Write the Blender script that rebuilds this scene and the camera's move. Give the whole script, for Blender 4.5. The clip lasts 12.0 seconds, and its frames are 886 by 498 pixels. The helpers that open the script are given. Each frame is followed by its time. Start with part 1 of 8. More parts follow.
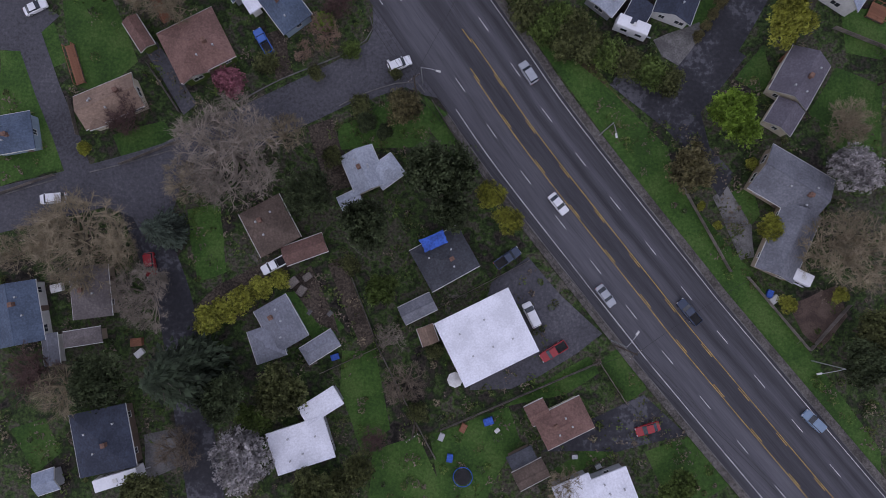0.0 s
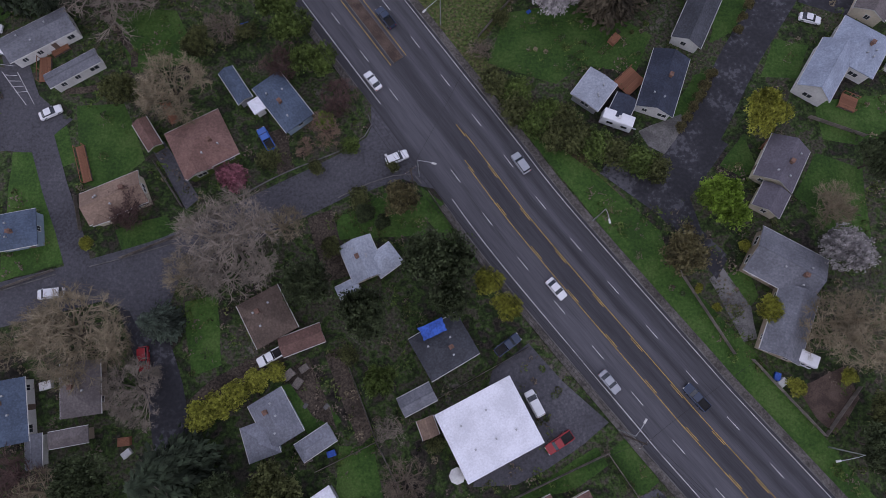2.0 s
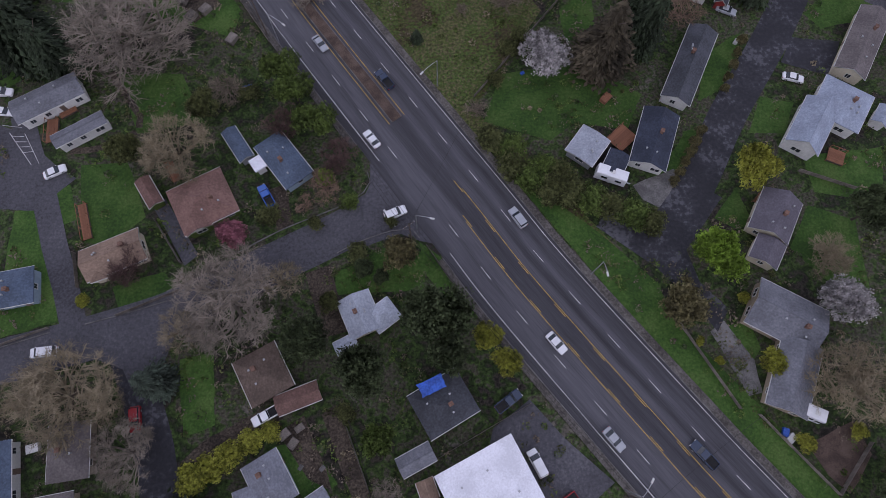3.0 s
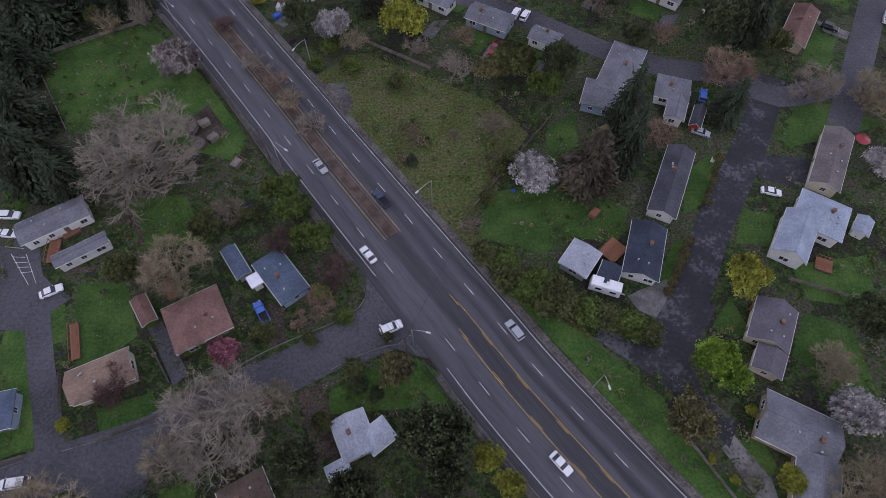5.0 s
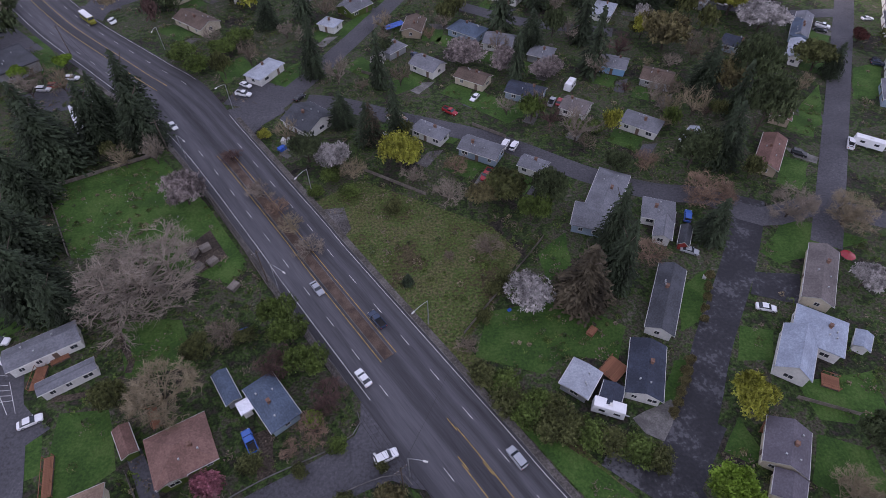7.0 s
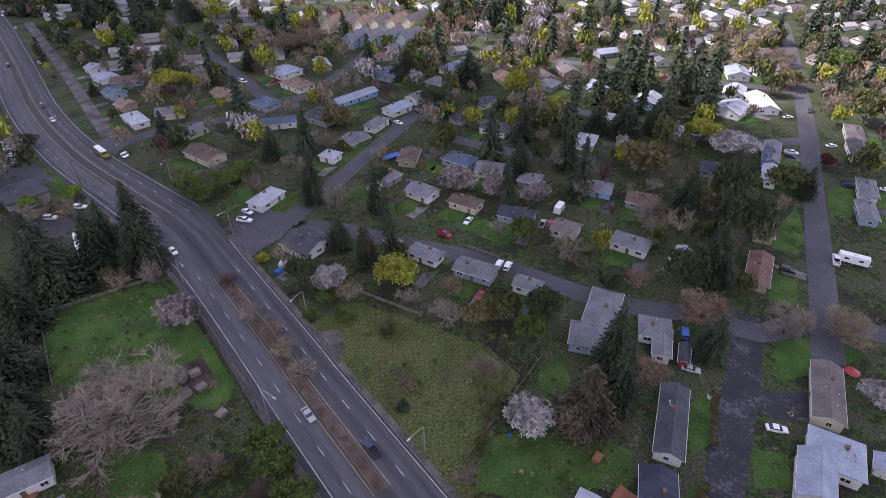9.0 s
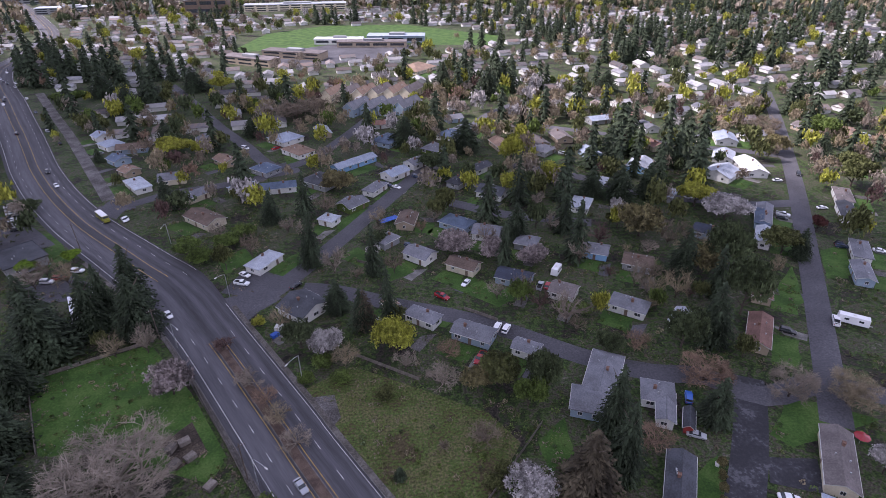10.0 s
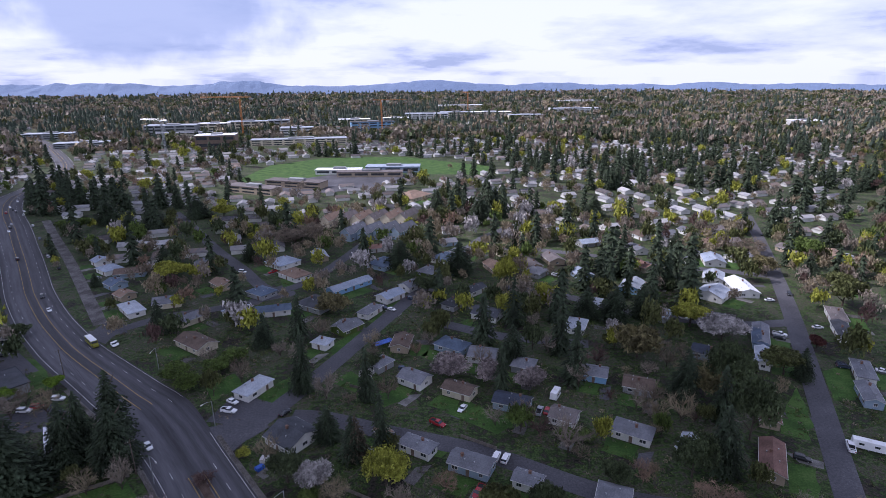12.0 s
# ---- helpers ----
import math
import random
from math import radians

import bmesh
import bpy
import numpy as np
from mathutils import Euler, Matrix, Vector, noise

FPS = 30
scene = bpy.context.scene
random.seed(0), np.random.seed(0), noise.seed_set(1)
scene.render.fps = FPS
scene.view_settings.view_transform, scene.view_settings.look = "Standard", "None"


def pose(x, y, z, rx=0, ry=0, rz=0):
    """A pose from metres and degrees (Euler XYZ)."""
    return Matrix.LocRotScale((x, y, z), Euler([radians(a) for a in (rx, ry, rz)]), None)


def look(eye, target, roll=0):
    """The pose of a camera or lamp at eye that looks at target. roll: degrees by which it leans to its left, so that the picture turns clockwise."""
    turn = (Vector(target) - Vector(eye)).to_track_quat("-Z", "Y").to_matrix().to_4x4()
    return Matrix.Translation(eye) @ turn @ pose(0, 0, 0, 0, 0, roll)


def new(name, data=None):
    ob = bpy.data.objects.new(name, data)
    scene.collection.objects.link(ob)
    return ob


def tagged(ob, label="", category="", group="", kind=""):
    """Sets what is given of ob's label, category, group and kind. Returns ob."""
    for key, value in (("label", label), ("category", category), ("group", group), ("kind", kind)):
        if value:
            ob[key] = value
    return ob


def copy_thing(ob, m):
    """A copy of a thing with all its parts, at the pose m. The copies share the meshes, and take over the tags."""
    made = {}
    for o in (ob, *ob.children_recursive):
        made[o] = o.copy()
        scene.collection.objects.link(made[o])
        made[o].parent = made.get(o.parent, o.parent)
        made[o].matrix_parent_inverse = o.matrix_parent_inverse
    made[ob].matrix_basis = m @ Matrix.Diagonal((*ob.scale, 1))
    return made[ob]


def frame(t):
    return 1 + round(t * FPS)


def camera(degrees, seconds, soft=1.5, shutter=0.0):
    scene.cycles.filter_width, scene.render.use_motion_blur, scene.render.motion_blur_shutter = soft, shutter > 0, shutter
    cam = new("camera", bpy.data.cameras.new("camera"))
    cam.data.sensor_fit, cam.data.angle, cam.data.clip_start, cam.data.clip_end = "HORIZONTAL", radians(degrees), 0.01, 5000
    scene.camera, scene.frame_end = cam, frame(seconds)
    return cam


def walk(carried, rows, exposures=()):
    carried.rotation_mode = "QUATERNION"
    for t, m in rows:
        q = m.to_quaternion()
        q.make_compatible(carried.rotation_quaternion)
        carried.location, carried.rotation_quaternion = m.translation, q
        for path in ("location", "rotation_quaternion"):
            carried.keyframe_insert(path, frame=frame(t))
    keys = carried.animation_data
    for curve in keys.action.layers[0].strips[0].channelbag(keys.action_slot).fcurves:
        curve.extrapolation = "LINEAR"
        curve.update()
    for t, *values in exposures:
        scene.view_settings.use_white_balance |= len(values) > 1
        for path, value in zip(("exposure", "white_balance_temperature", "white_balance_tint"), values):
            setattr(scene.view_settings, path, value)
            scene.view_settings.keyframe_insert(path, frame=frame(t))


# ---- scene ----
# ------------------------------------------------------------ camera
cam = camera(77.67, 12.0, soft=0.8)
ROWS = (
    (0.0, 2.260, 0.000, -0.000),
    (0.5, 3.170, -0.017, -0.282),
    (1.0, 5.888, -0.051, -0.601),
    (1.5, 8.611, -0.043, -0.875),
    (2.0, 11.329, -0.051, -1.151),
    (2.5, 14.123, -0.067, -1.410),
    (3.0, 16.976, -0.100, -1.641),
    (5.0, 28.768, -0.156, -2.596),
    (5.5, 31.756, -0.161, -2.814),
    (6.0, 34.849, -0.135, -3.028),
    (6.5, 38.025, -0.113, -3.227),
    (7.0, 41.220, -0.049, -3.437),
    (9.0, 53.711, 0.158, -4.259),
    (9.5, 56.938, 0.194, -4.433),
    (10.0, 60.184, 0.244, -4.608),
    (10.5, 63.467, 0.308, -4.774),
    (11.0, 66.750, 0.301, -4.920),
    (11.5, 70.022, 0.359, -5.122),
    (12.0, 72.824, 0.377, -5.223),
)
EXPOSURES = ((0.0, 0.18, 6150, 24), (3.0, 0.26, 6150, 25), (7.0, 0.50, 6050, 28), (9.5, 0.62, 6000, 32), (10.5, 0.42, 5750, 29), (12.0, 0.0, 5550, 26))
walk(cam, [(t, pose(0, 0, 100, a, b, c)) for t, a, b, c in ROWS], EXPOSURES)

# ------------------------------------------------------------ sky and sun
SUN_EL, SUN_AZ = 46, 283
world = bpy.data.worlds.new("sky")
scene.world = world
world.use_nodes = True
wn, wl = world.node_tree.nodes, world.node_tree.links
bg = wn["Background"]
sky = wn.new("ShaderNodeTexSky")
sky.sky_type, sky.sun_disc = "NISHITA", False
sky.sun_elevation, sky.sun_rotation = radians(SUN_EL), radians(SUN_AZ)
coord = wn.new("ShaderNodeTexCoord")
sep = wn.new("ShaderNodeSeparateXYZ")
wl.new(coord.outputs["Generated"], sep.inputs[0])
# cloud layer: direction projected on a high flat deck
up = wn.new("ShaderNodeMath"); up.operation = "MAXIMUM"; up.inputs[1].default_value = 0.0
wl.new(sep.outputs["Z"], up.inputs[0])
lift = wn.new("ShaderNodeMath"); lift.operation = "ADD"; lift.inputs[1].default_value = 0.17
wl.new(up.outputs[0], lift.inputs[0])
deck = wn.new("ShaderNodeVectorMath"); deck.operation = "DIVIDE"
comb = wn.new("ShaderNodeCombineXYZ"); comb.inputs[2].default_value = 1.0
for k in (0, 1):
    wl.new(lift.outputs[0], comb.inputs[k])
wl.new(coord.outputs["Generated"], deck.inputs[0])
wl.new(comb.outputs[0], deck.inputs[1])
big = wn.new("ShaderNodeTexNoise")
big.inputs["Scale"].default_value, big.inputs["Detail"].default_value, big.inputs["Roughness"].default_value = 0.85, 10, 0.55
shift = wn.new("ShaderNodeVectorMath"); shift.operation = "ADD"; shift.inputs[1].default_value = (3.3, 1.45, 0)
wl.new(deck.outputs[0], shift.inputs[0])
wl.new(shift.outputs[0], big.inputs["Vector"])
tone = wn.new("ShaderNodeValToRGB")
tone.color_ramp.elements[0].position, tone.color_ramp.elements[0].color = 0.37, (0.52, 0.60, 0.80, 1)
tone.color_ramp.elements[1].position, tone.color_ramp.elements[1].color = 0.56, (1.16, 1.18, 1.25, 1)
e = tone.color_ramp.elements.new(0.45); e.color = (0.90, 0.95, 1.08, 1)
wl.new(big.outputs[0], tone.inputs[0])
sky_s = wn.new("ShaderNodeVectorMath"); sky_s.operation = "SCALE"; sky_s.inputs["Scale"].default_value = 0.10
wl.new(sky.outputs[0], sky_s.inputs[0])
cover = wn.new("ShaderNodeMix"); cover.data_type = "RGBA"; cover.inputs[0].default_value = 0.88
wl.new(sky_s.outputs[0], cover.inputs[6])
wl.new(tone.outputs[0], cover.inputs[7])
# a darker shower cloud hangs over the hills ahead
SHOWER = Vector((math.sin(radians(-21)), math.cos(radians(-21)), 0.105)).normalized()
away = wn.new("ShaderNodeVectorMath"); away.operation = "SUBTRACT"; away.inputs[1].default_value = SHOWER
wl.new(coord.outputs["Generated"], away.inputs[0])
squash = wn.new("ShaderNodeVectorMath"); squash.operation = "MULTIPLY"; squash.inputs[1].default_value = (4.2, 4.2, 13.0)
wl.new(away.outputs[0], squash.inputs[0])
gone = wn.new("ShaderNodeVectorMath"); gone.operation = "LENGTH"
wl.new(squash.outputs[0], gone.inputs[0])
torn = wn.new("ShaderNodeTexNoise"); torn.inputs["Scale"].default_value, torn.inputs["Detail"].default_value = 11.0, 8
wl.new(coord.outputs["Generated"], torn.inputs["Vector"])
rim = wn.new("ShaderNodeMath"); rim.operation = "MULTIPLY_ADD"; rim.inputs[1].default_value = 1.5
wl.new(torn.outputs[0], rim.inputs[0]); wl.new(gone.outputs["Value"], rim.inputs[2])
grey = wn.new("ShaderNodeMapRange"); grey.interpolation_type = "SMOOTHSTEP"
grey.inputs[1].default_value, grey.inputs[2].default_value = 1.25, 1.85
grey.inputs[3].default_value, grey.inputs[4].default_value = 0.80, 0.0
wl.new(rim.outputs[0], grey.inputs[0])
shower = wn.new("ShaderNodeMix"); shower.data_type = "RGBA"; shower.inputs[7].default_value = (0.46, 0.55, 0.76, 1)
wl.new(grey.outputs[0], shower.inputs[0]); wl.new(cover.outputs[2], shower.inputs[6])
# the cloud thins or thickens overhead
heavy = wn.new("ShaderNodeMapRange")
heavy.inputs[1].default_value, heavy.inputs[2].default_value = 0.12, 0.75
heavy.inputs[3].default_value, heavy.inputs[4].default_value = 1.0, 0.74
wl.new(sep.outputs["Z"], heavy.inputs[0])
veil = wn.new("ShaderNodeVectorMath"); veil.operation = "SCALE"
wl.new(shower.outputs[2], veil.inputs[0]); wl.new(heavy.outputs[0], veil.inputs["Scale"])
wl.new(veil.outputs[0], bg.inputs[0])
bg.inputs[1].default_value = 0.90

sun = new("sun", bpy.data.lights.new("sun", "SUN"))
sun.data.energy, sun.data.angle, sun.data.color = 5.0, radians(1.5), (1, 0.93, 0.82)
az, el = radians(SUN_AZ), radians(SUN_EL)
sun_from = Vector((math.sin(az) * math.cos(el), math.cos(az) * math.cos(el), math.sin(el)))
sun.matrix_world = look(sun_from * 50, (0, 0, 0))


# ------------------------------------------------------------ materials
def material(name, stops, scale=1.0, fine=8.0, rough=0.9, metal=0.0, bump=0.2, vary=0.0, spec=0.3, island=False, stretch=None, uv=False, lows=0.41, highs=0.59, grain=0.0, pitch=6.0):
    """A surface whose colour runs through stops by a noise at two scales (per metre); vary: per-object brightness."""
    m = bpy.data.materials.new(name)
    m.use_nodes = True
    n, l = m.node_tree.nodes, m.node_tree.links
    b = n["Principled BSDF"]
    b.inputs["Roughness"].default_value, b.inputs["Metallic"].default_value = rough, metal
    b.inputs["Specular IOR Level"].default_value = spec
    tc = n.new("ShaderNodeTexCoord")
    src = tc.outputs["UV" if uv else "Object"]
    if stretch:
        mp = n.new("ShaderNodeMapping"); mp.inputs["Scale"].default_value = stretch
        l.new(src, mp.inputs[0]); src = mp.outputs[0]
    na, nb = n.new("ShaderNodeTexNoise"), n.new("ShaderNodeTexNoise")
    for node, s, d in ((na, scale, 5), (nb, fine, 4)):
        node.inputs["Scale"].default_value, node.inputs["Detail"].default_value = s, d
        l.new(src, node.inputs["Vector"])
    blend = n.new("ShaderNodeMix"); blend.data_type = "FLOAT"; blend.inputs[0].default_value = 0.4
    l.new(na.outputs[0], blend.inputs[2]); l.new(nb.outputs[0], blend.inputs[3])
    ramp = n.new("ShaderNodeValToRGB")
    els = ramp.color_ramp.elements
    while len(els) < len(stops):
        els.new(0.5)
    for i, c in enumerate(stops):
        els[i].position = lows + (highs - lows) * i / max(1, len(stops) - 1)
        els[i].color = (*c, 1)
    l.new(blend.outputs[0], ramp.inputs[0])
    out = ramp.outputs[0]
    if grain:
        ng = n.new("ShaderNodeTexNoise"); ng.inputs["Scale"].default_value, ng.inputs["Detail"].default_value, ng.inputs["Roughness"].default_value = pitch, 3, 0.65
        l.new(src, ng.inputs["Vector"])
        gr = n.new("ShaderNodeMapRange"); gr.inputs[1].default_value, gr.inputs[2].default_value = 0.32, 0.68
        gr.inputs[3].default_value, gr.inputs[4].default_value = 1 - grain, 1 + grain
        l.new(ng.outputs[0], gr.inputs[0])
        gs = n.new("ShaderNodeVectorMath"); gs.operation = "SCALE"
        l.new(out, gs.inputs[0]); l.new(gr.outputs[0], gs.inputs["Scale"])
        out = gs.outputs[0]
    if vary:
        if island:
            rnd = n.new("ShaderNodeNewGeometry").outputs["Random Per Island"]
        else:
            rnd = n.new("ShaderNodeObjectInfo").outputs["Random"]
        mr = n.new("ShaderNodeMapRange"); mr.inputs[3].default_value, mr.inputs[4].default_value = 1 - vary, 1 + vary
        l.new(rnd, mr.inputs[0])
        sc = n.new("ShaderNodeVectorMath"); sc.operation = "SCALE"
        l.new(out, sc.inputs[0]); l.new(mr.outputs[0], sc.inputs["Scale"])
        out = sc.outputs[0]
    l.new(out, b.inputs["Base Color"])
    if bump:
        bp = n.new("ShaderNodeBump"); bp.inputs["Strength"].default_value, bp.inputs["Distance"].default_value = bump, 0.05
        l.new(nb.outputs[0], bp.inputs["Height"]); l.new(bp.outputs[0], b.inputs["Normal"])
    return m


def around(c, k=0.25):
    return [tuple(v * (1 - k) for v in c), c, tuple(min(0.95, v * (1 + k)) for v in c)]


def foliage(name, c, k=0.6, vary=0.2):
    m = material(name, around(c, k), 0.6, 5, 0.75, bump=0, vary=vary, spec=0.15, island=True)
    return m


GROUND = material("yard_ground", [(0.010, 0.009, 0.007), (0.040, 0.033, 0.027), (0.018, 0.030, 0.009), (0.040, 0.070, 0.016), (0.066, 0.056, 0.044), (0.032, 0.056, 0.014), (0.10, 0.09, 0.075)], 0.07, 0.55, 0.95, bump=0.8, lows=0.36, highs=0.64, grain=0.65, pitch=1.9)
LAWN = material("lawn_grass", [(0.028, 0.064, 0.012), (0.042, 0.094, 0.016), (0.066, 0.116, 0.026)], 0.15, 1.6, 0.95, bump=0.5, vary=0.12, grain=0.22, pitch=2.6)
MEADOW = material("rough_grass", [(0.060, 0.048, 0.024), (0.060, 0.072, 0.018), (0.052, 0.088, 0.018), (0.100, 0.086, 0.042), (0.066, 0.082, 0.022)], 0.10, 1.4, 0.95, bump=0.9, grain=0.6, pitch=1.7)
SOIL = material("bare_soil", [(0.035, 0.028, 0.022), (0.062, 0.048, 0.036), (0.090, 0.072, 0.055)], 0.2, 3, 0.95, bump=0.6, grain=0.6, pitch=2.2)
BARK_MULCH = material("bark_mulch", [(0.060, 0.042, 0.034), (0.095, 0.066, 0.052), (0.13, 0.095, 0.075)], 0.4, 6, 0.95, bump=0.6)
GRAVEL = material("gravel", [(0.060, 0.055, 0.052), (0.10, 0.094, 0.092), (0.15, 0.142, 0.138)], 0.15, 4, 0.95, bump=0.6, grain=0.45, pitch=2.5)
ASPHALT = material("worn_asphalt", [(0.056, 0.055, 0.060), (0.086, 0.085, 0.094), (0.112, 0.111, 0.122)], 0.7, 5, 0.85, bump=0.15, stretch=(1.0, 0.045, 1), uv=True, lows=0.34, highs=0.68)
def lane_wear(m):
    """Darker oil and tyre bands that run along the lanes of the main road."""
    n, l = m.node_tree.nodes, m.node_tree.links
    b = n["Principled BSDF"]
    src = b.inputs["Base Color"].links[0].from_socket
    sp = n.new("ShaderNodeSeparateXYZ")
    l.new(n.new("ShaderNodeTexCoord").outputs["UV"], sp.inputs[0])
    wob = n.new("ShaderNodeTexNoise"); wob.inputs["Scale"].default_value = 0.06; wob.inputs["Detail"].default_value = 6
    l.new(n.new("ShaderNodeTexCoord").outputs["UV"], wob.inputs["Vector"])
    ad = n.new("ShaderNodeMath"); ad.operation = "MULTIPLY_ADD"; ad.inputs[1].default_value = 1.6
    l.new(wob.outputs[0], ad.inputs[0]); l.new(sp.outputs[0], ad.inputs[2])
    mr = n.new("ShaderNodeMapRange"); mr.inputs[1].default_value, mr.inputs[2].default_value = -9.2, 10.8
    l.new(ad.outputs[0], mr.inputs[0])
    rp = n.new("ShaderNodeValToRGB")
    els = rp.color_ramp.elements
    els[0].position, els[0].color = 0.0, (0.62, 0.62, 0.63, 1)
    els[1].position, els[1].color = 1.0, (0.62, 0.60, 0.62, 1)
    for p, v in ((0.07, 0.75), (0.11, 1.12), (0.22, 1.0), (0.26, 1.16), (0.36, 1.1), (0.40, 0.70), (0.48, 0.62), (0.55, 0.68), (0.59, 1.02), (0.63, 0.92), (0.665, 0.62), (0.70, 0.74), (0.75, 1.0), (0.80, 0.84), (0.845, 0.62), (0.88, 0.86), (0.93, 0.64)):
        els.new(p).color = (v, v, v * 1.02, 1)
    l.new(mr.outputs[0], rp.inputs[0])
    mx = n.new("ShaderNodeVectorMath"); mx.operation = "MULTIPLY"
    l.new(src, mx.inputs[0]); l.new(rp.outputs[0], mx.inputs[1])
    l.new(mx.outputs[0], b.inputs["Base Color"])


lane_wear(ASPHALT)
STREET = material("patched_asphalt", [(0.048, 0.047, 0.053), (0.071, 0.070, 0.079), (0.081, 0.080, 0.090), (0.115, 0.113, 0.124)], 0.06, 2.2, 0.85, bump=0.15, lows=0.38, highs=0.64, grain=0.2, pitch=1.5)
DARK_ASPHALT = material("dark_asphalt", [(0.026, 0.026, 0.031), (0.034, 0.034, 0.040), (0.040, 0.040, 0.047), (0.085, 0.085, 0.095)], 0.16, 1.2, 0.7, bump=0.15, lows=0.45, highs=0.58, grain=0.2, pitch=1.5)
CONCRETE = material("concrete", [(0.10, 0.096, 0.092), (0.15, 0.145, 0.138), (0.21, 0.204, 0.196)], 0.3, 4, 0.9, bump=0.15)
WALKWAY = material("weathered_walk", [(0.062, 0.056, 0.050), (0.092, 0.084, 0.076), (0.125, 0.116, 0.106)], 0.25, 3, 0.95, bump=0.3, grain=0.35, pitch=2.0)
KERB = material("kerb_concrete", around((0.13, 0.126, 0.122), 0.3), 0.4, 3, 0.9)
WHITE_LINE = material("white_road_paint", around((0.50, 0.50, 0.50), 0.3), 0.5, 6, 0.8, bump=0)
YELLOW_LINE = material("yellow_road_paint", around((0.42, 0.28, 0.07), 0.3), 0.5, 6, 0.8, bump=0)
GLASS = material("window_glass", around((0.035, 0.042, 0.05), 0.3), 0.5, 2, 0.12, bump=0, spec=0.6)
TRIM = material("white_trim", around((0.62, 0.62, 0.60), 0.08), 0.5, 4, 0.6, bump=0)
BRICK = material("chimney_brick", around((0.17, 0.10, 0.075), 0.3), 1.5, 9, 0.9)
METAL = material("galvanised_metal", around((0.42, 0.43, 0.44), 0.15), 0.6, 6, 0.45, metal=0.6, bump=0)
POLE_WOOD = material("pole_wood", around((0.10, 0.08, 0.065), 0.3), 0.5, 5, 0.9)
FENCE_WOOD = material("weathered_fence_wood", around((0.17, 0.15, 0.13), 0.35), 0.5, 5, 0.9, vary=0.25)
RUBBER = material("tyre_rubber", around((0.02, 0.02, 0.021), 0.2), 1, 8, 0.85)
RED_DECK = material("cedar_deck", around((0.23, 0.105, 0.06), 0.25), 0.5, 5, 0.85)
BLUE_TARP = material("blue_tarp", around((0.035, 0.10, 0.42), 0.3), 0.7, 3, 0.5, bump=0.6)
WIRE = material("black_cable", around((0.02, 0.02, 0.02), 0.2), 1, 8, 0.7)
BARK = material("tree_bark", around((0.085, 0.068, 0.055), 0.35), 0.8, 6, 0.95, vary=0.15)
LAMP = material("lamp_glass", around((0.6, 0.6, 0.58), 0.1), 1, 5, 0.3, bump=0)

ROOF = {k: material(k + "_roof", around(c, s), 0.25, 3.0, r, vary=v, bump=0.3, grain=0.16 if k != "white" else 0.05, pitch=2.4) for k, c, s, r, v in (
    ("white", (0.76, 0.77, 0.82), 0.11, 0.7, 0.0), ("light", (0.34, 0.37, 0.42), 0.14, 0.8, 0.1),
    ("paleblue", (0.27, 0.31, 0.38), 0.15, 0.75, 0.1), ("grey", (0.145, 0.15, 0.168), 0.2, 0.85, 0.18), ("slate", (0.195, 0.205, 0.235), 0.18, 0.8, 0.08),
    ("blue", (0.085, 0.115, 0.165), 0.2, 0.8, 0.1), ("dark", (0.058, 0.062, 0.072), 0.25, 0.85, 0.15),
    ("darkblue", (0.038, 0.046, 0.068), 0.25, 0.8, 0.1), ("brown", (0.105, 0.078, 0.062), 0.25, 0.9, 0.15),
    ("redbrown", (0.17, 0.10, 0.082), 0.22, 0.9, 0.12), ("tan", (0.22, 0.155, 0.115), 0.2, 0.9, 0.12),
    ("taupe", (0.15, 0.132, 0.128), 0.2, 0.9, 0.12), ("purple", (0.115, 0.105, 0.125), 0.15, 0.6, 0.05))}
WALL = {k: material(k + "_siding", around(c, 0.1), 0.3, 3, 0.8, vary=0.08, bump=0.1) for k, c in (
    ("white", (0.60, 0.60, 0.58)), ("cream", (0.52, 0.47, 0.36)), ("grey", (0.26, 0.27, 0.28)), ("bluegrey", (0.24, 0.31, 0.38)),
    ("skyblue", (0.20, 0.36, 0.55)), ("tan", (0.33, 0.27, 0.20)), ("green", (0.072, 0.108, 0.022)), ("brown", (0.15, 0.11, 0.085)), ("red", (0.28, 0.045, 0.04)))}
PAINT = {k: material(k + "_car_paint", around(c, 0.05), 0.5, 3, 0.25, bump=0, spec=0.6) for k, c in (
    ("white", (0.75, 0.76, 0.78)), ("silver", (0.36, 0.38, 0.41)), ("blue", (0.04, 0.12, 0.42)), ("navy", (0.03, 0.045, 0.08)),
    ("red", (0.30, 0.025, 0.03)), ("black", (0.02, 0.021, 0.024)), ("steel", (0.18, 0.26, 0.36)), ("yellow", (0.235, 0.235, 0.032)), ("tan", (0.30, 0.26, 0.2)))}
LEAF = {k: foliage(k + "_leaves", c) for k, c in (
    ("green", (0.086, 0.124, 0.030)), ("bright", (0.150, 0.240, 0.030)), ("yellow", (0.265, 0.275, 0.045)), ("gold", (0.160, 0.142, 0.068)),
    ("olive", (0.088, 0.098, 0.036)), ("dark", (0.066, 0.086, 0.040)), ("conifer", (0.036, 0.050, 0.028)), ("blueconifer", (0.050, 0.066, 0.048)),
    ("rustconifer", (0.062, 0.052, 0.034)), ("blossom", (0.360, 0.340, 0.330)), ("rosewhite", (0.26, 0.22, 0.21)), ("pink", (0.34, 0.14, 0.17)), ("maroon", (0.085, 0.035, 0.030)))}
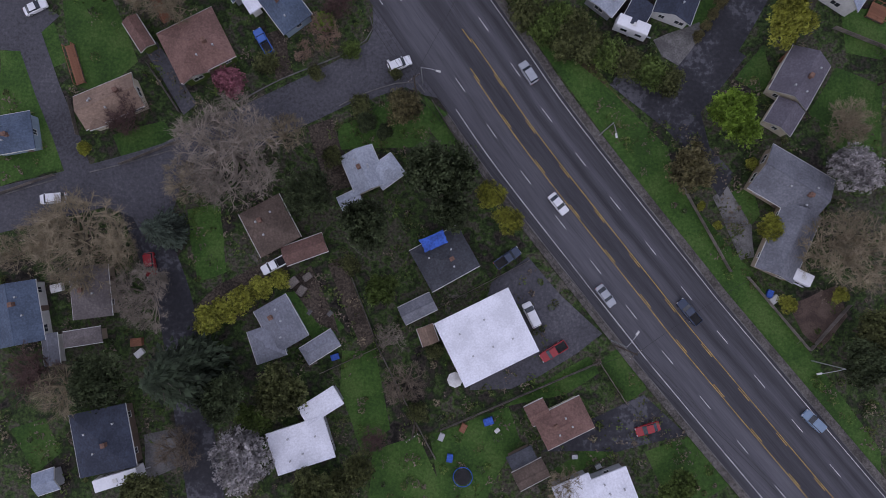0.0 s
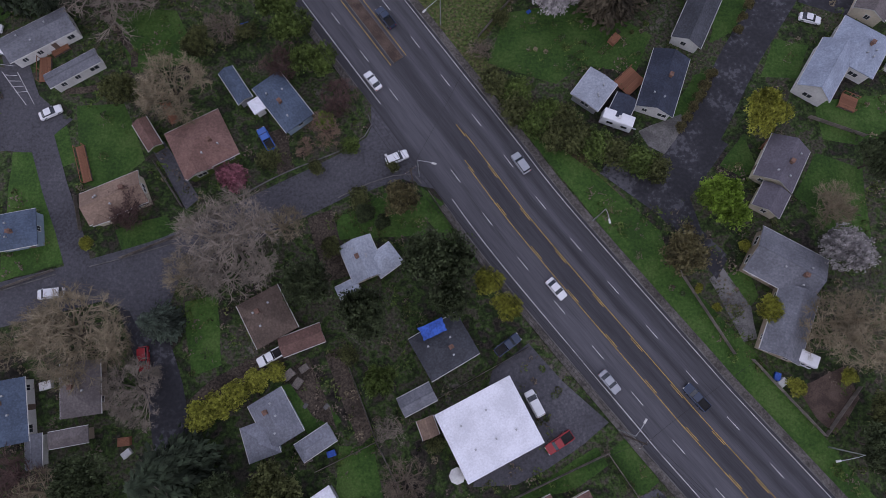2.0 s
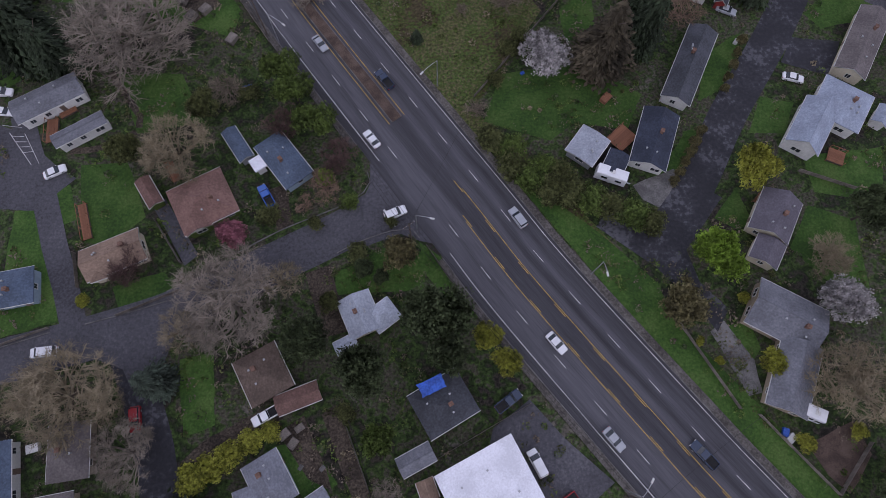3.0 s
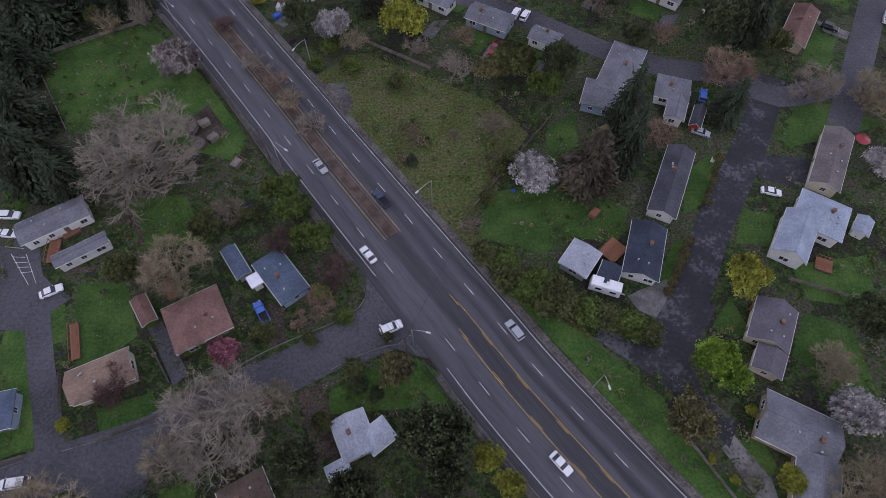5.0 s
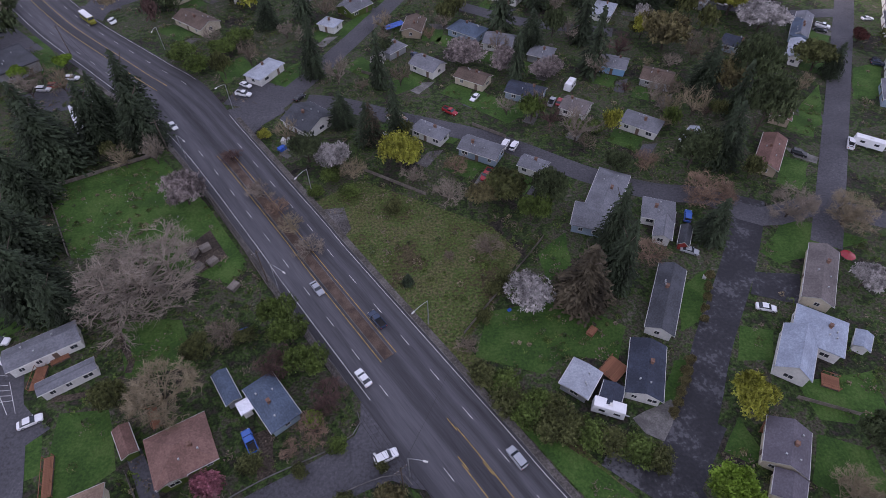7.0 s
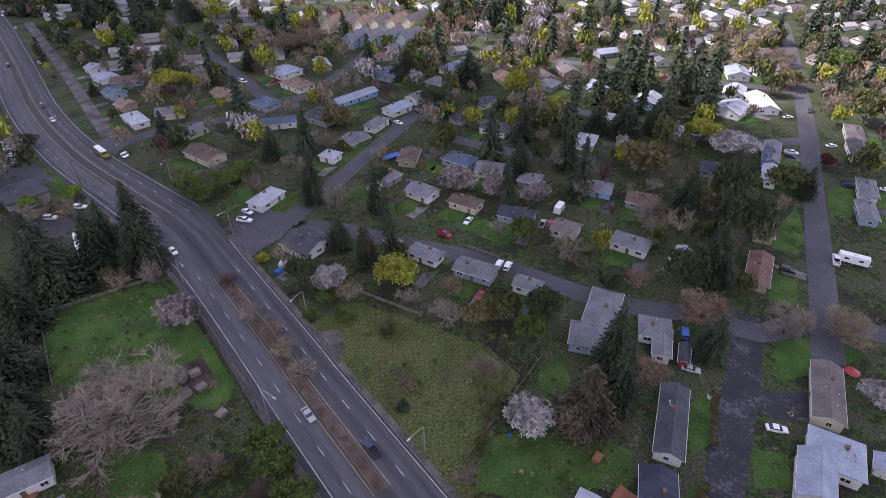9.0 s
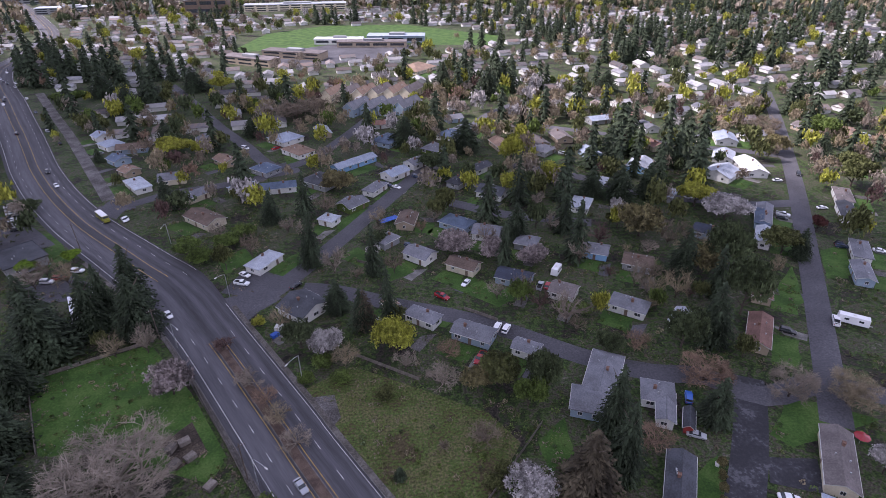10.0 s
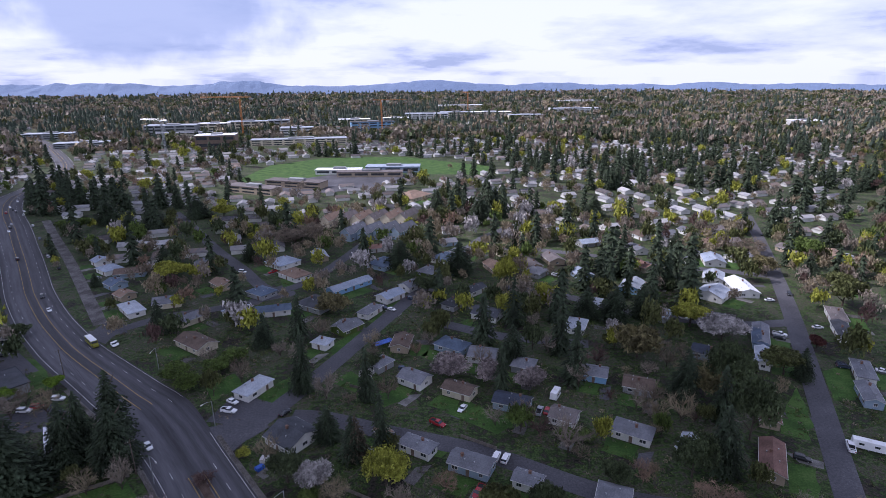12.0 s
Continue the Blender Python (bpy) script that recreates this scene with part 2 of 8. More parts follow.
TWIG = {k: foliage(k + "_twigs", c, 0.35) for k, c in (
    ("grey", (0.240, 0.205, 0.165)), ("straw", (0.255, 0.212, 0.140)), ("rust", (0.220, 0.152, 0.108)), ("plum", (0.105, 0.067, 0.059)), ("brown", (0.175, 0.142, 0.106)))}


# ------------------------------------------------------------ mesh helpers
def mesh_of(name, verts, faces, mat):
    me = bpy.data.meshes.new(name)
    me.from_pydata([tuple(v) for v in verts], [], faces)
    me.materials.append(mat)
    return me


def place(name, me, parent=None, m=None, label=""):
    ob = new(name, me)
    if parent:
        ob.parent = parent
    if m is not None:
        ob.matrix_basis = m
    if label:
        ob["label"] = label
    return ob


def part(name, bm, mat, parent, label="", m=None):
    me = bpy.data.meshes.new(name)
    bm.to_mesh(me)
    bm.free()
    me.materials.append(mat)
    return place(name, me, parent, m, label)


def box(bm, x0, x1, y0, y1, z0, z1, top=0.0, bevel=0.0):
    """A box; top draws its upper rim in."""
    v = [bm.verts.new(c) for c in ((x0, y0, z0), (x1, y0, z0), (x1, y1, z0), (x0, y1, z0), (x0 + top, y0 + top, z1), (x1 - top, y0 + top, z1), (x1 - top, y1 - top, z1), (x0 + top, y1 - top, z1))]
    fs = [bm.faces.new([v[i] for i in q]) for q in ((3, 2, 1, 0), (4, 5, 6, 7), (0, 1, 5, 4), (1, 2, 6, 5), (2, 3, 7, 6), (3, 0, 4, 7))]
    if bevel:
        bmesh.ops.bevel(bm, geom=list({e for f in fs for e in f.edges}), offset=bevel, segments=2, affect="EDGES", profile=0.5)
    return bm


def solid(*dims, top=0.0, bevel=0.0):
    return box(bmesh.new(), *dims, top=top, bevel=bevel)


def tube_into(verts, faces, a, b, ra, rb, sides=4):
    a, b = Vector(a), Vector(b)
    d = (b - a)
    if d.length < 1e-5:
        return
    q = d.to_track_quat("Z", "Y")
    n0 = len(verts)
    for c, r in ((a, ra), (b, rb)):
        for i in range(sides):
            w = 2 * math.pi * i / sides
            verts.append(c + q @ Vector((math.cos(w) * r, math.sin(w) * r, 0)))
    for i in range(sides):
        j = (i + 1) % sides
        faces.append((n0 + i, n0 + j, n0 + sides + j, n0 + sides + i))


def spline(pts, step=4.0):
    """Points along a smooth line through pts, which may carry widths after x, y."""
    P = [np.array(p, float) for p in pts]
    P = [2 * P[0] - P[1]] + P + [2 * P[-1] - P[-2]]
    out = []
    for i in range(1, len(P) - 2):
        a, b, c, d = P[i - 1:i + 3]
        n = max(1, int(np.linalg.norm((c - b)[:2]) / step))
        for k in range(n):
            t = k / n
            out.append(0.5 * (2 * b + (c - a) * t + (2 * a - 5 * b + 4 * c - d) * t * t + (3 * b - a - 3 * c + d) * t ** 3))
    out.append(P[-2])
    return out


def strip_mesh(name, line, offs, z, mat, height=0.0):
    """A band along a line between two sideways offsets (metres to its right); height gives it sides."""
    verts, faces, uvs = [], [], []
    run = 0.0
    for i, p in enumerate(line):
        q0, q1 = line[max(0, i - 1)], line[min(len(line) - 1, i + 1)]
        d = (q1 - q0)[:2]
        d = d / (np.linalg.norm(d) + 1e-9)
        nrm = np.array([d[1], -d[0]])
        if i:
            run += float(np.linalg.norm((p - line[i - 1])[:2]))
        o0, o1 = (o(p) if callable(o) else o for o in offs)
        for o in (o0, o1):
            xy = p[:2] + nrm * o
            verts.append((xy[0], xy[1], z + height))
            uvs.append((o, run))
        if height:
            for o in (o0, o1):
                xy = p[:2] + nrm * o
                verts.append((xy[0], xy[1], z))
                uvs.append((o, run))
    k = 4 if height else 2
    for i in range(len(line) - 1):
        a, b = i * k, (i + 1) * k
        faces.append((a, a + 1, b + 1, b))
        if height:
            faces.append((a + 2, a, b, b + 2))
            faces.append((a + 1, a + 3, b + 3, b + 1))
    if height:
        e = (len(line) - 1) * k
        faces += [(0, 2, 3, 1), (e, e + 1, e + 3, e + 2)]
    me = mesh_of(name, verts, faces, mat)
    lay = me.uv_layers.new(name="UVMap")
    lay.data.foreach_set("uv", [c for lp in me.loops for c in uvs[lp.vertex_index]])
    return me


def patch(name, pts, mat, z, label, category, ragged=0.35, kind="structure", thick=0.0):
    """A level piece of ground with an uneven rim."""
    rim = []
    for i, p in enumerate(pts):
        a, b = np.array(p, float), np.array(pts[(i + 1) % len(pts)], float)
        n = max(1, int(np.linalg.norm(b - a) / 2.5))
        for k in range(n):
            c = a + (b - a) * k / n
            w = noise.noise((c[0] * 0.23, c[1] * 0.23, z * 9)) * ragged
            rim.append((c[0] + w, c[1] - w * 0.8))
    bm = bmesh.new()
    f = bm.faces.new([bm.verts.new((x, y, z)) for x, y in rim])
    if f.normal.z < 0:
        f.normal_flip()
    f.normal_update()
    if f.normal.z < 0:
        f.normal_flip()
    bmesh.ops.triangulate(bm, faces=bm.faces[:])
    ob = part(name, bm, mat, None)
    return tagged(ob, label, category, kind=kind)


# ------------------------------------------------------------ ground and hills
bm = bmesh.new()
bmesh.ops.create_circle(bm, cap_ends=True, segments=96, radius=4900)
ground = tagged(part("ground", bm, GROUND, None), "mossy green and brown suburban ground between the houses", "ground", kind="structure")
# distance haze is painted into the hills as a pale blue base colour
HILL = foliage("haze_blue_hill", (0.15, 0.20, 0.31), 0.25, 0.0)


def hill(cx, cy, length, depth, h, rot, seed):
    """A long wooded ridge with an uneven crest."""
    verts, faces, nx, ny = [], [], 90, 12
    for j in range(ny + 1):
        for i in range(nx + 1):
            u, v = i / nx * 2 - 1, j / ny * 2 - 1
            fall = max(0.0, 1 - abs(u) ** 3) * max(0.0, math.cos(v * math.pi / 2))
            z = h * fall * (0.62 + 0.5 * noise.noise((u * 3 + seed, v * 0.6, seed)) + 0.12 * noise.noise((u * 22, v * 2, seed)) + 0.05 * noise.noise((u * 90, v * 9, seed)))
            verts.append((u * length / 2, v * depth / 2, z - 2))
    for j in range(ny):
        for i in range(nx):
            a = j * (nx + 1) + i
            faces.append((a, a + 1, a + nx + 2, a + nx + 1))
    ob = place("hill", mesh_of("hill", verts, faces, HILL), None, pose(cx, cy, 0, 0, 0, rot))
    tagged(ob, "long low wooded hill, distance haze painted in blue", "hill", kind="backdrop")


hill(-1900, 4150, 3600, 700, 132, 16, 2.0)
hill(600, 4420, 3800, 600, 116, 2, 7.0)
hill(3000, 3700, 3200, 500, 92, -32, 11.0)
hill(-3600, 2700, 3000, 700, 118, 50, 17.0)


# ------------------------------------------------------------ the cloud that stands before the sun
def cloud_bank():
    """A bank of cumulus puffs, 1500 m up towards the sun; its shade lies on the near suburb, and the sun reaches the blocks beyond it."""
    height = 1500.0
    shade = [(400, 60), (235, 150), (70, 205), (-15, 310), (-190, 470), (-320, 560), (-680, 560), (-680, -260), (520, -260)]
    drift = sun_from * (height / sun_from.z)
    rnd = random.Random(4)
    bm = bmesh.new()

    def inside(x, y):
        odd = False
        for (ax, ay), (bx, by) in zip(shade, shade[1:] + shade[:1]):
            if (ay > y) != (by > y) and x < (bx - ax) * (y - ay) / (by - ay) + ax:
                odd = not odd
        return odd

    for i in range(-12, 10):
        for j in range(-6, 15):
            x, y = i * 62 + rnd.uniform(-14, 14), j * 62 + rnd.uniform(-14, 14)
            if not inside(x, y):
                continue
            r = rnd.uniform(52, 74)
            m = Matrix.Translation((x + drift.x, y + drift.y, height + rnd.uniform(-12, 25))) @ Matrix.Diagonal((r, r, r * rnd.uniform(0.5, 0.9), 1))
            made = bmesh.ops.create_icosphere(bm, subdivisions=2, radius=1.0, matrix=m)
            for v in made["verts"]:
                k = 1 + 0.22 * noise.noise(v.co * 0.022)
                c = m.translation
                v.co = c + (v.co - c) * k
    for f in bm.faces:
        f.smooth = True
    tagged(part("cloud", bm, CLOUD, None), "large grey-white cumulus cloud bank before the sun", "cloud", kind="backdrop")


CLOUD = material("cloud_vapour", around((0.80, 0.80, 0.80), 0.05), 0.004, 0.03, 1.0, bump=0, spec=0.0)
cloud_bank()


# ------------------------------------------------------------ houses
def unit_window():
    bm = bmesh.new()
    for d in ((-0.6, 0.6, -0.06, 0.02, -0.5, -0.42), (-0.6, 0.6, -0.06, 0.02, 0.42, 0.5), (-0.6, -0.52, -0.06, 0.02, -0.42, 0.42), (0.52, 0.6, -0.06, 0.02, -0.42, 0.42), (-0.03, 0.03, -0.05, 0.02, -0.42, 0.42)):
        box(bm, *d)
    fr = bpy.data.meshes.new("window_frame"); bm.to_mesh(fr); bm.free(); fr.materials.append(TRIM)
    bm = solid(-0.52, 0.52, -0.02, 0.01, -0.42, 0.42)
    gl = bpy.data.meshes.new("pane"); bm.to_mesh(gl); bm.free(); gl.materials.append(GLASS)
    bm = solid(-0.48, 0.48, -0.06, 0.02, -1.02, 1.02)
    dr = bpy.data.meshes.new("door"); bm.to_mesh(dr); bm.free(); dr.materials.append(WALL["brown"])
    bm = solid(-0.11, 0.11, -0.11, 0.11, 0, 0.45)
    box(bm, -0.16, 0.16, -0.16, 0.16, 0.45, 0.53)
    vt = bpy.data.meshes.new("roof_vent"); bm.to_mesh(vt); bm.free(); vt.materials.append(METAL)
    return fr, gl, dr, vt


WIN_FRAME, WIN_PANE, DOOR, VENT = unit_window()
TAKEN = []  # places that stand full: x, y, radius


def gable_walls(w, d, h, rise, kind):
    bm = bmesh.new()
    if kind == "gable":
        a, b = w / 2, d / 2
        v = [bm.verts.new(c) for c in ((-a, -b, 0), (a, -b, 0), (a, b, 0), (-a, b, 0), (-a, -b, h), (a, -b, h), (a, b, h), (-a, b, h), (-a, 0, h + rise), (a, 0, h + rise))]
        for q in ((3, 2, 1, 0), (0, 1, 5, 4), (2, 3, 7, 6), (1, 2, 6, 9, 5), (3, 0, 4, 8, 7), (4, 5, 9, 8), (6, 7, 8, 9)):
            bm.faces.new([v[i] for i in q])
    else:
        box(bm, -w / 2, w / 2, -d / 2, d / 2, 0, h)
    return bm


def roof_shell(w, d, h, rise, kind, over=0.45):
    """Roof with eaves, thickness and, on sloped ones, its ridge."""
    bm = bmesh.new()
    a, b = w / 2 + over, d / 2 + over
    drop = rise * over / (d / 2)
    z0 = h - drop
    if kind == "flat":
        box(bm, -a, a, -b, b, h, h + 0.28, bevel=0.04)
        for y0, y1 in ((-b, -b + 0.2), (b - 0.2, b)):
            box(bm, -a + 0.21, a - 0.21, y0, y1, h + 0.284, h + 0.40)
        for x0, x1 in ((-a, -a + 0.2), (a - 0.2, a)):
            box(bm, x0, x1, -b, b, h + 0.284, h + 0.40)
        return bm
    ends = a if kind == "gable" else max(0.15, a - b)
    top = [(-a, -b, z0), (a, -b, z0), (a, b, z0), (-a, b, z0), (-ends, 0, h + rise), (ends, 0, h + rise)]
    thick = 0.2
    up = [bm.verts.new((x, y, z + thick)) for x, y, z in top]
    lo = [bm.verts.new(c) for c in top]
    fs = [(0, 1, 5, 4), (2, 3, 4, 5), (1, 2, 5), (3, 0, 4)]
    if kind == "gable":
        fs = fs[:2]
    for q in fs:
        bm.faces.new([up[i] for i in q])
        bm.faces.new([lo[i] for i in reversed(q)])
    rim = [0, 1, 5, 2, 3, 4] if kind == "gable" else [0, 1, 2, 3]
    for i, k in enumerate(rim):
        j = rim[(i + 1) % len(rim)]
        bm.faces.new((lo[k], lo[j], up[j], up[k]))
    return bm


def roof_z(x, y, w, d, h, rise, kind):
    if kind == "flat":
        return h + 0.28
    z = h + rise * (1 - abs(y) / (d / 2)) + 0.2
    if kind == "hip":
        z = min(z, h + rise * (w / 2 - abs(x)) / (d / 2) + 0.2)
    return z


def block(x, y, w, d, rot, kind="gable", h=2.7, pitch=0.42):
    return (x, y, w, d, rot, kind, h, pitch)


def house(label, roof, wall, blocks, name="house", category="house", openings=True, chimney=True, vents=3, group="houses of the suburb"):
    x0, y0, w, d, r0 = blocks[0][:5]
    rnd = random.Random(int(x0 * 13 + y0 * 7))
    base = tagged(new(name), label, category, group)
    base.matrix_basis = pose(x0, y0, 0, 0, 0, r0)
    inv = base.matrix_basis.inverted()
    for n, (x, y, w, d, rot, kind, h, pitch) in enumerate(blocks):
        TAKEN.append((x, y, 0.5 * max(w, d) + 0.4))
        rise = 0 if kind == "flat" else d / 2 * pitch
        m = inv @ pose(x, y, -0.004 * n, 0, 0, rot)
        part("wall", gable_walls(w, d, h, rise, kind), WALL[wall], base, m=m)
        part("roof", roof_shell(w, d, h, rise, kind), ROOF[roof], base, m=m)
        if kind != "flat":
            ln = w / 2 + 0.45 if kind == "gable" else max(0.15, w / 2 - d / 2)
            part("ridge_cap", solid(-ln, ln, -0.14, 0.14, h + rise + 0.17, h + rise + 0.24, top=0.03), ROOF[roof], base, m=m)
            if kind == "gable":
                for sx in (-1, 1):
                    bm = bmesh.new()
                    a, b, z0 = sx * (w / 2 + 0.455), d / 2 + 0.45, h - rise * 0.45 / (d / 2)
                    v = [bm.verts.new(c) for c in ((a, -b, z0 - 0.05), (a, -b, z0 + 0.18), (a, 0, h + rise + 0.19), (a, b, z0 + 0.18), (a, b, z0 - 0.05), (a, 0, h + rise - 0.05))]
                    bm.faces.new(v[:3] + [v[5]]); bm.faces.new([v[5], v[2], v[3], v[4]])
                    bmesh.ops.solidify(bm, geom=bm.faces[:], thickness=0.05)
                    part("bargeboard", bm, TRIM, base, m=m)
            for sy in (-1, 1):
                zz = h - rise * 0.45 / (d / 2)
                b = d / 2 + 0.45
                part("gutter", solid(-w / 2 - 0.44, w / 2 + 0.44, *sorted((sy * b + sy * 0.005, sy * (b + 0.11))), zz, zz + 0.12), TRIM, base, m=m)
        if openings and w > 4:
            for side, (ln, off, turn) in enumerate(((w, d / 2, 0), (w, d / 2, 180), (d, w / 2, 90), (d, w / 2, -90))):
                k = int(ln // (3.1 if y0 < 150 else 4.6))
                for i in range(k):
                    u = (i + 0.5) / k * ln - ln / 2 + rnd.uniform(-0.3, 0.3)
                    spot = pose(0, 0, 0, 0, 0, turn) @ pose(u, -off - 0.012, 0)
                    if side < 2 and i == k // 2 and n == 0:
                        place("door", DOOR, base, m @ spot @ pose(0, 0, 1.03))
                        continue
                    wf = place("window", WIN_FRAME, base, m @ spot @ pose(0, 0, 1.55) @ Matrix.Diagonal((rnd.choice((0.9, 1.2, 1.6)), 1, 1.15, 1)))
                    place("pane", WIN_PANE, wf)
        if vents and n == 0:
            for i in range(vents):
                vx, vy = rnd.uniform(-0.35, 0.35) * w, rnd.choice((-1, 1)) * rnd.uniform(0.1, 0.3) * d
                place("roof_vent", VENT, base, m @ pose(vx, vy, roof_z(vx, vy, w, d, h, rise, kind) - 0.08))
        if chimney and n == 0:
            cx, cy = rnd.uniform(-0.25, 0.25) * w, rnd.choice((-1, 1)) * 0.1 * d
            cz = roof_z(cx, cy, w, d, h, rise, kind)
            bm = solid(-0.35, 0.35, -0.3, 0.3, cz - 0.5, cz + 0.8)
            box(bm, -0.42, 0.42, -0.37, 0.37, cz + 0.804, cz + 0.9)
            part("chimney", bm, BRICK, base, m=m @ pose(cx, cy, 0))
    return base


def shed(label, roof, wall, b):
    return house(label, roof, wall, [b], name="shed", category="shed", openings=False, chimney=False, vents=0, group="sheds and garages")


# ------------------------------------------------------------ trees
def leaf_into(verts, faces, c, size, rnd, flat=0.0):
    n = Vector((rnd.gauss(0, 1), rnd.gauss(0, 1), rnd.gauss(0, 1) + flat))
    q = n.to_track_quat("Z", "Y")
    w = rnd.uniform(0, 6.28)
    k = len(verts)
    s1, s2 = size * rnd.uniform(0.8, 1.4), size * rnd.uniform(0.5, 0.9)
    u, v = q @ Vector((math.cos(w) * s1, math.sin(w) * s1, 0)), q @ Vector((-math.sin(w) * s2, math.cos(w) * s2, 0))
    verts.extend((c - u * 0.7 - v, c + u, c - u * 0.5 + v))
    faces.append((k, k + 1, k + 2))


def crown_leafy(seed, clumps=420, per=6, size=0.075, low=0.32, weep=0.0):
    """Unit crown (radius 1, height 1): leaves in clumps on lobes, with gaps."""
    rnd = random.Random(seed)
    verts, faces = [], []
    lobes = []
    for i in range(rnd.randint(8, 11)):
        w, e = rnd.uniform(0, 6.28), rnd.uniform(-0.5, 1.0)
        rr = 0.52 * math.sqrt(max(0.05, 1 - e * e * 0.7)) * rnd.uniform(0.75, 1.1)
        lobes.append((Vector((math.cos(w) * rr, math.sin(w) * rr, (low + 1) / 2 + e * (1 - low) * 0.30)), rnd.uniform(0.36, 0.55)))
    lobes.append((Vector((0, 0, 0.72)), 0.5))
    for i in range(clumps):
        c, r = rnd.choice(lobes)
        d = Vector((rnd.gauss(0, 1), rnd.gauss(0, 1), rnd.gauss(0.25, 1))).normalized()
        p = c + Vector((d.x * r, d.y * r, d.z * r * (1 - low) * 0.55)) * rnd.uniform(0.65, 1.08)
        p.z = min(1.0, max(low * 0.8, p.z))
        for j in range(per):
            o = Vector((rnd.gauss(0, 1), rnd.gauss(0, 1), rnd.gauss(0, 0.5) - weep * j)) * size * 1.25
            leaf_into(verts, faces, p + o, size, rnd, 0.6)
    return verts, faces


def crown_conifer(seed, tiers=30, size=0.13, low=0.06, droop=0.16, boughs=17, dense=13):
    """Unit conifer: whorls of drooping boughs that shorten towards the tip, each a row of small folded sprays."""
    rnd = random.Random(seed)
    verts, faces = [], []
    lean = rnd.uniform(0, 6.28)
    for i in range(tiers):
        f = i / (tiers - 1)
        z = low + (0.97 - low) * f
        reach = min(1.0, 0.55 + 2.2 * f) * (1 - f) ** 0.72 * rnd.uniform(0.82, 1.06) + 0.05
        n = max(5, int(boughs * (1 - f) + 4))
        for k in range(n):
            w = 6.283 * (k + rnd.uniform(-0.4, 0.4)) / n + i * 2.4
            r = reach * rnd.uniform(0.62, 1.12) * (1 + 0.12 * math.cos(w - lean))
            rise = rnd.uniform(-0.02, 0.02)
            steps = max(2, int(r * dense))
            for s in range(steps):
                u = (s + rnd.uniform(0.5, 1.0)) / steps
                yaw = w + rnd.gauss(0, 0.12) * u
                c = Vector((math.cos(yaw) * r * u, math.sin(yaw) * r * u, z + rise - droop * u * u * r + rnd.uniform(-0.012, 0.012)))
                kk = len(verts)
                sx = size * (1.1 - 0.5 * u) * rnd.uniform(0.6, 1.2)
                out = yaw + rnd.gauss(0, 0.5)
                t = Vector((-math.sin(out), math.cos(out), 0)) * sx * 0.55
                g = Vector((math.cos(out), math.sin(out), -0.2)) * sx
                sag = Vector((0, 0, 0.35 * size * rnd.uniform(0.3, 1.0) * 0.5))
                verts.extend((c - g * 0.5, c + t - sag, c + g * 1.1, c - t - sag))
                faces.extend(((kk, kk + 1, kk + 2), (kk, kk + 2, kk + 3)))
    return verts, faces


def crown_bare(seed, depth=6, spread=0.62, twigs=9):
    """Unit leafless crown: limbs forking into fine twigs."""
    rnd = random.Random(seed)
    verts, faces = [], []

    def fork(p, d, ln, r, lv):
        q = p + d * ln
        if lv == 0:
            side = d.cross(Vector((rnd.gauss(0, 1), rnd.gauss(0, 1), rnd.gauss(0, 1)))).normalized() * 0.0029
            bend = Vector((rnd.gauss(0, 1), rnd.gauss(0, 1), rnd.gauss(0.2, 1))) * ln * 0.22
            k = len(verts)
            verts.extend((p - side, p + side, p + d * ln * 0.6 + bend + side * 0.7, p + d * ln * 0.6 + bend - side * 0.7, q + bend * 2))
            faces.extend(((k, k + 1, k + 2, k + 3), (k + 3, k + 2, k + 4)))
            return
        tube_into(verts, faces, p, q, r, r * 0.66, 3)
        for k in range(3 if lv > 1 else twigs):
            nd = (d + Vector((rnd.gauss(0, 1), rnd.gauss(0, 1), rnd.gauss(0.05, 0.6))) * spread).normalized()
            fork(p + d * ln * rnd.uniform(0.45, 1.0), nd, ln * (rnd.uniform(0.6, 0.86) if lv > 1 else rnd.uniform(0.45, 0.95)), max(0.004, r * 0.58), lv - 1)

    for k in range(8):
        w = 6.283 * k / 8 + rnd.uniform(-0.35, 0.35)
        fork(Vector((0, 0, 0.2)), Vector((math.cos(w) * 0.9, math.sin(w) * 0.9, rnd.uniform(0.35, 1.6))).normalized(), rnd.uniform(0.26, 0.36), 0.024, depth - 1)
    hi = max(v.z for v in verts)
    reach = sorted(math.hypot(v.x, v.y) for v in verts)[int(len(verts) * 0.88)]
    for v in verts:
        q = math.hypot(v.x, v.y) / reach
        k = (1 if q < 0.7 else (0.7 + 0.62 * (q - 0.7)) / q) / reach
        v.x, v.y, v.z = v.x * k, v.y * k, 0.2 + (v.z - 0.2) / (hi - 0.2) * 0.8
    tips = list(verts)
    for k in range(2600 if depth > 5 else (900 if depth > 4 else 250)):
        p = rnd.choice(tips) + Vector((rnd.gauss(0, 1), rnd.gauss(0, 1), rnd.gauss(0, 0.7))) * 0.05
        if math.hypot(p.x, p.y) > 1.08:
            continue
        d = Vector((p.x + rnd.gauss(0, 0.7), p.y + rnd.gauss(0, 0.7), rnd.gauss(0.4, 0.6))).normalized() * rnd.uniform(0.05, 0.12)
        s = d.cross(Vector((rnd.gauss(0, 1), rnd.gauss(0, 1), rnd.gauss(0, 1)))).normalized() * 0.0042
        n = len(verts)
        verts.extend((p - s, p + s, p + d))
        faces.append((n, n + 1, n + 2))
    return verts, faces


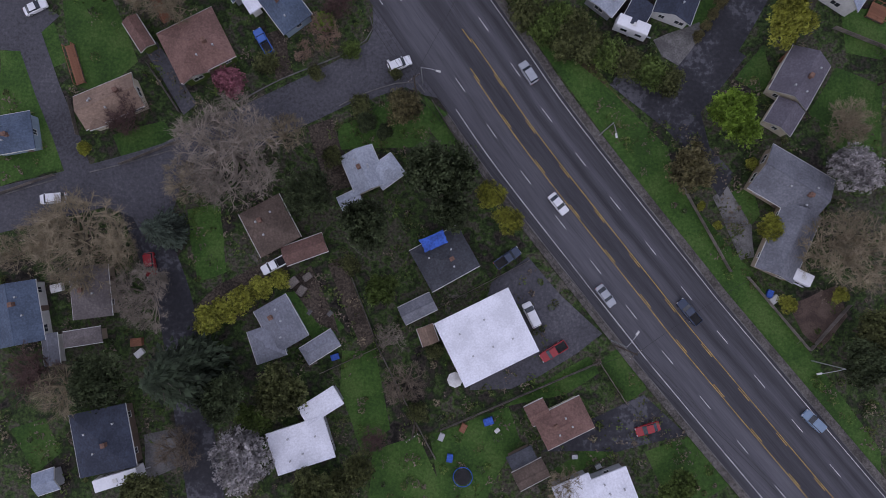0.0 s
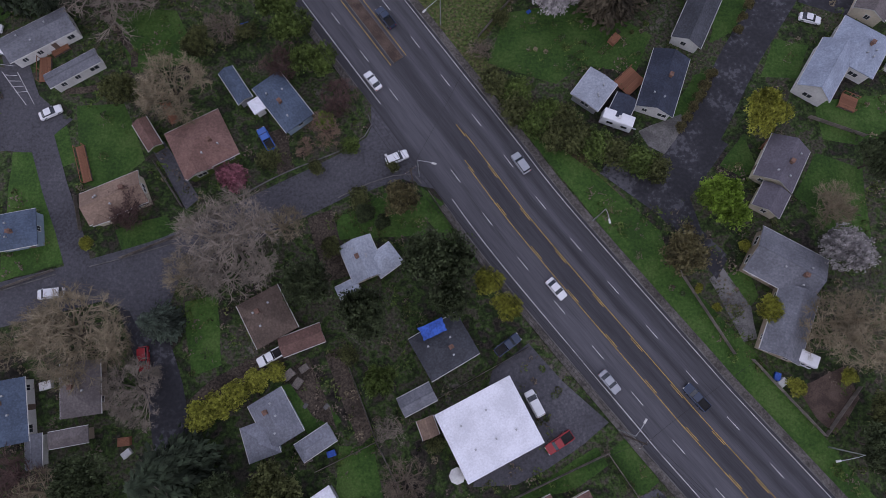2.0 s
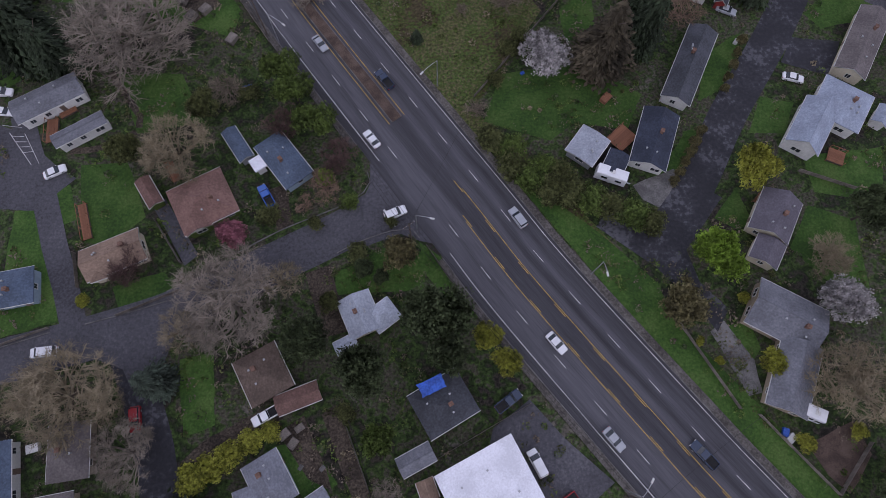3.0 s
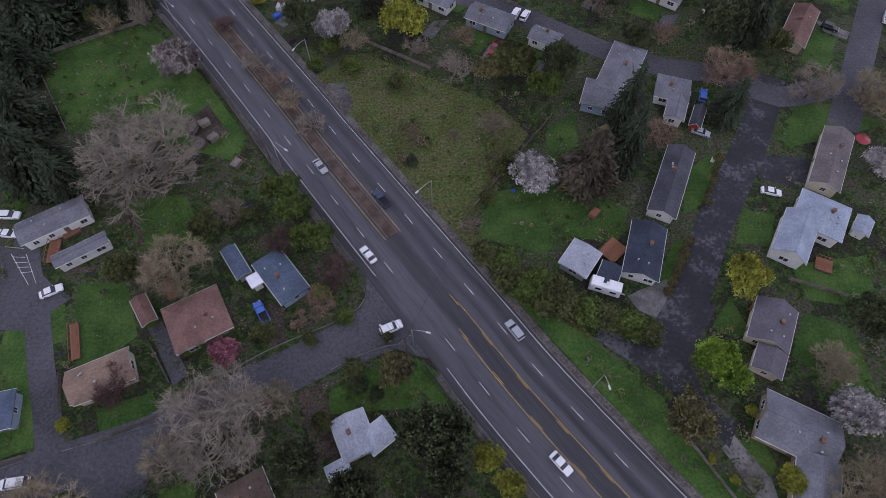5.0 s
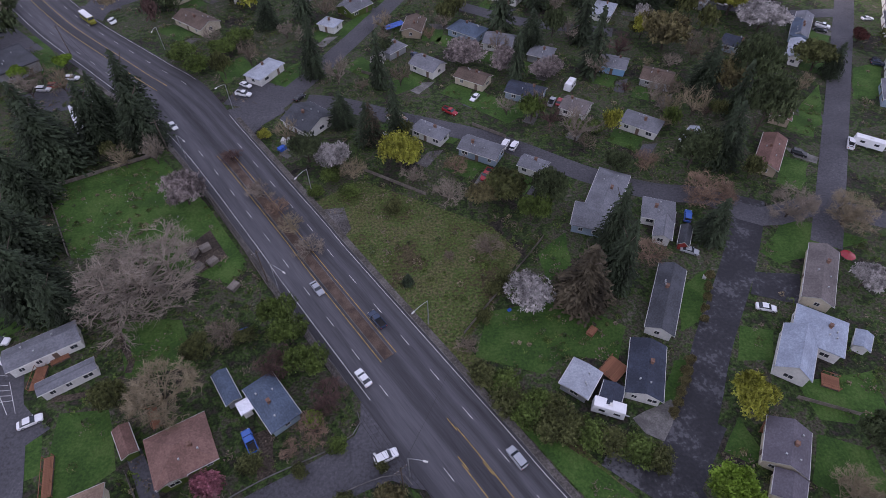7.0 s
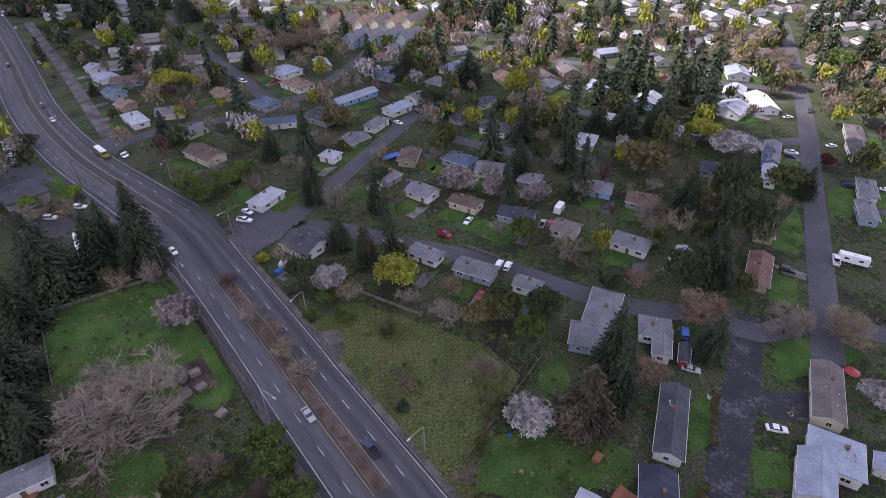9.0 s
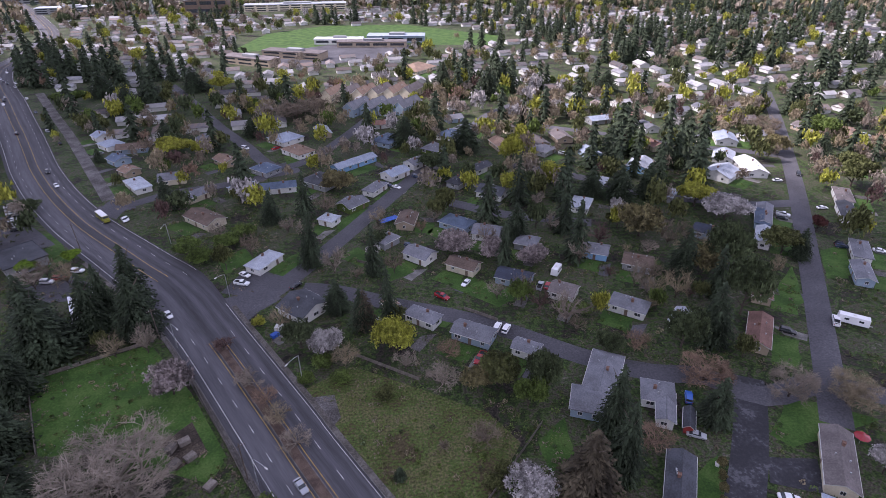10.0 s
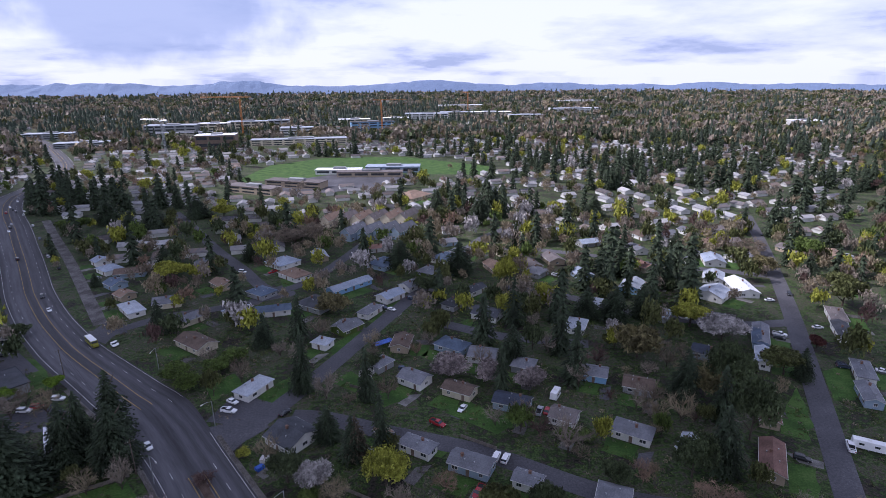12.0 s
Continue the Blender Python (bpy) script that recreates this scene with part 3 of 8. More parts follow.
def trunk_mesh(seed, top=0.75, r=0.05):
    rnd = random.Random(seed)
    verts, faces = [], []
    p = Vector((0, 0, -0.01))
    n = 4
    for i in range(n):
        q = Vector((rnd.uniform(-0.03, 0.03), rnd.uniform(-0.03, 0.03), top * (i + 1) / n))
        tube_into(verts, faces, p, q, r * (1 - 0.22 * i), r * (1 - 0.22 * (i + 1)), 7)
        if i:
            for k in range(2):
                w = rnd.uniform(0, 6.28)
                tube_into(verts, faces, p, p + Vector((math.cos(w) * 0.4, math.sin(w) * 0.4, 0.22)), r * 0.4, r * 0.12, 4)
        p = q
    return verts, faces


KINDS = {}


def tree_kind(key, shape, mat, **opts):
    """Three crowns and trunks of one kind, shared by all its trees."""
    KINDS[key] = []
    for s in range(3):
        seed = len(KINDS) * 31 + s
        v, f = shape(seed, **opts)
        crown = mesh_of("crown", v, f, mat)
        v, f = trunk_mesh(seed, 0.9 if shape is crown_conifer else (0.28 if shape is crown_bare else 0.6), 0.035 if shape is crown_conifer else 0.05)
        KINDS[key].append((crown, mesh_of("trunk", v, f, BARK)))


FINE = dict(clumps=950, per=9, size=0.041)
NEAR = dict(clumps=600, per=9, size=0.054)
for key, leaf, opts in (("green", "green", {}), ("bright", "bright", {}), ("yellow", "yellow", {}), ("gold", "gold", {}), ("olive", "olive", {}), ("dark", "dark", {}),
                        ("blossom", "blossom", {}), ("rosewhite", "rosewhite", {}), ("pink", "pink", {}), ("maroon", "maroon", {})):
    tree_kind(key, crown_leafy, LEAF[leaf], **(FINE if key in ("dark", "bright", "yellow", "blossom") else NEAR))
tree_kind("willow", crown_leafy, LEAF["yellow"], clumps=520, per=12, size=0.045, weep=0.35)
for key in ("conifer", "blueconifer", "rustconifer"):
    tree_kind(key, crown_conifer, LEAF[key])
tree_kind("spruce", crown_conifer, LEAF["conifer"], tiers=34, size=0.12, boughs=22, dense=16)
for key in TWIG:
    tree_kind("bare_" + key, crown_bare, TWIG[key], twigs=9)
    tree_kind("thin_" + key, crown_bare, TWIG[key], depth=5, spread=0.65, twigs=10)
for key in ("green", "bright", "yellow", "gold", "olive", "dark", "blossom", "pink", "maroon"):
    tree_kind("bush_" + key, crown_leafy, LEAF[key], clumps=330, per=8, size=0.07, low=0.12)
MID = dict(clumps=190, per=8, size=0.09)
for key in ("green", "yellow", "olive", "dark", "gold", "blossom", "maroon"):
    tree_kind("mid_" + key, crown_leafy, LEAF[key], **MID)
tree_kind("mid_conifer", crown_conifer, LEAF["conifer"], tiers=16, size=0.22, boughs=11, dense=7)
for key in TWIG:
    tree_kind("mid_" + key, crown_bare, TWIG[key], depth=4, spread=0.65, twigs=11)

LOOKS = dict(green="leafy green tree with a rounded crown", bright="fresh bright green tree in full leaf", yellow="yellow-green tree in spring leaf", gold="golden brown budding tree",
             olive="olive green shrubby tree with dense leaves", dark="dark evergreen tree with a dense crown", blossom="tree covered in white blossom", rosewhite="tree with pale rosy blossom",
             pink="small tree in pink blossom", maroon="small tree with dark red leaves", willow="willow with hanging yellow-green branches", conifer="tall dark green conifer",
             blueconifer="blue-green conifer with layered boughs", rustconifer="tall conifer with browning boughs", spruce="dense dark conifer in a cluster")


def tree(kind, x, y, r, h, name="tree", category="tree"):
    k = kind.split("_")[-1]
    label = ("leafless %s tree with fine bare twigs" % k) if k in TWIG else LOOKS[k]
    crown, trunk = KINDS[kind][int(abs(x * 7 + y * 3)) % 3]
    base = tagged(new(name), label, category, "trees of the suburb")
    base.matrix_basis = pose(x, y, 0, 0, 0, (x * 37 + y * 53) % 360) @ Matrix.Diagonal((r, r, h, 1))
    place("crown", crown, base)
    place("trunk", trunk, base)
    TAKEN.append((x, y, r * 0.75))
    return base


def shrub(kind, x, y, r, h):
    return tagged(tree(kind if "_" in kind else "bush_" + kind, x, y, r, h, "shrub", "shrub"), LOOKS.get(kind.split("_")[-1], "leafless brown tree of fine bare twigs").replace("tree", "shrub"), "", "shrubs in the yards")


# ------------------------------------------------------------ vehicles
def lathe_wheel():
    bm = bmesh.new()
    bmesh.ops.create_cone(bm, cap_ends=True, segments=14, radius1=0.33, radius2=0.33, depth=0.22)
    bmesh.ops.rotate(bm, verts=bm.verts, matrix=Matrix.Rotation(radians(90), 3, "Y"))
    ty = bpy.data.meshes.new("tyre"); bm.to_mesh(ty); bm.free(); ty.materials.append(RUBBER)
    bm = bmesh.new()
    bmesh.ops.create_cone(bm, cap_ends=True, segments=12, radius1=0.2, radius2=0.2, depth=0.24)
    bmesh.ops.rotate(bm, verts=bm.verts, matrix=Matrix.Rotation(radians(90), 3, "Y"))
    rm = bpy.data.meshes.new("rim"); bm.to_mesh(rm); bm.free(); rm.materials.append(METAL)
    return ty, rm


TYRE, RIM = lathe_wheel()
RED_GLASS = material("tail_lamp", around((0.35, 0.02, 0.02), 0.1), 1, 5, 0.3, bump=0)
CARS = {}


def hull(rows, w):
    """A body from cross rows (y, z_low, z_high, half-width scale)."""
    bm = bmesh.new()
    rings = []
    for y, lo, hi, s in rows:
        a = w / 2 * s
        rings.append([bm.verts.new(c) for c in ((-a, y, lo), (-a, y, hi - 0.08), (-a * 0.86, y, hi), (a * 0.86, y, hi), (a, y, hi - 0.08), (a, y, lo))])
    for r, q in zip(rings, rings[1:]):
        for i in range(6):
            j = (i + 1) % 6
            bm.faces.new((r[i], r[j], q[j], q[i]))
    bm.faces.new(rings[0][::-1]); bm.faces.new(rings[-1])
    bmesh.ops.recalc_face_normals(bm, faces=bm.faces[:])
    return bm


def make_car(style, colour):
    ln, w, roofz = {"sedan": (4.7, 1.82, 1.42), "suv": (4.75, 1.9, 1.72), "van": (5.1, 1.95, 1.85), "pickup": (5.6, 1.95, 1.78)}[style]
    p = PAINT[colour]
    base = new(style if style != "suv" else "sport_utility_car")
    h = ln / 2
    belt = 0.92 if style == "sedan" else 1.05
    part("body", hull([(-h, 0.4, belt - 0.12, 0.86), (-h + 0.2, 0.28, belt, 0.97), (-h * 0.3, 0.26, belt + 0.03, 1), (h * 0.45, 0.26, belt, 1), (h - 0.25, 0.28, belt - 0.12, 0.96), (h, 0.4, belt - 0.28, 0.82)], w), p, base)
    y0, y1, y2, y3 = {"sedan": (-1.75, -1.0, 0.25, 1.0), "suv": (-2.2, -1.95, 0.35, 1.05), "van": (-2.4, -2.15, 0.7, 1.6), "pickup": (-0.55, -0.4, 0.75, 1.35)}[style]
    part("windscreen", hull([(y0, belt, belt + 0.05, 0.9), (y1, belt, roofz - 0.05, 0.84), (y2, belt, roofz - 0.05, 0.84), (y3, belt, belt + 0.06, 0.9)], w), GLASS, base, "dark glass cabin")
    part("roof", hull([(y1 - 0.05, roofz - 0.10, roofz - 0.02, 0.80), (y1 + 0.15, roofz - 0.10, roofz, 0.84), (y2 - 0.15, roofz - 0.10, roofz, 0.84), (y2 + 0.05, roofz - 0.10, roofz - 0.02, 0.80)], w), p, base)
    if style == "pickup":
        part("cargo_bed", solid(-0.78, 0.78, -h + 0.15, -0.6, belt + 0.01, belt + 0.05), RUBBER, base, "black cargo bed liner")
        for sx in (-1, 1):
            part("bed_side", solid(*sorted((sx * 0.79, sx * 0.95)), -h + 0.12, -0.58, belt - 0.05, belt + 0.28, bevel=0.02), p, base)
        part("tailgate", solid(-0.78, 0.78, -h + 0.04, -h + 0.12, belt - 0.1, belt + 0.26), p, base)
    for sx in (-1, 1):
        for y in (-h * 0.6, h * 0.62):
            t = place("wheel", TYRE, base, pose(sx * (w / 2 - 0.1), y, 0.33))
            place("rim", RIM, t)
        part("headlight", solid(*sorted((sx * w * 0.26, sx * w * 0.42)), h - 0.1, h + 0.02, belt - 0.38, belt - 0.24), LAMP, base)
        part("tail_light", solid(*sorted((sx * w * 0.3, sx * w * 0.42)), -h - 0.02, -h + 0.1, belt - 0.3, belt - 0.1), RED_GLASS, base)
        part("side_mirror", solid(*sorted((sx * w * 0.47, sx * w * 0.56)), y3 - 0.35, y3 - 0.2, belt, belt + 0.15), p, base)
    kind = {"sedan": "sedan", "suv": "sport utility car", "van": "minivan", "pickup": "pickup truck"}[style]
    tagged(base, "%s %s on the asphalt" % (colour, kind), "pickup" if style == "pickup" else "car", "vehicles")
    return base


def car(style, colour, x, y, rot, z=0.09):
    key = (style, colour)
    m = pose(x, y, z, 0, 0, rot) @ Matrix.Scale(0.93, 4)
    if key not in CARS:
        CARS[key] = make_car(style, colour)
        CARS[key].matrix_basis = m
        return CARS[key]
    made = copy_thing(CARS[key], m)
    made.matrix_basis = m
    return made


# ------------------------------------------------------------ street furniture
def street_lamp(x, y, rot, h=9.0, reach=3.0):
    base = tagged(new("street_lamp"), "grey metal street lamp with a curved arm beside the road", "street lamp", "street lamps")
    base.matrix_basis = pose(x, y, 0.1, 0, 0, rot)
    v, f = [], []
    tube_into(v, f, (0, 0, 0), (0, 0, h), 0.13, 0.08, 8)
    place("pole", mesh_of("pole", v, f, METAL), base)
    v, f = [], []
    pts = [(0, 0, h - 0.1), (reach * 0.3, 0, h + 0.35), (reach * 0.7, 0, h + 0.6), (reach, 0, h + 0.65)]
    for a, b in zip(pts, pts[1:]):
        tube_into(v, f, a, b, 0.06, 0.05, 6)
    place("arm", mesh_of("arm", v, f, METAL), base)
    part("lamp_head", solid(reach - 0.1, reach + 0.75, -0.17, 0.17, h + 0.52, h + 0.72, top=0.05), LAMP, base, "pale lamp head")


def utility_pole(x, y, rot, h=11.0):
    base = tagged(new("utility_pole"), "brown wooden utility pole with a crossarm and cables", "utility pole", "utility poles")
    base.matrix_basis = pose(x, y, 0, 0, 0, rot)
    v, f = [], []
    tube_into(v, f, (0, 0, 0), (0, 0, h), 0.17, 0.11, 8)
    place("pole", mesh_of("pole", v, f, POLE_WOOD), base)
    part("crossarm", solid(-1.2, 1.2, -0.06, 0.06, h - 0.8, h - 0.66), POLE_WOOD, base)
    for i in (-1.1, -0.5, 0.5, 1.1):
        part("insulator", solid(i - 0.06, i + 0.06, -0.06, 0.06, h - 0.655, h - 0.5, top=0.02), LAMP, base)


def cable(x0, y0, z0, x1, y1, z1, sag=1.0, r=0.025):
    v, f = [], []
    pts = [Vector((x0 + (x1 - x0) * i / 10, y0 + (y1 - y0) * i / 10, z0 + (z1 - z0) * i / 10 - sag * 4 * (i / 10) * (1 - i / 10))) for i in range(11)]
    for a, b in zip(pts, pts[1:]):
        tube_into(v, f, a, b, r, r, 4)
    tagged(place("power_cable", mesh_of("power_cable", v, f, WIRE)), "thin black overhead power cable between poles", "cable", "power cables")


def fence(x0, y0, x1, y1, h=1.7, mat=None):
    """A board fence: posts and panels."""
    mat = mat or FENCE_WOOD
    a, b = Vector((x0, y0, 0)), Vector((x1, y1, 0))
    ln = (b - a).length
    n = max(1, round(ln / 2.4))
    base = tagged(new("fence"), "weathered wooden board fence between the yards", "fence", "yard fences")
    base.matrix_basis = Matrix.Translation(a) @ pose(0, 0, 0, 0, 0, math.degrees(math.atan2(y1 - y0, x1 - x0)))
    s = ln / n
    bm = bmesh.new()
    box(bm, 0.055, s - 0.055, -0.02, 0.02, 0.08, h, top=0.004)
    pm = bpy.data.meshes.new("panel"); bm.to_mesh(pm); bm.free(); pm.materials.append(mat)
    bm = solid(-0.05, 0.05, -0.05, 0.05, 0, h + 0.1, top=0.01)
    po = bpy.data.meshes.new("post"); bm.to_mesh(po); bm.free(); po.materials.append(mat)
    for i in range(n + 1):
        place("post", po, base, pose(i * s, 0, 0))
        if i < n:
            place("panel", pm, base, pose(i * s, 0, 0))


def street(name, pts, width, mat, z, label, kerbs=True):
    line = spline([(*p, 0) for p in pts], 4)
    TAKEN.extend((p[0], p[1], width / 2 + 1.6) for p in line)
    road = tagged(place(name, strip_mesh(name, line, (-width / 2, width / 2), z, mat)), label, "road", kind="structure")
    return road


def kerb_line(pts):
    line = spline([(*p, 0) for p in pts], 2)
    tagged(place("kerb", strip_mesh("kerb", line, (-0.09, 0.09), 0.0, KERB, 0.22)), "pale concrete kerb along the side street", "kerb", kind="structure")


CRANE = material("orange_crane_paint", around((0.42, 0.17, 0.05), 0.2), 1, 5, 0.6)


# ------------------------------------------------------------ yard things
def trampoline(x, y, r=1.7):
    base = tagged(new("trampoline"), "round black trampoline with a blue rim on the lawn", "trampoline")
    base.matrix_basis = pose(x, y, 0.03)
    bm = bmesh.new()
    bmesh.ops.create_cone(bm, cap_ends=True, segments=28, radius1=r * 0.84, radius2=r * 0.84, depth=0.03, matrix=Matrix.Translation((0, 0, 0.8)))
    part("mat", bm, RUBBER, base)
    v, f = [], []
    for i in range(28):
        a, b = 6.2832 * i / 28, 6.2832 * (i + 1) / 28
        tube_into(v, f, (r * math.cos(a), r * math.sin(a), 0.82), (r * math.cos(b), r * math.sin(b), 0.82), 0.07, 0.07, 6)
    place("rim", mesh_of("rim", v, f, BLUE_TARP), base)
    for i in range(6):
        a = 6.2832 * i / 6
        v, f = [], []
        tube_into(v, f, (r * math.cos(a), r * math.sin(a), 0), (r * math.cos(a), r * math.sin(a), 0.8), 0.04, 0.04, 6)
        place("leg", mesh_of("leg", v, f, METAL), base)


def umbrella(x, y, r, mat, label):
    base = tagged(new("patio_umbrella"), label, "umbrella")
    base.matrix_basis = pose(x, y, 0.03)
    bm = bmesh.new()
    bmesh.ops.create_cone(bm, cap_ends=True, segments=8, radius1=r, radius2=0.05, depth=0.6, matrix=Matrix.Translation((0, 0, 2.5)))
    part("canopy", bm, mat, base)
    v, f = [], []
    tube_into(v, f, (0, 0, 0), (0, 0, 2.3), 0.03, 0.03, 6)
    place("pole", mesh_of("pole", v, f, METAL), base)


def trailer(x, y, rot, ln=6.0, name="travel_trailer", label="white travel trailer parked beside a house"):
    base = tagged(new(name), label, "trailer", "parked trailers")
    base.matrix_basis = pose(x, y, 0.08, 0, 0, rot)
    part("body", solid(-ln / 2, ln / 2, -1.2, 1.2, 0.45, 2.9, top=0.12, bevel=0.12), PAINT["white"], base)
    part("roof_vent", solid(-0.4, 0.4, -0.35, 0.35, 2.88, 3.05, bevel=0.04), LAMP, base)
    for sy in (-1, 1):
        for u in (-ln * 0.3, ln * 0.15):
            part("window", solid(u, u + 1.2, *sorted((sy * 1.13, sy * 1.19)), 1.5, 2.1), GLASS, base)
        t = place("wheel", TYRE, base, pose(0, sy * 1.05, 0.33, 0, 0, 90))
        place("rim", RIM, t)
    part("hitch", solid(ln / 2, ln / 2 + 1.0, -0.1, 0.1, 0.4, 0.55), METAL, base)


def bus(x, y, rot):
    base = tagged(new("school_bus"), "yellow school bus with a white roof on the road", "bus", "vehicles")
    base.matrix_basis = pose(x, y, 0.12, 0, 0, rot)
    part("body", solid(-1.2, 1.2, -4.6, 3.2, 0.5, 2.7, bevel=0.1), PAINT["yellow"], base)
    part("bonnet", solid(-1.05, 1.05, 3.2, 4.7, 0.5, 1.6, bevel=0.12), PAINT["yellow"], base)
    part("roof", solid(-1.15, 1.15, -4.55, 3.15, 2.7, 3.0, top=0.18), PAINT["white"], base, "white roof panel")
    for sx in (-1, 1):
        for i in range(8):
            y0 = -4.3 + i * 0.92
            part("window", solid(*sorted((sx * 1.15, sx * 1.215)), y0, y0 + 0.75, 1.75, 2.4), GLASS, base)
        for yy in (-2.8, 3.6):
            t = place("wheel", TYRE, base, pose(sx * 1.05, yy, 0.45) @ Matrix.Diagonal((1.2, 1.36, 1.36, 1)))
            place("rim", RIM, t)
    part("windscreen", solid(-1.0, 1.0, 3.17, 3.23, 1.7, 2.5), GLASS, base)


def tarp(x, y, w, d, rot, z, mat, label, tilt=0.0):
    """A creased sheet that sags over what it covers."""
    verts, faces, n = [], [], 12
    for j in range(n + 1):
        for i in range(n + 1):
            u, v = i / n - 0.5, j / n - 0.5
            e = 1 + 0.12 * noise.noise((u * 4, v * 4, x))
            verts.append((u * w * e, v * d * e, 0.10 * noise.noise((u * 6 + x, v * 6, y)) + 0.06))
    for j in range(n):
        for i in range(n):
            a = j * (n + 1) + i
            faces.append((a, a + 1, a + n + 2, a + n + 1))
    ob = place("tarp", mesh_of("tarp", verts, faces, mat), None, pose(x, y, z, tilt, 0, rot))
    tagged(ob, label, "tarp")


def crate(x, y, w, d, h, rot, mat, label, name="garden_box", category="garden box"):
    base = tagged(new(name), label, category, "yard clutter")
    base.matrix_basis = pose(x, y, 0.03, 0, 0, rot)
    part("body", solid(-w / 2, w / 2, -d / 2, d / 2, 0, h * 0.85, bevel=0.02), mat, base)
    part("lid", solid(-w / 2 - 0.04, w / 2 + 0.04, -d / 2 - 0.04, d / 2 + 0.04, h * 0.854, h, top=0.03), mat, base)


def deck(x, y, w, d, rot, h, label, name="wooden_deck"):
    """Boards on joists, with a rail along its long sides."""
    base = tagged(new(name), label, "deck", "wooden decks and ramps")
    base.matrix_basis = pose(x, y, 0.02, 0, 0, rot)
    n = max(4, int(w / 0.3))
    bm = solid(-w / n * 0.46, w / n * 0.46, -d / 2, d / 2, h - 0.04, h)
    me = bpy.data.meshes.new("board"); bm.to_mesh(me); bm.free(); me.materials.append(RED_DECK)
    for i in range(n):
        place("board", me, base, pose((i + 0.5) * w / n - w / 2, 0, 0))
    for sy in (-1, 1):
        part("joist", solid(-w / 2, w / 2, *sorted((sy * (d / 2 - 0.1), sy * (d / 2 - 0.02))), 0, h - 0.044), POLE_WOOD, base)
        part("rail", solid(-w / 2, w / 2, *sorted((sy * (d / 2 - 0.05), sy * (d / 2 + 0.03))), h + 0.85, h + 0.93), RED_DECK, base)
        for k in range(max(2, int(w / 2)) + 1):
            u = -w / 2 + 0.06 + k * (w - 0.12) / max(2, int(w / 2))
            part("post", solid(u - 0.05, u + 0.05, *sorted((sy * (d / 2 - 0.05), sy * (d / 2 + 0.03))), 0, h + 0.846), RED_DECK, base)


# ------------------------------------------------------------ roads, yards, buildings
# the main road's centre line with the width between its white edge lines
MAIN = [(96.1, -74.3, 16.9), (49.4, -18.2, 16.9), (38.8, -5.0, 16.9), (17.5, 22.6, 16.9), (7.5, 37.1, 16.9), (-4.2, 54.0, 16.9), (-25.5, 84.8, 16.9), (-32.0, 94.7, 16.9), (-57.9, 132.0, 17.2), (-76.5, 156.6, 20.2), (-90.0, 169.5, 20.0), (-104.7, 183.5, 19.3), (-121.7, 199.5, 18.8), (-134.2, 212.5, 18.8), (-154.7, 236.1, 19.0),
        (-178.7, 267.6, 19.4), (-198.3, 296.7, 20.0), (-220.0, 329.0, 20.5), (-238.0, 355.0, 21.0), (-268.0, 399.0, 22.0), (-315.0, 467.0, 22.0), (-343.0, 522.0, 21.0), (-353.0, 570.0, 20.0), (-382.0, 667.0, 18.0), (-420.0, 748.0, 18.0), (-558.0, 957.0, 18.0), (-752.4, 1227.5, 18.0)]
INTERSECTION_Y, FAR_Y = 45.0, 144.5


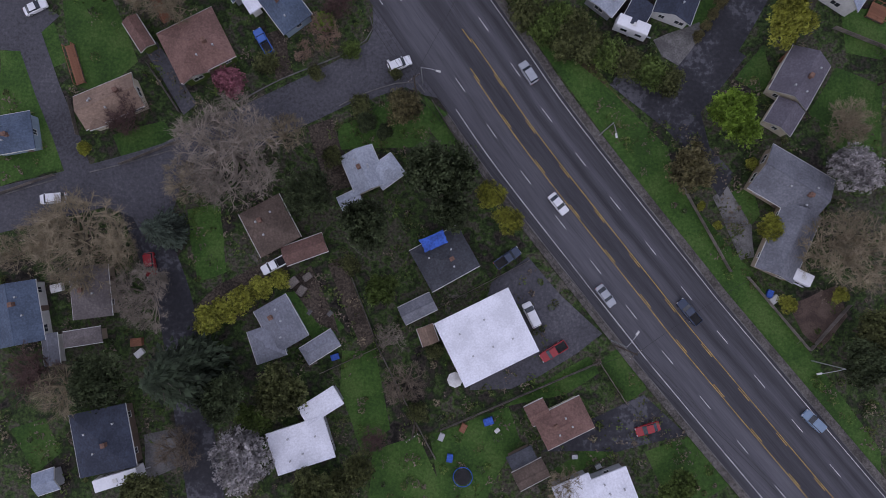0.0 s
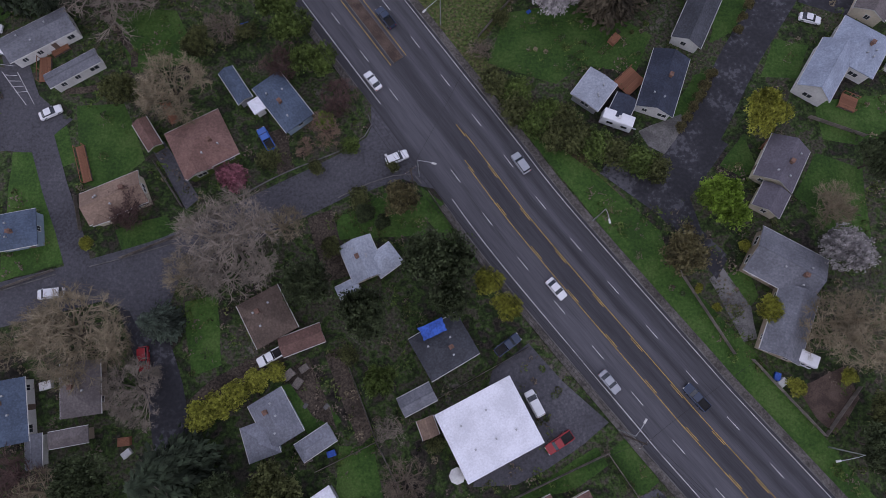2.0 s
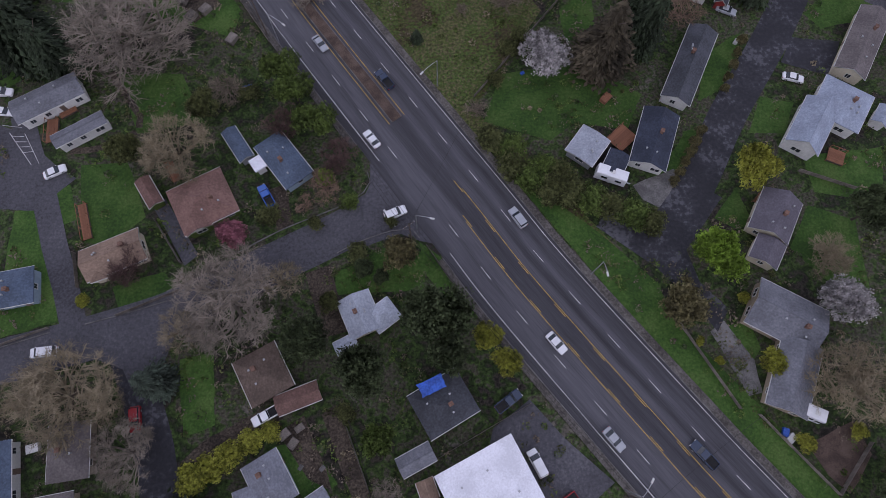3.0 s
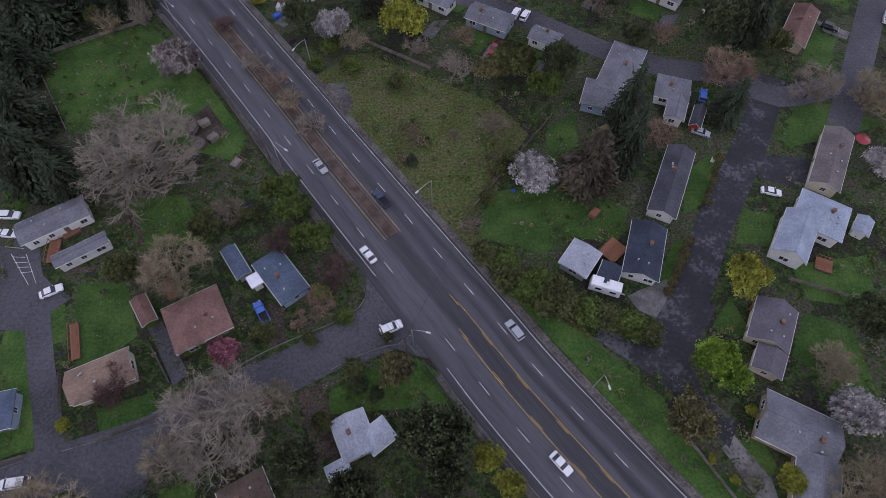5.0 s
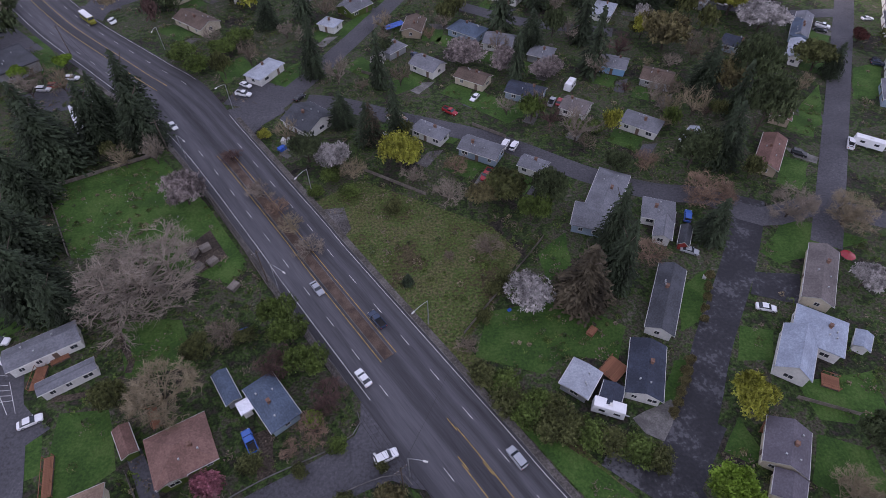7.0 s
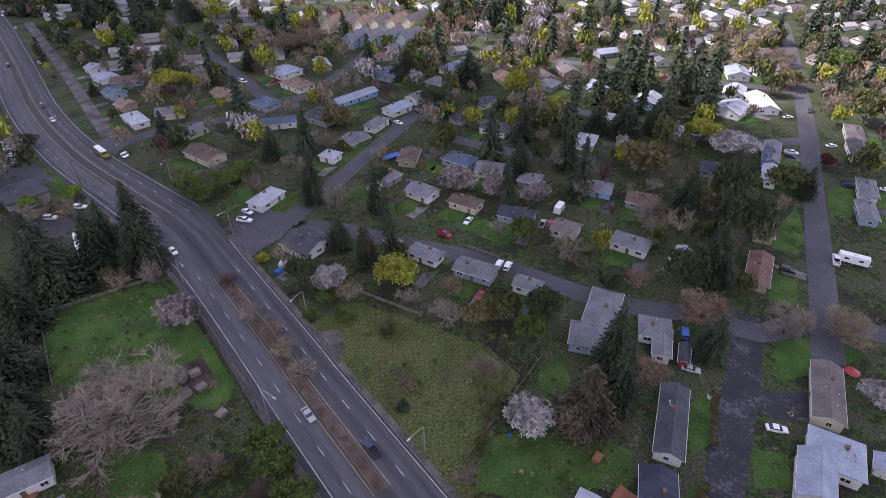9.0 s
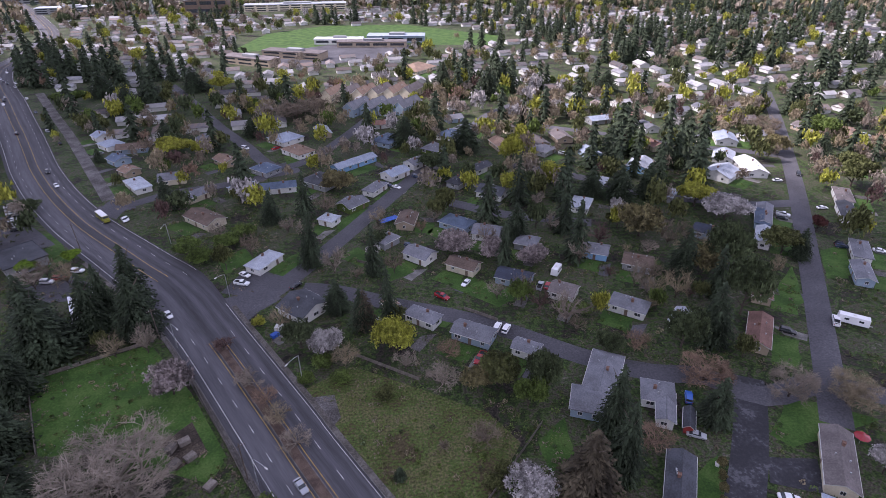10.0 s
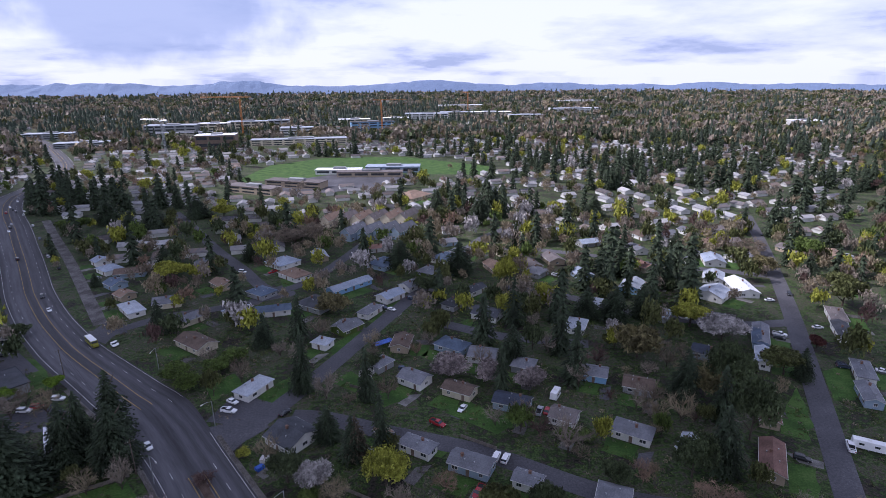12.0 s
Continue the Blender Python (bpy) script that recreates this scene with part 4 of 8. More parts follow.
def main_road():
    line = spline(MAIN, 3)
    TAKEN.extend((p[0], p[1], p[2] / 2 + 3.5) for p in line)

    def left(d):
        return lambda p: -p[2] / 2 + d

    def right(d):
        return lambda p: p[2] / 2 + d

    road = tagged(place("road", strip_mesh("road", line, (left(-1.6), right(0.55)), 0.12, ASPHALT)), "wide grey asphalt arterial road with painted lanes", "road", kind="structure")
    near = [p for p in line if p[1] < FAR_Y - 4]
    tagged(place("pavement", strip_mesh("pavement", near, (right(0.74), right(2.15)), 0.0, WALKWAY, 0.25)), "weathered concrete pavement along the road", "pavement", kind="structure")
    tagged(place("kerb", strip_mesh("kerb", near, (right(0.555), right(0.735)), 0.0, KERB, 0.27)), "concrete kerb at the road's edge", "kerb", kind="structure")
    south = [p for p in line if p[1] < INTERSECTION_Y - 9]
    north = [p for p in line if INTERSECTION_Y + 12 < p[1] < FAR_Y + 40]
    for run in (south, north):
        tagged(place("pavement", strip_mesh("pavement", run, (left(-3.05), left(-1.79)), 0.0, WALKWAY, 0.22)), "narrow concrete walk along the road", "pavement", kind="structure")
        tagged(place("kerb", strip_mesh("kerb", run, (left(-1.785), left(-1.605)), 0.0, KERB, 0.26)), "concrete kerb at the road's edge", "kerb", kind="structure")

    def solid_line(run, off, mat, name, w=0.14):
        if len(run) > 2:
            place(name, strip_mesh(name, run, (lambda p: off(p) - w / 2, lambda p: off(p) + w / 2), 0.127, mat), road)

    for run in ([p for p in line if p[1] < INTERSECTION_Y - 8], [p for p in line if INTERSECTION_Y + 8.5 < p[1]]):
        solid_line(run, left(0), WHITE_LINE, "edge_line", 0.15)
    solid_line([p for p in line if p[1] < FAR_Y - 2], right(0), WHITE_LINE, "edge_line", 0.13)
    solid_line([p for p in line if p[1] > FAR_Y + 14], right(0), WHITE_LINE, "edge_line", 0.13)
    solid_line([p for p in line if p[1] < 39], left(6.2), YELLOW_LINE, "centre_line", 0.13)
    solid_line([p for p in line if p[1] < 43], left(9.75), YELLOW_LINE, "centre_line", 0.13)
    beyond = [p for p in line if p[1] > FAR_Y + 15]
    solid_line(beyond, lambda p: -p[2] * 0.09, YELLOW_LINE, "centre_line", 0.16)
    solid_line(beyond, lambda p: p[2] * 0.09, YELLOW_LINE, "centre_line", 0.16)
    dash = mesh_of("lane_dash", [(-0.065, -1.5, 0), (0.065, -1.5, 0), (0.065, 1.5, 0), (-0.065, 1.5, 0)], [(0, 1, 2, 3)], WHITE_LINE)
    ydash = mesh_of("yellow_dash", [(-0.065, -1.5, 0), (0.065, -1.5, 0), (0.065, 1.5, 0), (-0.065, 1.5, 0)], [(0, 1, 2, 3)], YELLOW_LINE)

    def dashes(name, me, off, phase, ok):
        """Dashes 10.3 m apart along the road, one of them beside the point phase."""
        at = [0.0]
        for a, b in zip(line, line[1:]):
            at.append(at[-1] + float(np.linalg.norm((b - a)[:2])))
        first = at[min(range(len(line)), key=lambda i: np.hypot(line[i][0] - phase[0], line[i][1] - phase[1]))] % 10.3
        for i, (a, b) in enumerate(zip(line, line[1:])):
            ln = at[i + 1] - at[i]
            while first < at[i + 1]:
                p = a + (b - a) * (first - at[i]) / ln
                u = (b - a)[:2] / ln
                if ok(p[1]):
                    c = p[:2] + np.array([u[1], -u[0]]) * off(p)
                    place(name, me, road, pose(c[0], c[1], 0.126, 0, 0, math.degrees(math.atan2(u[1], u[0])) - 90))
                first += 10.3

    dashes("lane_dash", dash, left(3.2), (5.7, 36.9), lambda y: y < 480 and not 42 < y < 54 and abs(y - FAR_Y) > 9)
    dashes("lane_dash", dash, right(-3.7), (10.2, 33.2), lambda y: y < 480 and abs(y - FAR_Y) > 9)
    dashes("yellow_dash", ydash, left(6.5), (5.7, 36.9), lambda y: y < 39)
    dashes("yellow_dash", ydash, left(9.45), (10.2, 33.2), lambda y: y < 43)
    med = [p for p in line if 56.5 < p[1] < 128]
    tagged(place("median_kerb", strip_mesh("median_kerb", med, (-1.5, 1.0), 0.0, KERB, 0.26)), "concrete-edged median island in the road", "median", kind="structure")
    tagged(place("median_bed", strip_mesh("median_bed", med, (-1.32, 0.82), 0.2, BARK_MULCH, 0.09)), "brown bark-mulched median bed", "median", kind="structure")
    for d in (6.35, 10.05):
        place("median_line", strip_mesh("median_line", med, (left(d - 0.07), left(d + 0.07)), 0.127, YELLOW_LINE), road)


main_road()

street("side_street", [(0.6, 44.3), (-8.8, 40.4), (-17.1, 35.3), (-27.4, 30.2), (-39.8, 24.3), (-50.0, 19.4), (-65.4, 14.9), (-80.8, 11.1), (-101.2, 5.6)], 8.3, STREET, 0.090, "patched grey asphalt side street")
street("side_street", [(-56.6, 13.9), (-52.8, 5.1), (-49.1, -4.2), (-46.8, -14.3), (-44.5, -28.4), (-42.3, -40.6), (-40.6, -52.3)], 6.6, DARK_ASPHALT, 0.085, "narrow dark asphalt side street")
street("lane", [(-85.1, 64.1), (-81.1, 53.3), (-76.6, 43.7), (-72.7, 33.2), (-69.3, 25.3), (-66.6, 18.0)], 4.8, STREET, 0.080, "narrow asphalt lane past the lawns")
street("side_street", [(37.3, 31.7), (45.6, 34.7), (52.1, 43.7), (60.4, 57.8), (72.6, 75.5), (82.0, 90.9), (86.8, 100.4)], 7.5, DARK_ASPHALT, 0.084, "dark wet-patched asphalt lane with puddle marks")
street("side_street", [(133.0, 84.2), (116.5, 91.3), (103.3, 96.5), (86.6, 93.7), (75.6, 101.8), (62.8, 104.4), (46.6, 112.1), (22.2, 128.9), (-4.7, 140.9), (-22.9, 149.6), (-34.0, 152.1)], 6.8, STREET, 0.088, "residential asphalt street")
street("side_street", [(98.5, 83.2), (106.3, 96.2), (119.9, 119.0), (144.0, 159.8), (170.7, 205.1), (195.0, 249.0), (232.9, 319.9), (264.8, 382.6)], 7.2, STREET, 0.092, "straight residential asphalt street")
street("side_street", [(-60.8, 137.3), (-48.7, 143.7), (-37.0, 160.9), (-23.6, 185.7), (-6.7, 219.4), (15.3, 262.2), (37.0, 304.9), (59.2, 346.2), (95.6, 382.4)], 7.2, STREET, 0.090, "straight residential asphalt street")
street("side_street", [(-7.2, 377.2), (-32.9, 303.1), (-48.7, 269.0), (-64.5, 264.3), (-84.9, 296.6), (-110.7, 336.6), (-142.0, 391.4), (-173.9, 444.4)], 6.8, STREET, 0.086, "residential asphalt street")
street("side_street", [(-128.1, 219.2), (-116.1, 223.7), (-103.2, 234.2), (-80.8, 242.3), (-62.3, 252.0), (-50.0, 258.0)], 6.5, STREET, 0.086, "residential asphalt street")
street("frontage_lane", [(-127.5, 229.1), (-154.7, 270.2), (-190.2, 323.8), (-226.7, 376.4), (-261.6, 427.7)], 5.5, GRAVEL, 0.070, "pale gravel frontage lane beside the road")
street("side_street", [(166.1, 200.0), (145.1, 200.2), (126.0, 206.3), (102.9, 217.1), (76.7, 242.3), (51.9, 255.4)], 6.5, STREET, 0.086, "residential asphalt street")
street("side_street", [(197.3, 253.0), (180.5, 262.6), (148.0, 277.7), (117.4, 297.5), (82.9, 316.2)], 6.5, STREET, 0.086, "residential asphalt street")
street("side_street", [(74.0, 189.5), (41.9, 199.8), (26.8, 209.1), (17.8, 215.4)], 6.5, STREET, 0.086, "residential asphalt street")
patch("parking_lot", [(8.8, -2.1), (15.5, 2.5), (21.1, -4.2), (28.7, -11.3), (22.0, -16.4), (12.3, -21.4), (4.7, -21.4)], STREET, 0.06, "cracked asphalt and gravel parking lot", "parking lot", 0.35)
patch("driveway", [(27.0, -26.4), (36.2, -22.4), (43.7, -29.4), (31.0, -32.4), (17.8, -32.4)], DARK_ASPHALT, 0.064, "asphalt driveway running to the road", "driveway", 0.35)
patch("turning_area", [(30.6, 34.2), (33.4, 37.6), (43.2, 33.2), (49.7, 43.7), (55.9, 39.5), (47.3, 29.0), (48.8, 22.7), (53.3, 17.5), (50.6, 13.3), (47.1, 18.5), (41.0, 25.8)], DARK_ASPHALT, 0.082, "dark wet asphalt turning area", "turning area", 0.2)
patch("driveway", [(49.3, 13.3), (52.0, 15.4), (56.2, 8.2), (56.6, 2.5), (54.0, 2.0)], CONCRETE, 0.075, "cracked pale concrete driveway", "driveway", 0.35)
patch("driveway", [(38.7, 42.6), (47.5, 45.8), (49.2, 41.5), (44.6, 37.0), (40.3, 39.5)], CONCRETE, 0.076, "pale concrete parking pad", "driveway", 0.35)
patch("driveway", [(76.8, 76.2), (87.5, 74.8), (83.5, 66.3), (73.9, 69.8)], DARK_ASPHALT, 0.077, "dark asphalt driveway", "driveway", 0.35)
patch("driveway", [(-32.8, 43.7), (-29.7, 44.8), (-27.5, 36.3), (-30.6, 34.8)], SOIL, 0.066, "narrow driveway beside a house", "driveway", 0.35)
patch("driveway", [(-55.2, 41.1), (-52.6, 42.2), (-45.1, 30.6), (-47.6, 28.5)], STREET, 0.067, "asphalt driveway", "driveway", 0.35)
patch("driveway", [(-24.8, 26.4), (-20.1, 27.9), (-16.9, 15.4), (-21.1, 14.4)], SOIL, 0.066, "dirt driveway", "driveway", 0.35)
patch("driveway", [(-40.4, -2.1), (-29.2, 3.0), (-27.6, 0.5), (-39.3, -6.2), (-44.4, -6.2)], SOIL, 0.066, "worn dirt parking strip", "driveway", 0.35)
patch("driveway", [(-53.6, -29.4), (-46.6, -27.9), (-45.4, -34.4), (-53.0, -37.4)], CONCRETE, 0.066, "pale driveway", "driveway", 0.35)
patch("parking_lot", [(-96.6, 62.5), (-84.5, 57.9), (-75.1, 49.8), (-71.0, 47.2), (-77.4, 40.6), (-88.1, 41.1)], STREET, 0.068, "asphalt parking lot of an office", "parking lot", 0.35)
patch("parking_lot", [(-59.9, 151.8), (-54.7, 167.7), (-38.7, 158.4), (-47.9, 148.0)], STREET, 0.068, "asphalt corner parking lot", "parking lot", 0.35)
patch("parking_lot", [(-192.0, 208.2), (-164.4, 215.9), (-145.4, 204.5), (-130.0, 189.8), (-141.8, 174.7), (-161.4, 162.1)], STREET, 0.068, "asphalt parking lot beside the road", "parking lot", 0.35)
patch("parking_lot", [(-126.3, 159.3), (-113.6, 167.0), (-101.1, 159.0), (-106.6, 151.3), (-121.1, 149.4)], STREET, 0.069, "asphalt parking lot under the trees", "parking lot", 0.35)
patch("shoulder", [(-24.4, 102.6), (-19.5, 103.3), (-17.1, 95.5), (-19.0, 91.9)], GRAVEL, 0.1, "gravel pull-out beside the road", "shoulder", 0.35)
patch("junction", [(-18.7, 37.5), (-14.5, 40.7), (-12.9, 44.4), (-13.0, 48.7), (-10.8, 48.6), (0.4, 31.4), (-3.3, 32.2), (-6.9, 33.7), (-12.1, 32.0), (-16.7, 29.9)], STREET, 0.098, "asphalt street mouth at the junction", "junction", 0.1)
patch("junction", [(-57.8, 140.0), (-58.8, 148.2), (-54.3, 149.8), (-45.2, 153.6), (-39.6, 146.7), (-45.5, 140.5), (-47.7, 136.3), (-45.4, 128.7)], STREET, 0.099, "asphalt street mouth at the junction", "junction", 0.1)
patch("junction", [(-63.3, 12.3), (-56.5, 9.7), (-54.7, 6.6), (-48.7, 5.6), (-49.8, 9.2), (-46.9, 18.5)], STREET, 0.097, "asphalt street mouth at the junction", "junction", 0.2)
patch("junction", [(-128.3, 217.1), (-126.8, 230.2), (-117.8, 228.3), (-112.3, 219.6), (-116.7, 216.2), (-116.3, 209.5)], STREET, 0.099, "asphalt street mouth at the junction", "junction", 0.1)
kerb_line([(-13.5, 46.9), (-12.9, 44.8), (-14.2, 42.5), (-19.2, 39.5), (-29.5, 35.3), (-37.8, 30.9)])
kerb_line([(-3.3, 32.7), (-4.8, 34.7), (-8.7, 34.4), (-15.0, 32.3), (-19.1, 30.2)])
kerb_line([(-50.1, 21.9), (-58.1, 19.6), (-64.5, 18.0)])
kerb_line([(-70.6, 16.7), (-80.9, 13.7), (-87.0, 12.1)])
for a, b in (((-85.5, 56.8), (-82.9, 56.6)), ((-84.6, 55.5), (-82.0, 55.4)), ((-83.7, 54.3), (-81.3, 54.3)), ((-82.7, 53.0), (-80.5, 53.2)), ((-86.0, 57.5), (-80.3, 50.3)), ((-82.9, 57.3), (-78.8, 50.5)), ((-87.8, 59.3), (-83.8, 58.7))):
    bay = [np.array((*a, 0.0)), np.array((*b, 0.0))]
    tagged(place("bay_line", strip_mesh("bay_line", bay, (-0.06, 0.06), 0.096, WHITE_LINE)), "white painted parking bay line on asphalt", "road marking", kind="structure")
for run in ([(-67.5, 71.2), (-63.6, 65.4), (-60.1, 60.6), (-60.0, 58.0)], [(-73.1, 53.1), (-69.5, 53.2), (-64.5, 54.5), (-60.5, 57.0)]):
    path = spline([(*p, 0) for p in run], 2)
    tagged(place("footpath", strip_mesh("footpath", path, (-0.7, 0.7), 0.066, SOIL)), "narrow worn dirt footpath across the grass", "path", kind="structure")
patch("stop_line", [(-10.4, 38.7), (-10.0, 38.9), (-7.8, 35.3), (-8.2, 35.1)], WHITE_LINE, 0.127, "white painted stop line at the junction", "road marking", 0)
patch("lawn", [(-70.5, 50.1), (-61.1, 50.1), (-56.1, 38.5), (-62.8, 32.7), (-68.0, 34.2), (-69.3, 42.7)], LAWN, 0.03, "mown green lawn beside a house", "lawn", 0.35)
patch("lawn", [(-81.7, 40.6), (-77.0, 40.6), (-71.0, 27.9), (-69.7, 18.5), (-80.9, 15.4)], LAWN, 0.034, "mown green lawn beside a house", "lawn", 0.35)
patch("lawn", [(-75.1, 43.7), (-72.0, 45.9), (-69.2, 38.5), (-71.7, 37.4)], LAWN, 0.038, "mown green lawn beside a house", "lawn", 0.35)
patch("lawn", [(-46.8, 11.3), (-40.6, 12.3), (-39.4, -0.1), (-44.5, -2.1)], LAWN, 0.042, "mown green lawn beside a house", "lawn", 0.35)
patch("lawn", [(-18.3, -14.3), (-12.1, -14.3), (-9.5, -28.4), (-14.6, -32.4), (-18.7, -21.4)], LAWN, 0.046, "mown green lawn beside a house", "lawn", 0.35)
patch("lawn", [(-12.6, -32.4), (-4.5, -29.4), (0.6, -40.6), (-13.5, -40.6)], LAWN, 0.05, "mown green lawn beside a house", "lawn", 0.35)
patch("lawn", [(-2.4, -29.4), (11.8, -24.4), (13.8, -30.4), (7.7, -40.6), (-0.4, -40.6)], LAWN, 0.054, "mown green lawn beside a house", "lawn", 0.35)
patch("lawn", [(10.8, -24.4), (26.1, -15.3), (28.1, -18.4), (22.0, -22.4)], LAWN, 0.03, "mown green lawn beside a house", "lawn", 0.35)
patch("lawn", [(28.1, -16.4), (33.3, -12.8), (36.7, -21.4), (33.1, -23.9)], LAWN, 0.034, "mown green lawn beside a house", "lawn", 0.35)
patch("lawn", [(36.1, -32.4), (44.7, -29.4), (52.2, -37.4), (47.0, -40.6), (40.0, -40.6)], LAWN, 0.038, "mown green lawn beside a house", "lawn", 0.35)
patch("lawn", [(19.8, -35.4), (35.1, -27.4), (36.1, -29.4), (21.8, -37.4)], LAWN, 0.042, "mown green lawn beside a house", "lawn", 0.35)
patch("lawn", [(11.1, 50.1), (18.4, 43.7), (30.8, 33.2), (41.0, 22.7), (42.9, 15.4), (56.0, -0.1), (78.6, -32.4), (78.4, -39.4), (62.7, -21.4), (44.3, 3.5), (12.7, 48.5)], LAWN, 0.046, "mown green lawn beside a house", "lawn", 0.35)
patch("lawn", [(53.7, 35.3), (59.0, 41.6), (60.9, 34.2), (57.8, 32.7)], LAWN, 0.05, "mown green lawn beside a house", "lawn", 0.35)
patch("lawn", [(67.0, 29.0), (72.5, 37.4), (80.7, 34.2), (80.2, 18.5), (72.1, 22.7)], LAWN, 0.054, "mown green lawn beside a house", "lawn", 0.35)
patch("lawn", [(52.2, 14.4), (56.4, 15.4), (57.8, 10.2), (55.2, 7.1)], LAWN, 0.03, "mown green lawn beside a house", "lawn", 0.35)
patch("lawn", [(-19.1, 26.4), (-9.8, 31.1), (-2.5, 30.0), (-2.5, 22.7), (-19.0, 22.2)], LAWN, 0.034, "mown green lawn beside a house", "lawn", 0.35)
patch("lawn", [(-3.5, 32.1), (0.6, 29.0), (6.8, 18.5), (4.8, 16.5), (-2.5, 25.8)], LAWN, 0.038, "mown green lawn beside a house", "lawn", 0.35)
patch("lawn", [(-29.1, -4.2), (-23.0, -3.1), (-17.8, -10.3), (-22.9, -13.3)], LAWN, 0.042, "mown green lawn beside a house", "lawn", 0.35)
patch("lawn", [(-77.5, -28.4), (-71.5, -26.4), (-68.3, -32.4), (-73.2, -36.4)], LAWN, 0.046, "mown green lawn beside a house", "lawn", 0.35)
patch("lawn", [(-60.5, 24.8), (-51.2, 27.4), (-48.0, 22.7), (-58.3, 19.6)], LAWN, 0.05, "mown green lawn beside a house", "lawn", 0.35)
patch("lawn", [(10.3, 57.4), (14.4, 68.8), (31.1, 71.1), (43.4, 62.9), (39.1, 54.7), (28.7, 56.6), (23.4, 52.8)], LAWN, 0.054, "mown green lawn beside a house", "lawn", 0.35)
patch("lawn", [(28.0, 84.4), (35.9, 91.2), (35.4, 80.6), (28.7, 76.0)], LAWN, 0.03, "mown green lawn beside a house", "lawn", 0.35)
patch("lawn", [(58.6, 72.9), (66.6, 77.5), (62.7, 65.0), (54.6, 61.0)], LAWN, 0.034, "mown green lawn beside a house", "lawn", 0.35)
patch("lawn", [(81.5, 81.9), (92.5, 92.3), (100.1, 90.1), (110.0, 84.1), (91.5, 79.7), (84.2, 78.3)], LAWN, 0.038, "mown green lawn beside a house", "lawn", 0.35)
patch("lawn", [(50.9, 54.1), (54.8, 55.3), (48.4, 42.7), (44.2, 44.1)], LAWN, 0.042, "mown green lawn beside a house", "lawn", 0.35)
patch("lawn", [(73.7, 47.8), (89.9, 49.6), (87.5, 37.2), (74.2, 40.3)], LAWN, 0.046, "mown green lawn beside a house", "lawn", 0.35)
patch("lawn", [(67.9, 61.8), (74.7, 60.0), (71.0, 53.2), (63.9, 53.5)], LAWN, 0.05, "mown green lawn beside a house", "lawn", 0.35)
patch("lawn", [(-96.8, 78.7), (-91.0, 80.0), (-83.4, 71.9), (-89.2, 67.8)], LAWN, 0.054, "mown green lawn beside a house", "lawn", 0.35)
patch("lawn", [(-66.1, 71.1), (-52.5, 70.4), (-46.8, 58.8), (-60.2, 56.7)], LAWN, 0.03, "mown green lawn beside a house", "lawn", 0.35)
patch("lawn", [(-67.1, 173.8), (-58.9, 180.6), (-53.7, 173.0), (-61.2, 163.0)], LAWN, 0.034, "mown green lawn beside a house", "lawn", 0.35)
patch("lawn", [(-47.2, 167.3), (-38.8, 175.7), (-35.0, 166.6), (-42.8, 161.9)], LAWN, 0.038, "mown green lawn beside a house", "lawn", 0.35)
patch("lawn", [(-24.0, 171.2), (-17.6, 178.2), (-11.6, 170.5), (-15.2, 163.7)], LAWN, 0.042, "mown green lawn beside a house", "lawn", 0.35)
patch("lawn", [(-7.7, 163.3), (-0.2, 166.3), (2.4, 159.3), (-5.9, 153.3)], LAWN, 0.046, "mown green lawn beside a house", "lawn", 0.35)
patch("lawn", [(13.7, 149.0), (21.5, 154.9), (34.1, 141.7), (28.1, 136.3)], LAWN, 0.05, "mown green lawn beside a house", "lawn", 0.35)
patch("lawn", [(-26.8, 199.0), (-18.8, 209.7), (-13.4, 211.7), (-22.1, 190.3)], LAWN, 0.054, "mown green lawn beside a house", "lawn", 0.35)
patch("lawn", [(7.2, 129.3), (10.7, 131.7), (15.9, 134.2), (10.4, 127.8)], LAWN, 0.03, "mown green lawn beside a house", "lawn", 0.35)
patch("lawn", [(-26.4, 195.0), (-18.1, 206.7), (-13.3, 198.8), (-23.6, 185.7)], LAWN, 0.034, "mown green lawn beside a house", "lawn", 0.35)
patch("lawn", [(149.3, 160.9), (160.2, 164.1), (146.4, 142.4), (139.0, 143.0)], LAWN, 0.038, "mown green lawn beside a house", "lawn", 0.35)
patch("lawn", [(119.2, 139.7), (132.7, 151.6), (122.6, 130.7), (115.3, 128.3)], LAWN, 0.042, "mown green lawn beside a house", "lawn", 0.35)
patch("lawn", [(149.5, 161.0), (161.3, 164.0), (149.3, 144.1), (140.2, 144.7)], LAWN, 0.046, "mown green lawn beside a house", "lawn", 0.35)
patch("lawn", [(-61.2, 277.8), (-47.8, 284.9), (-42.7, 264.7), (-56.0, 262.1)], LAWN, 0.05, "mown green lawn beside a house", "lawn", 0.35)
patch("lawn", [(-140.8, 199.5), (-134.3, 199.0), (-118.0, 176.6), (-124.1, 169.6)], LAWN, 0.054, "mown green lawn beside a house", "lawn", 0.35)
patch("meadow", [(-98.5, 114.1), (-82.2, 123.1), (-72.6, 127.2), (-55.4, 107.0), (-41.1, 85.9), (-42.8, 79.3), (-64.9, 87.0), (-83.3, 90.0)], LAWN, 0.028, "open green paddock behind a wire fence", "meadow", 0.35)
patch("meadow", [(-26.7, 105.7), (-15.5, 113.4), (0.5, 104.4), (18.2, 93.9), (24.0, 84.6), (19.0, 76.4), (8.9, 61.7), (1.7, 63.5), (-14.7, 86.4)], MEADOW, 0.028, "rough grassy vacant lot with brown patches", "meadow", 0.35)
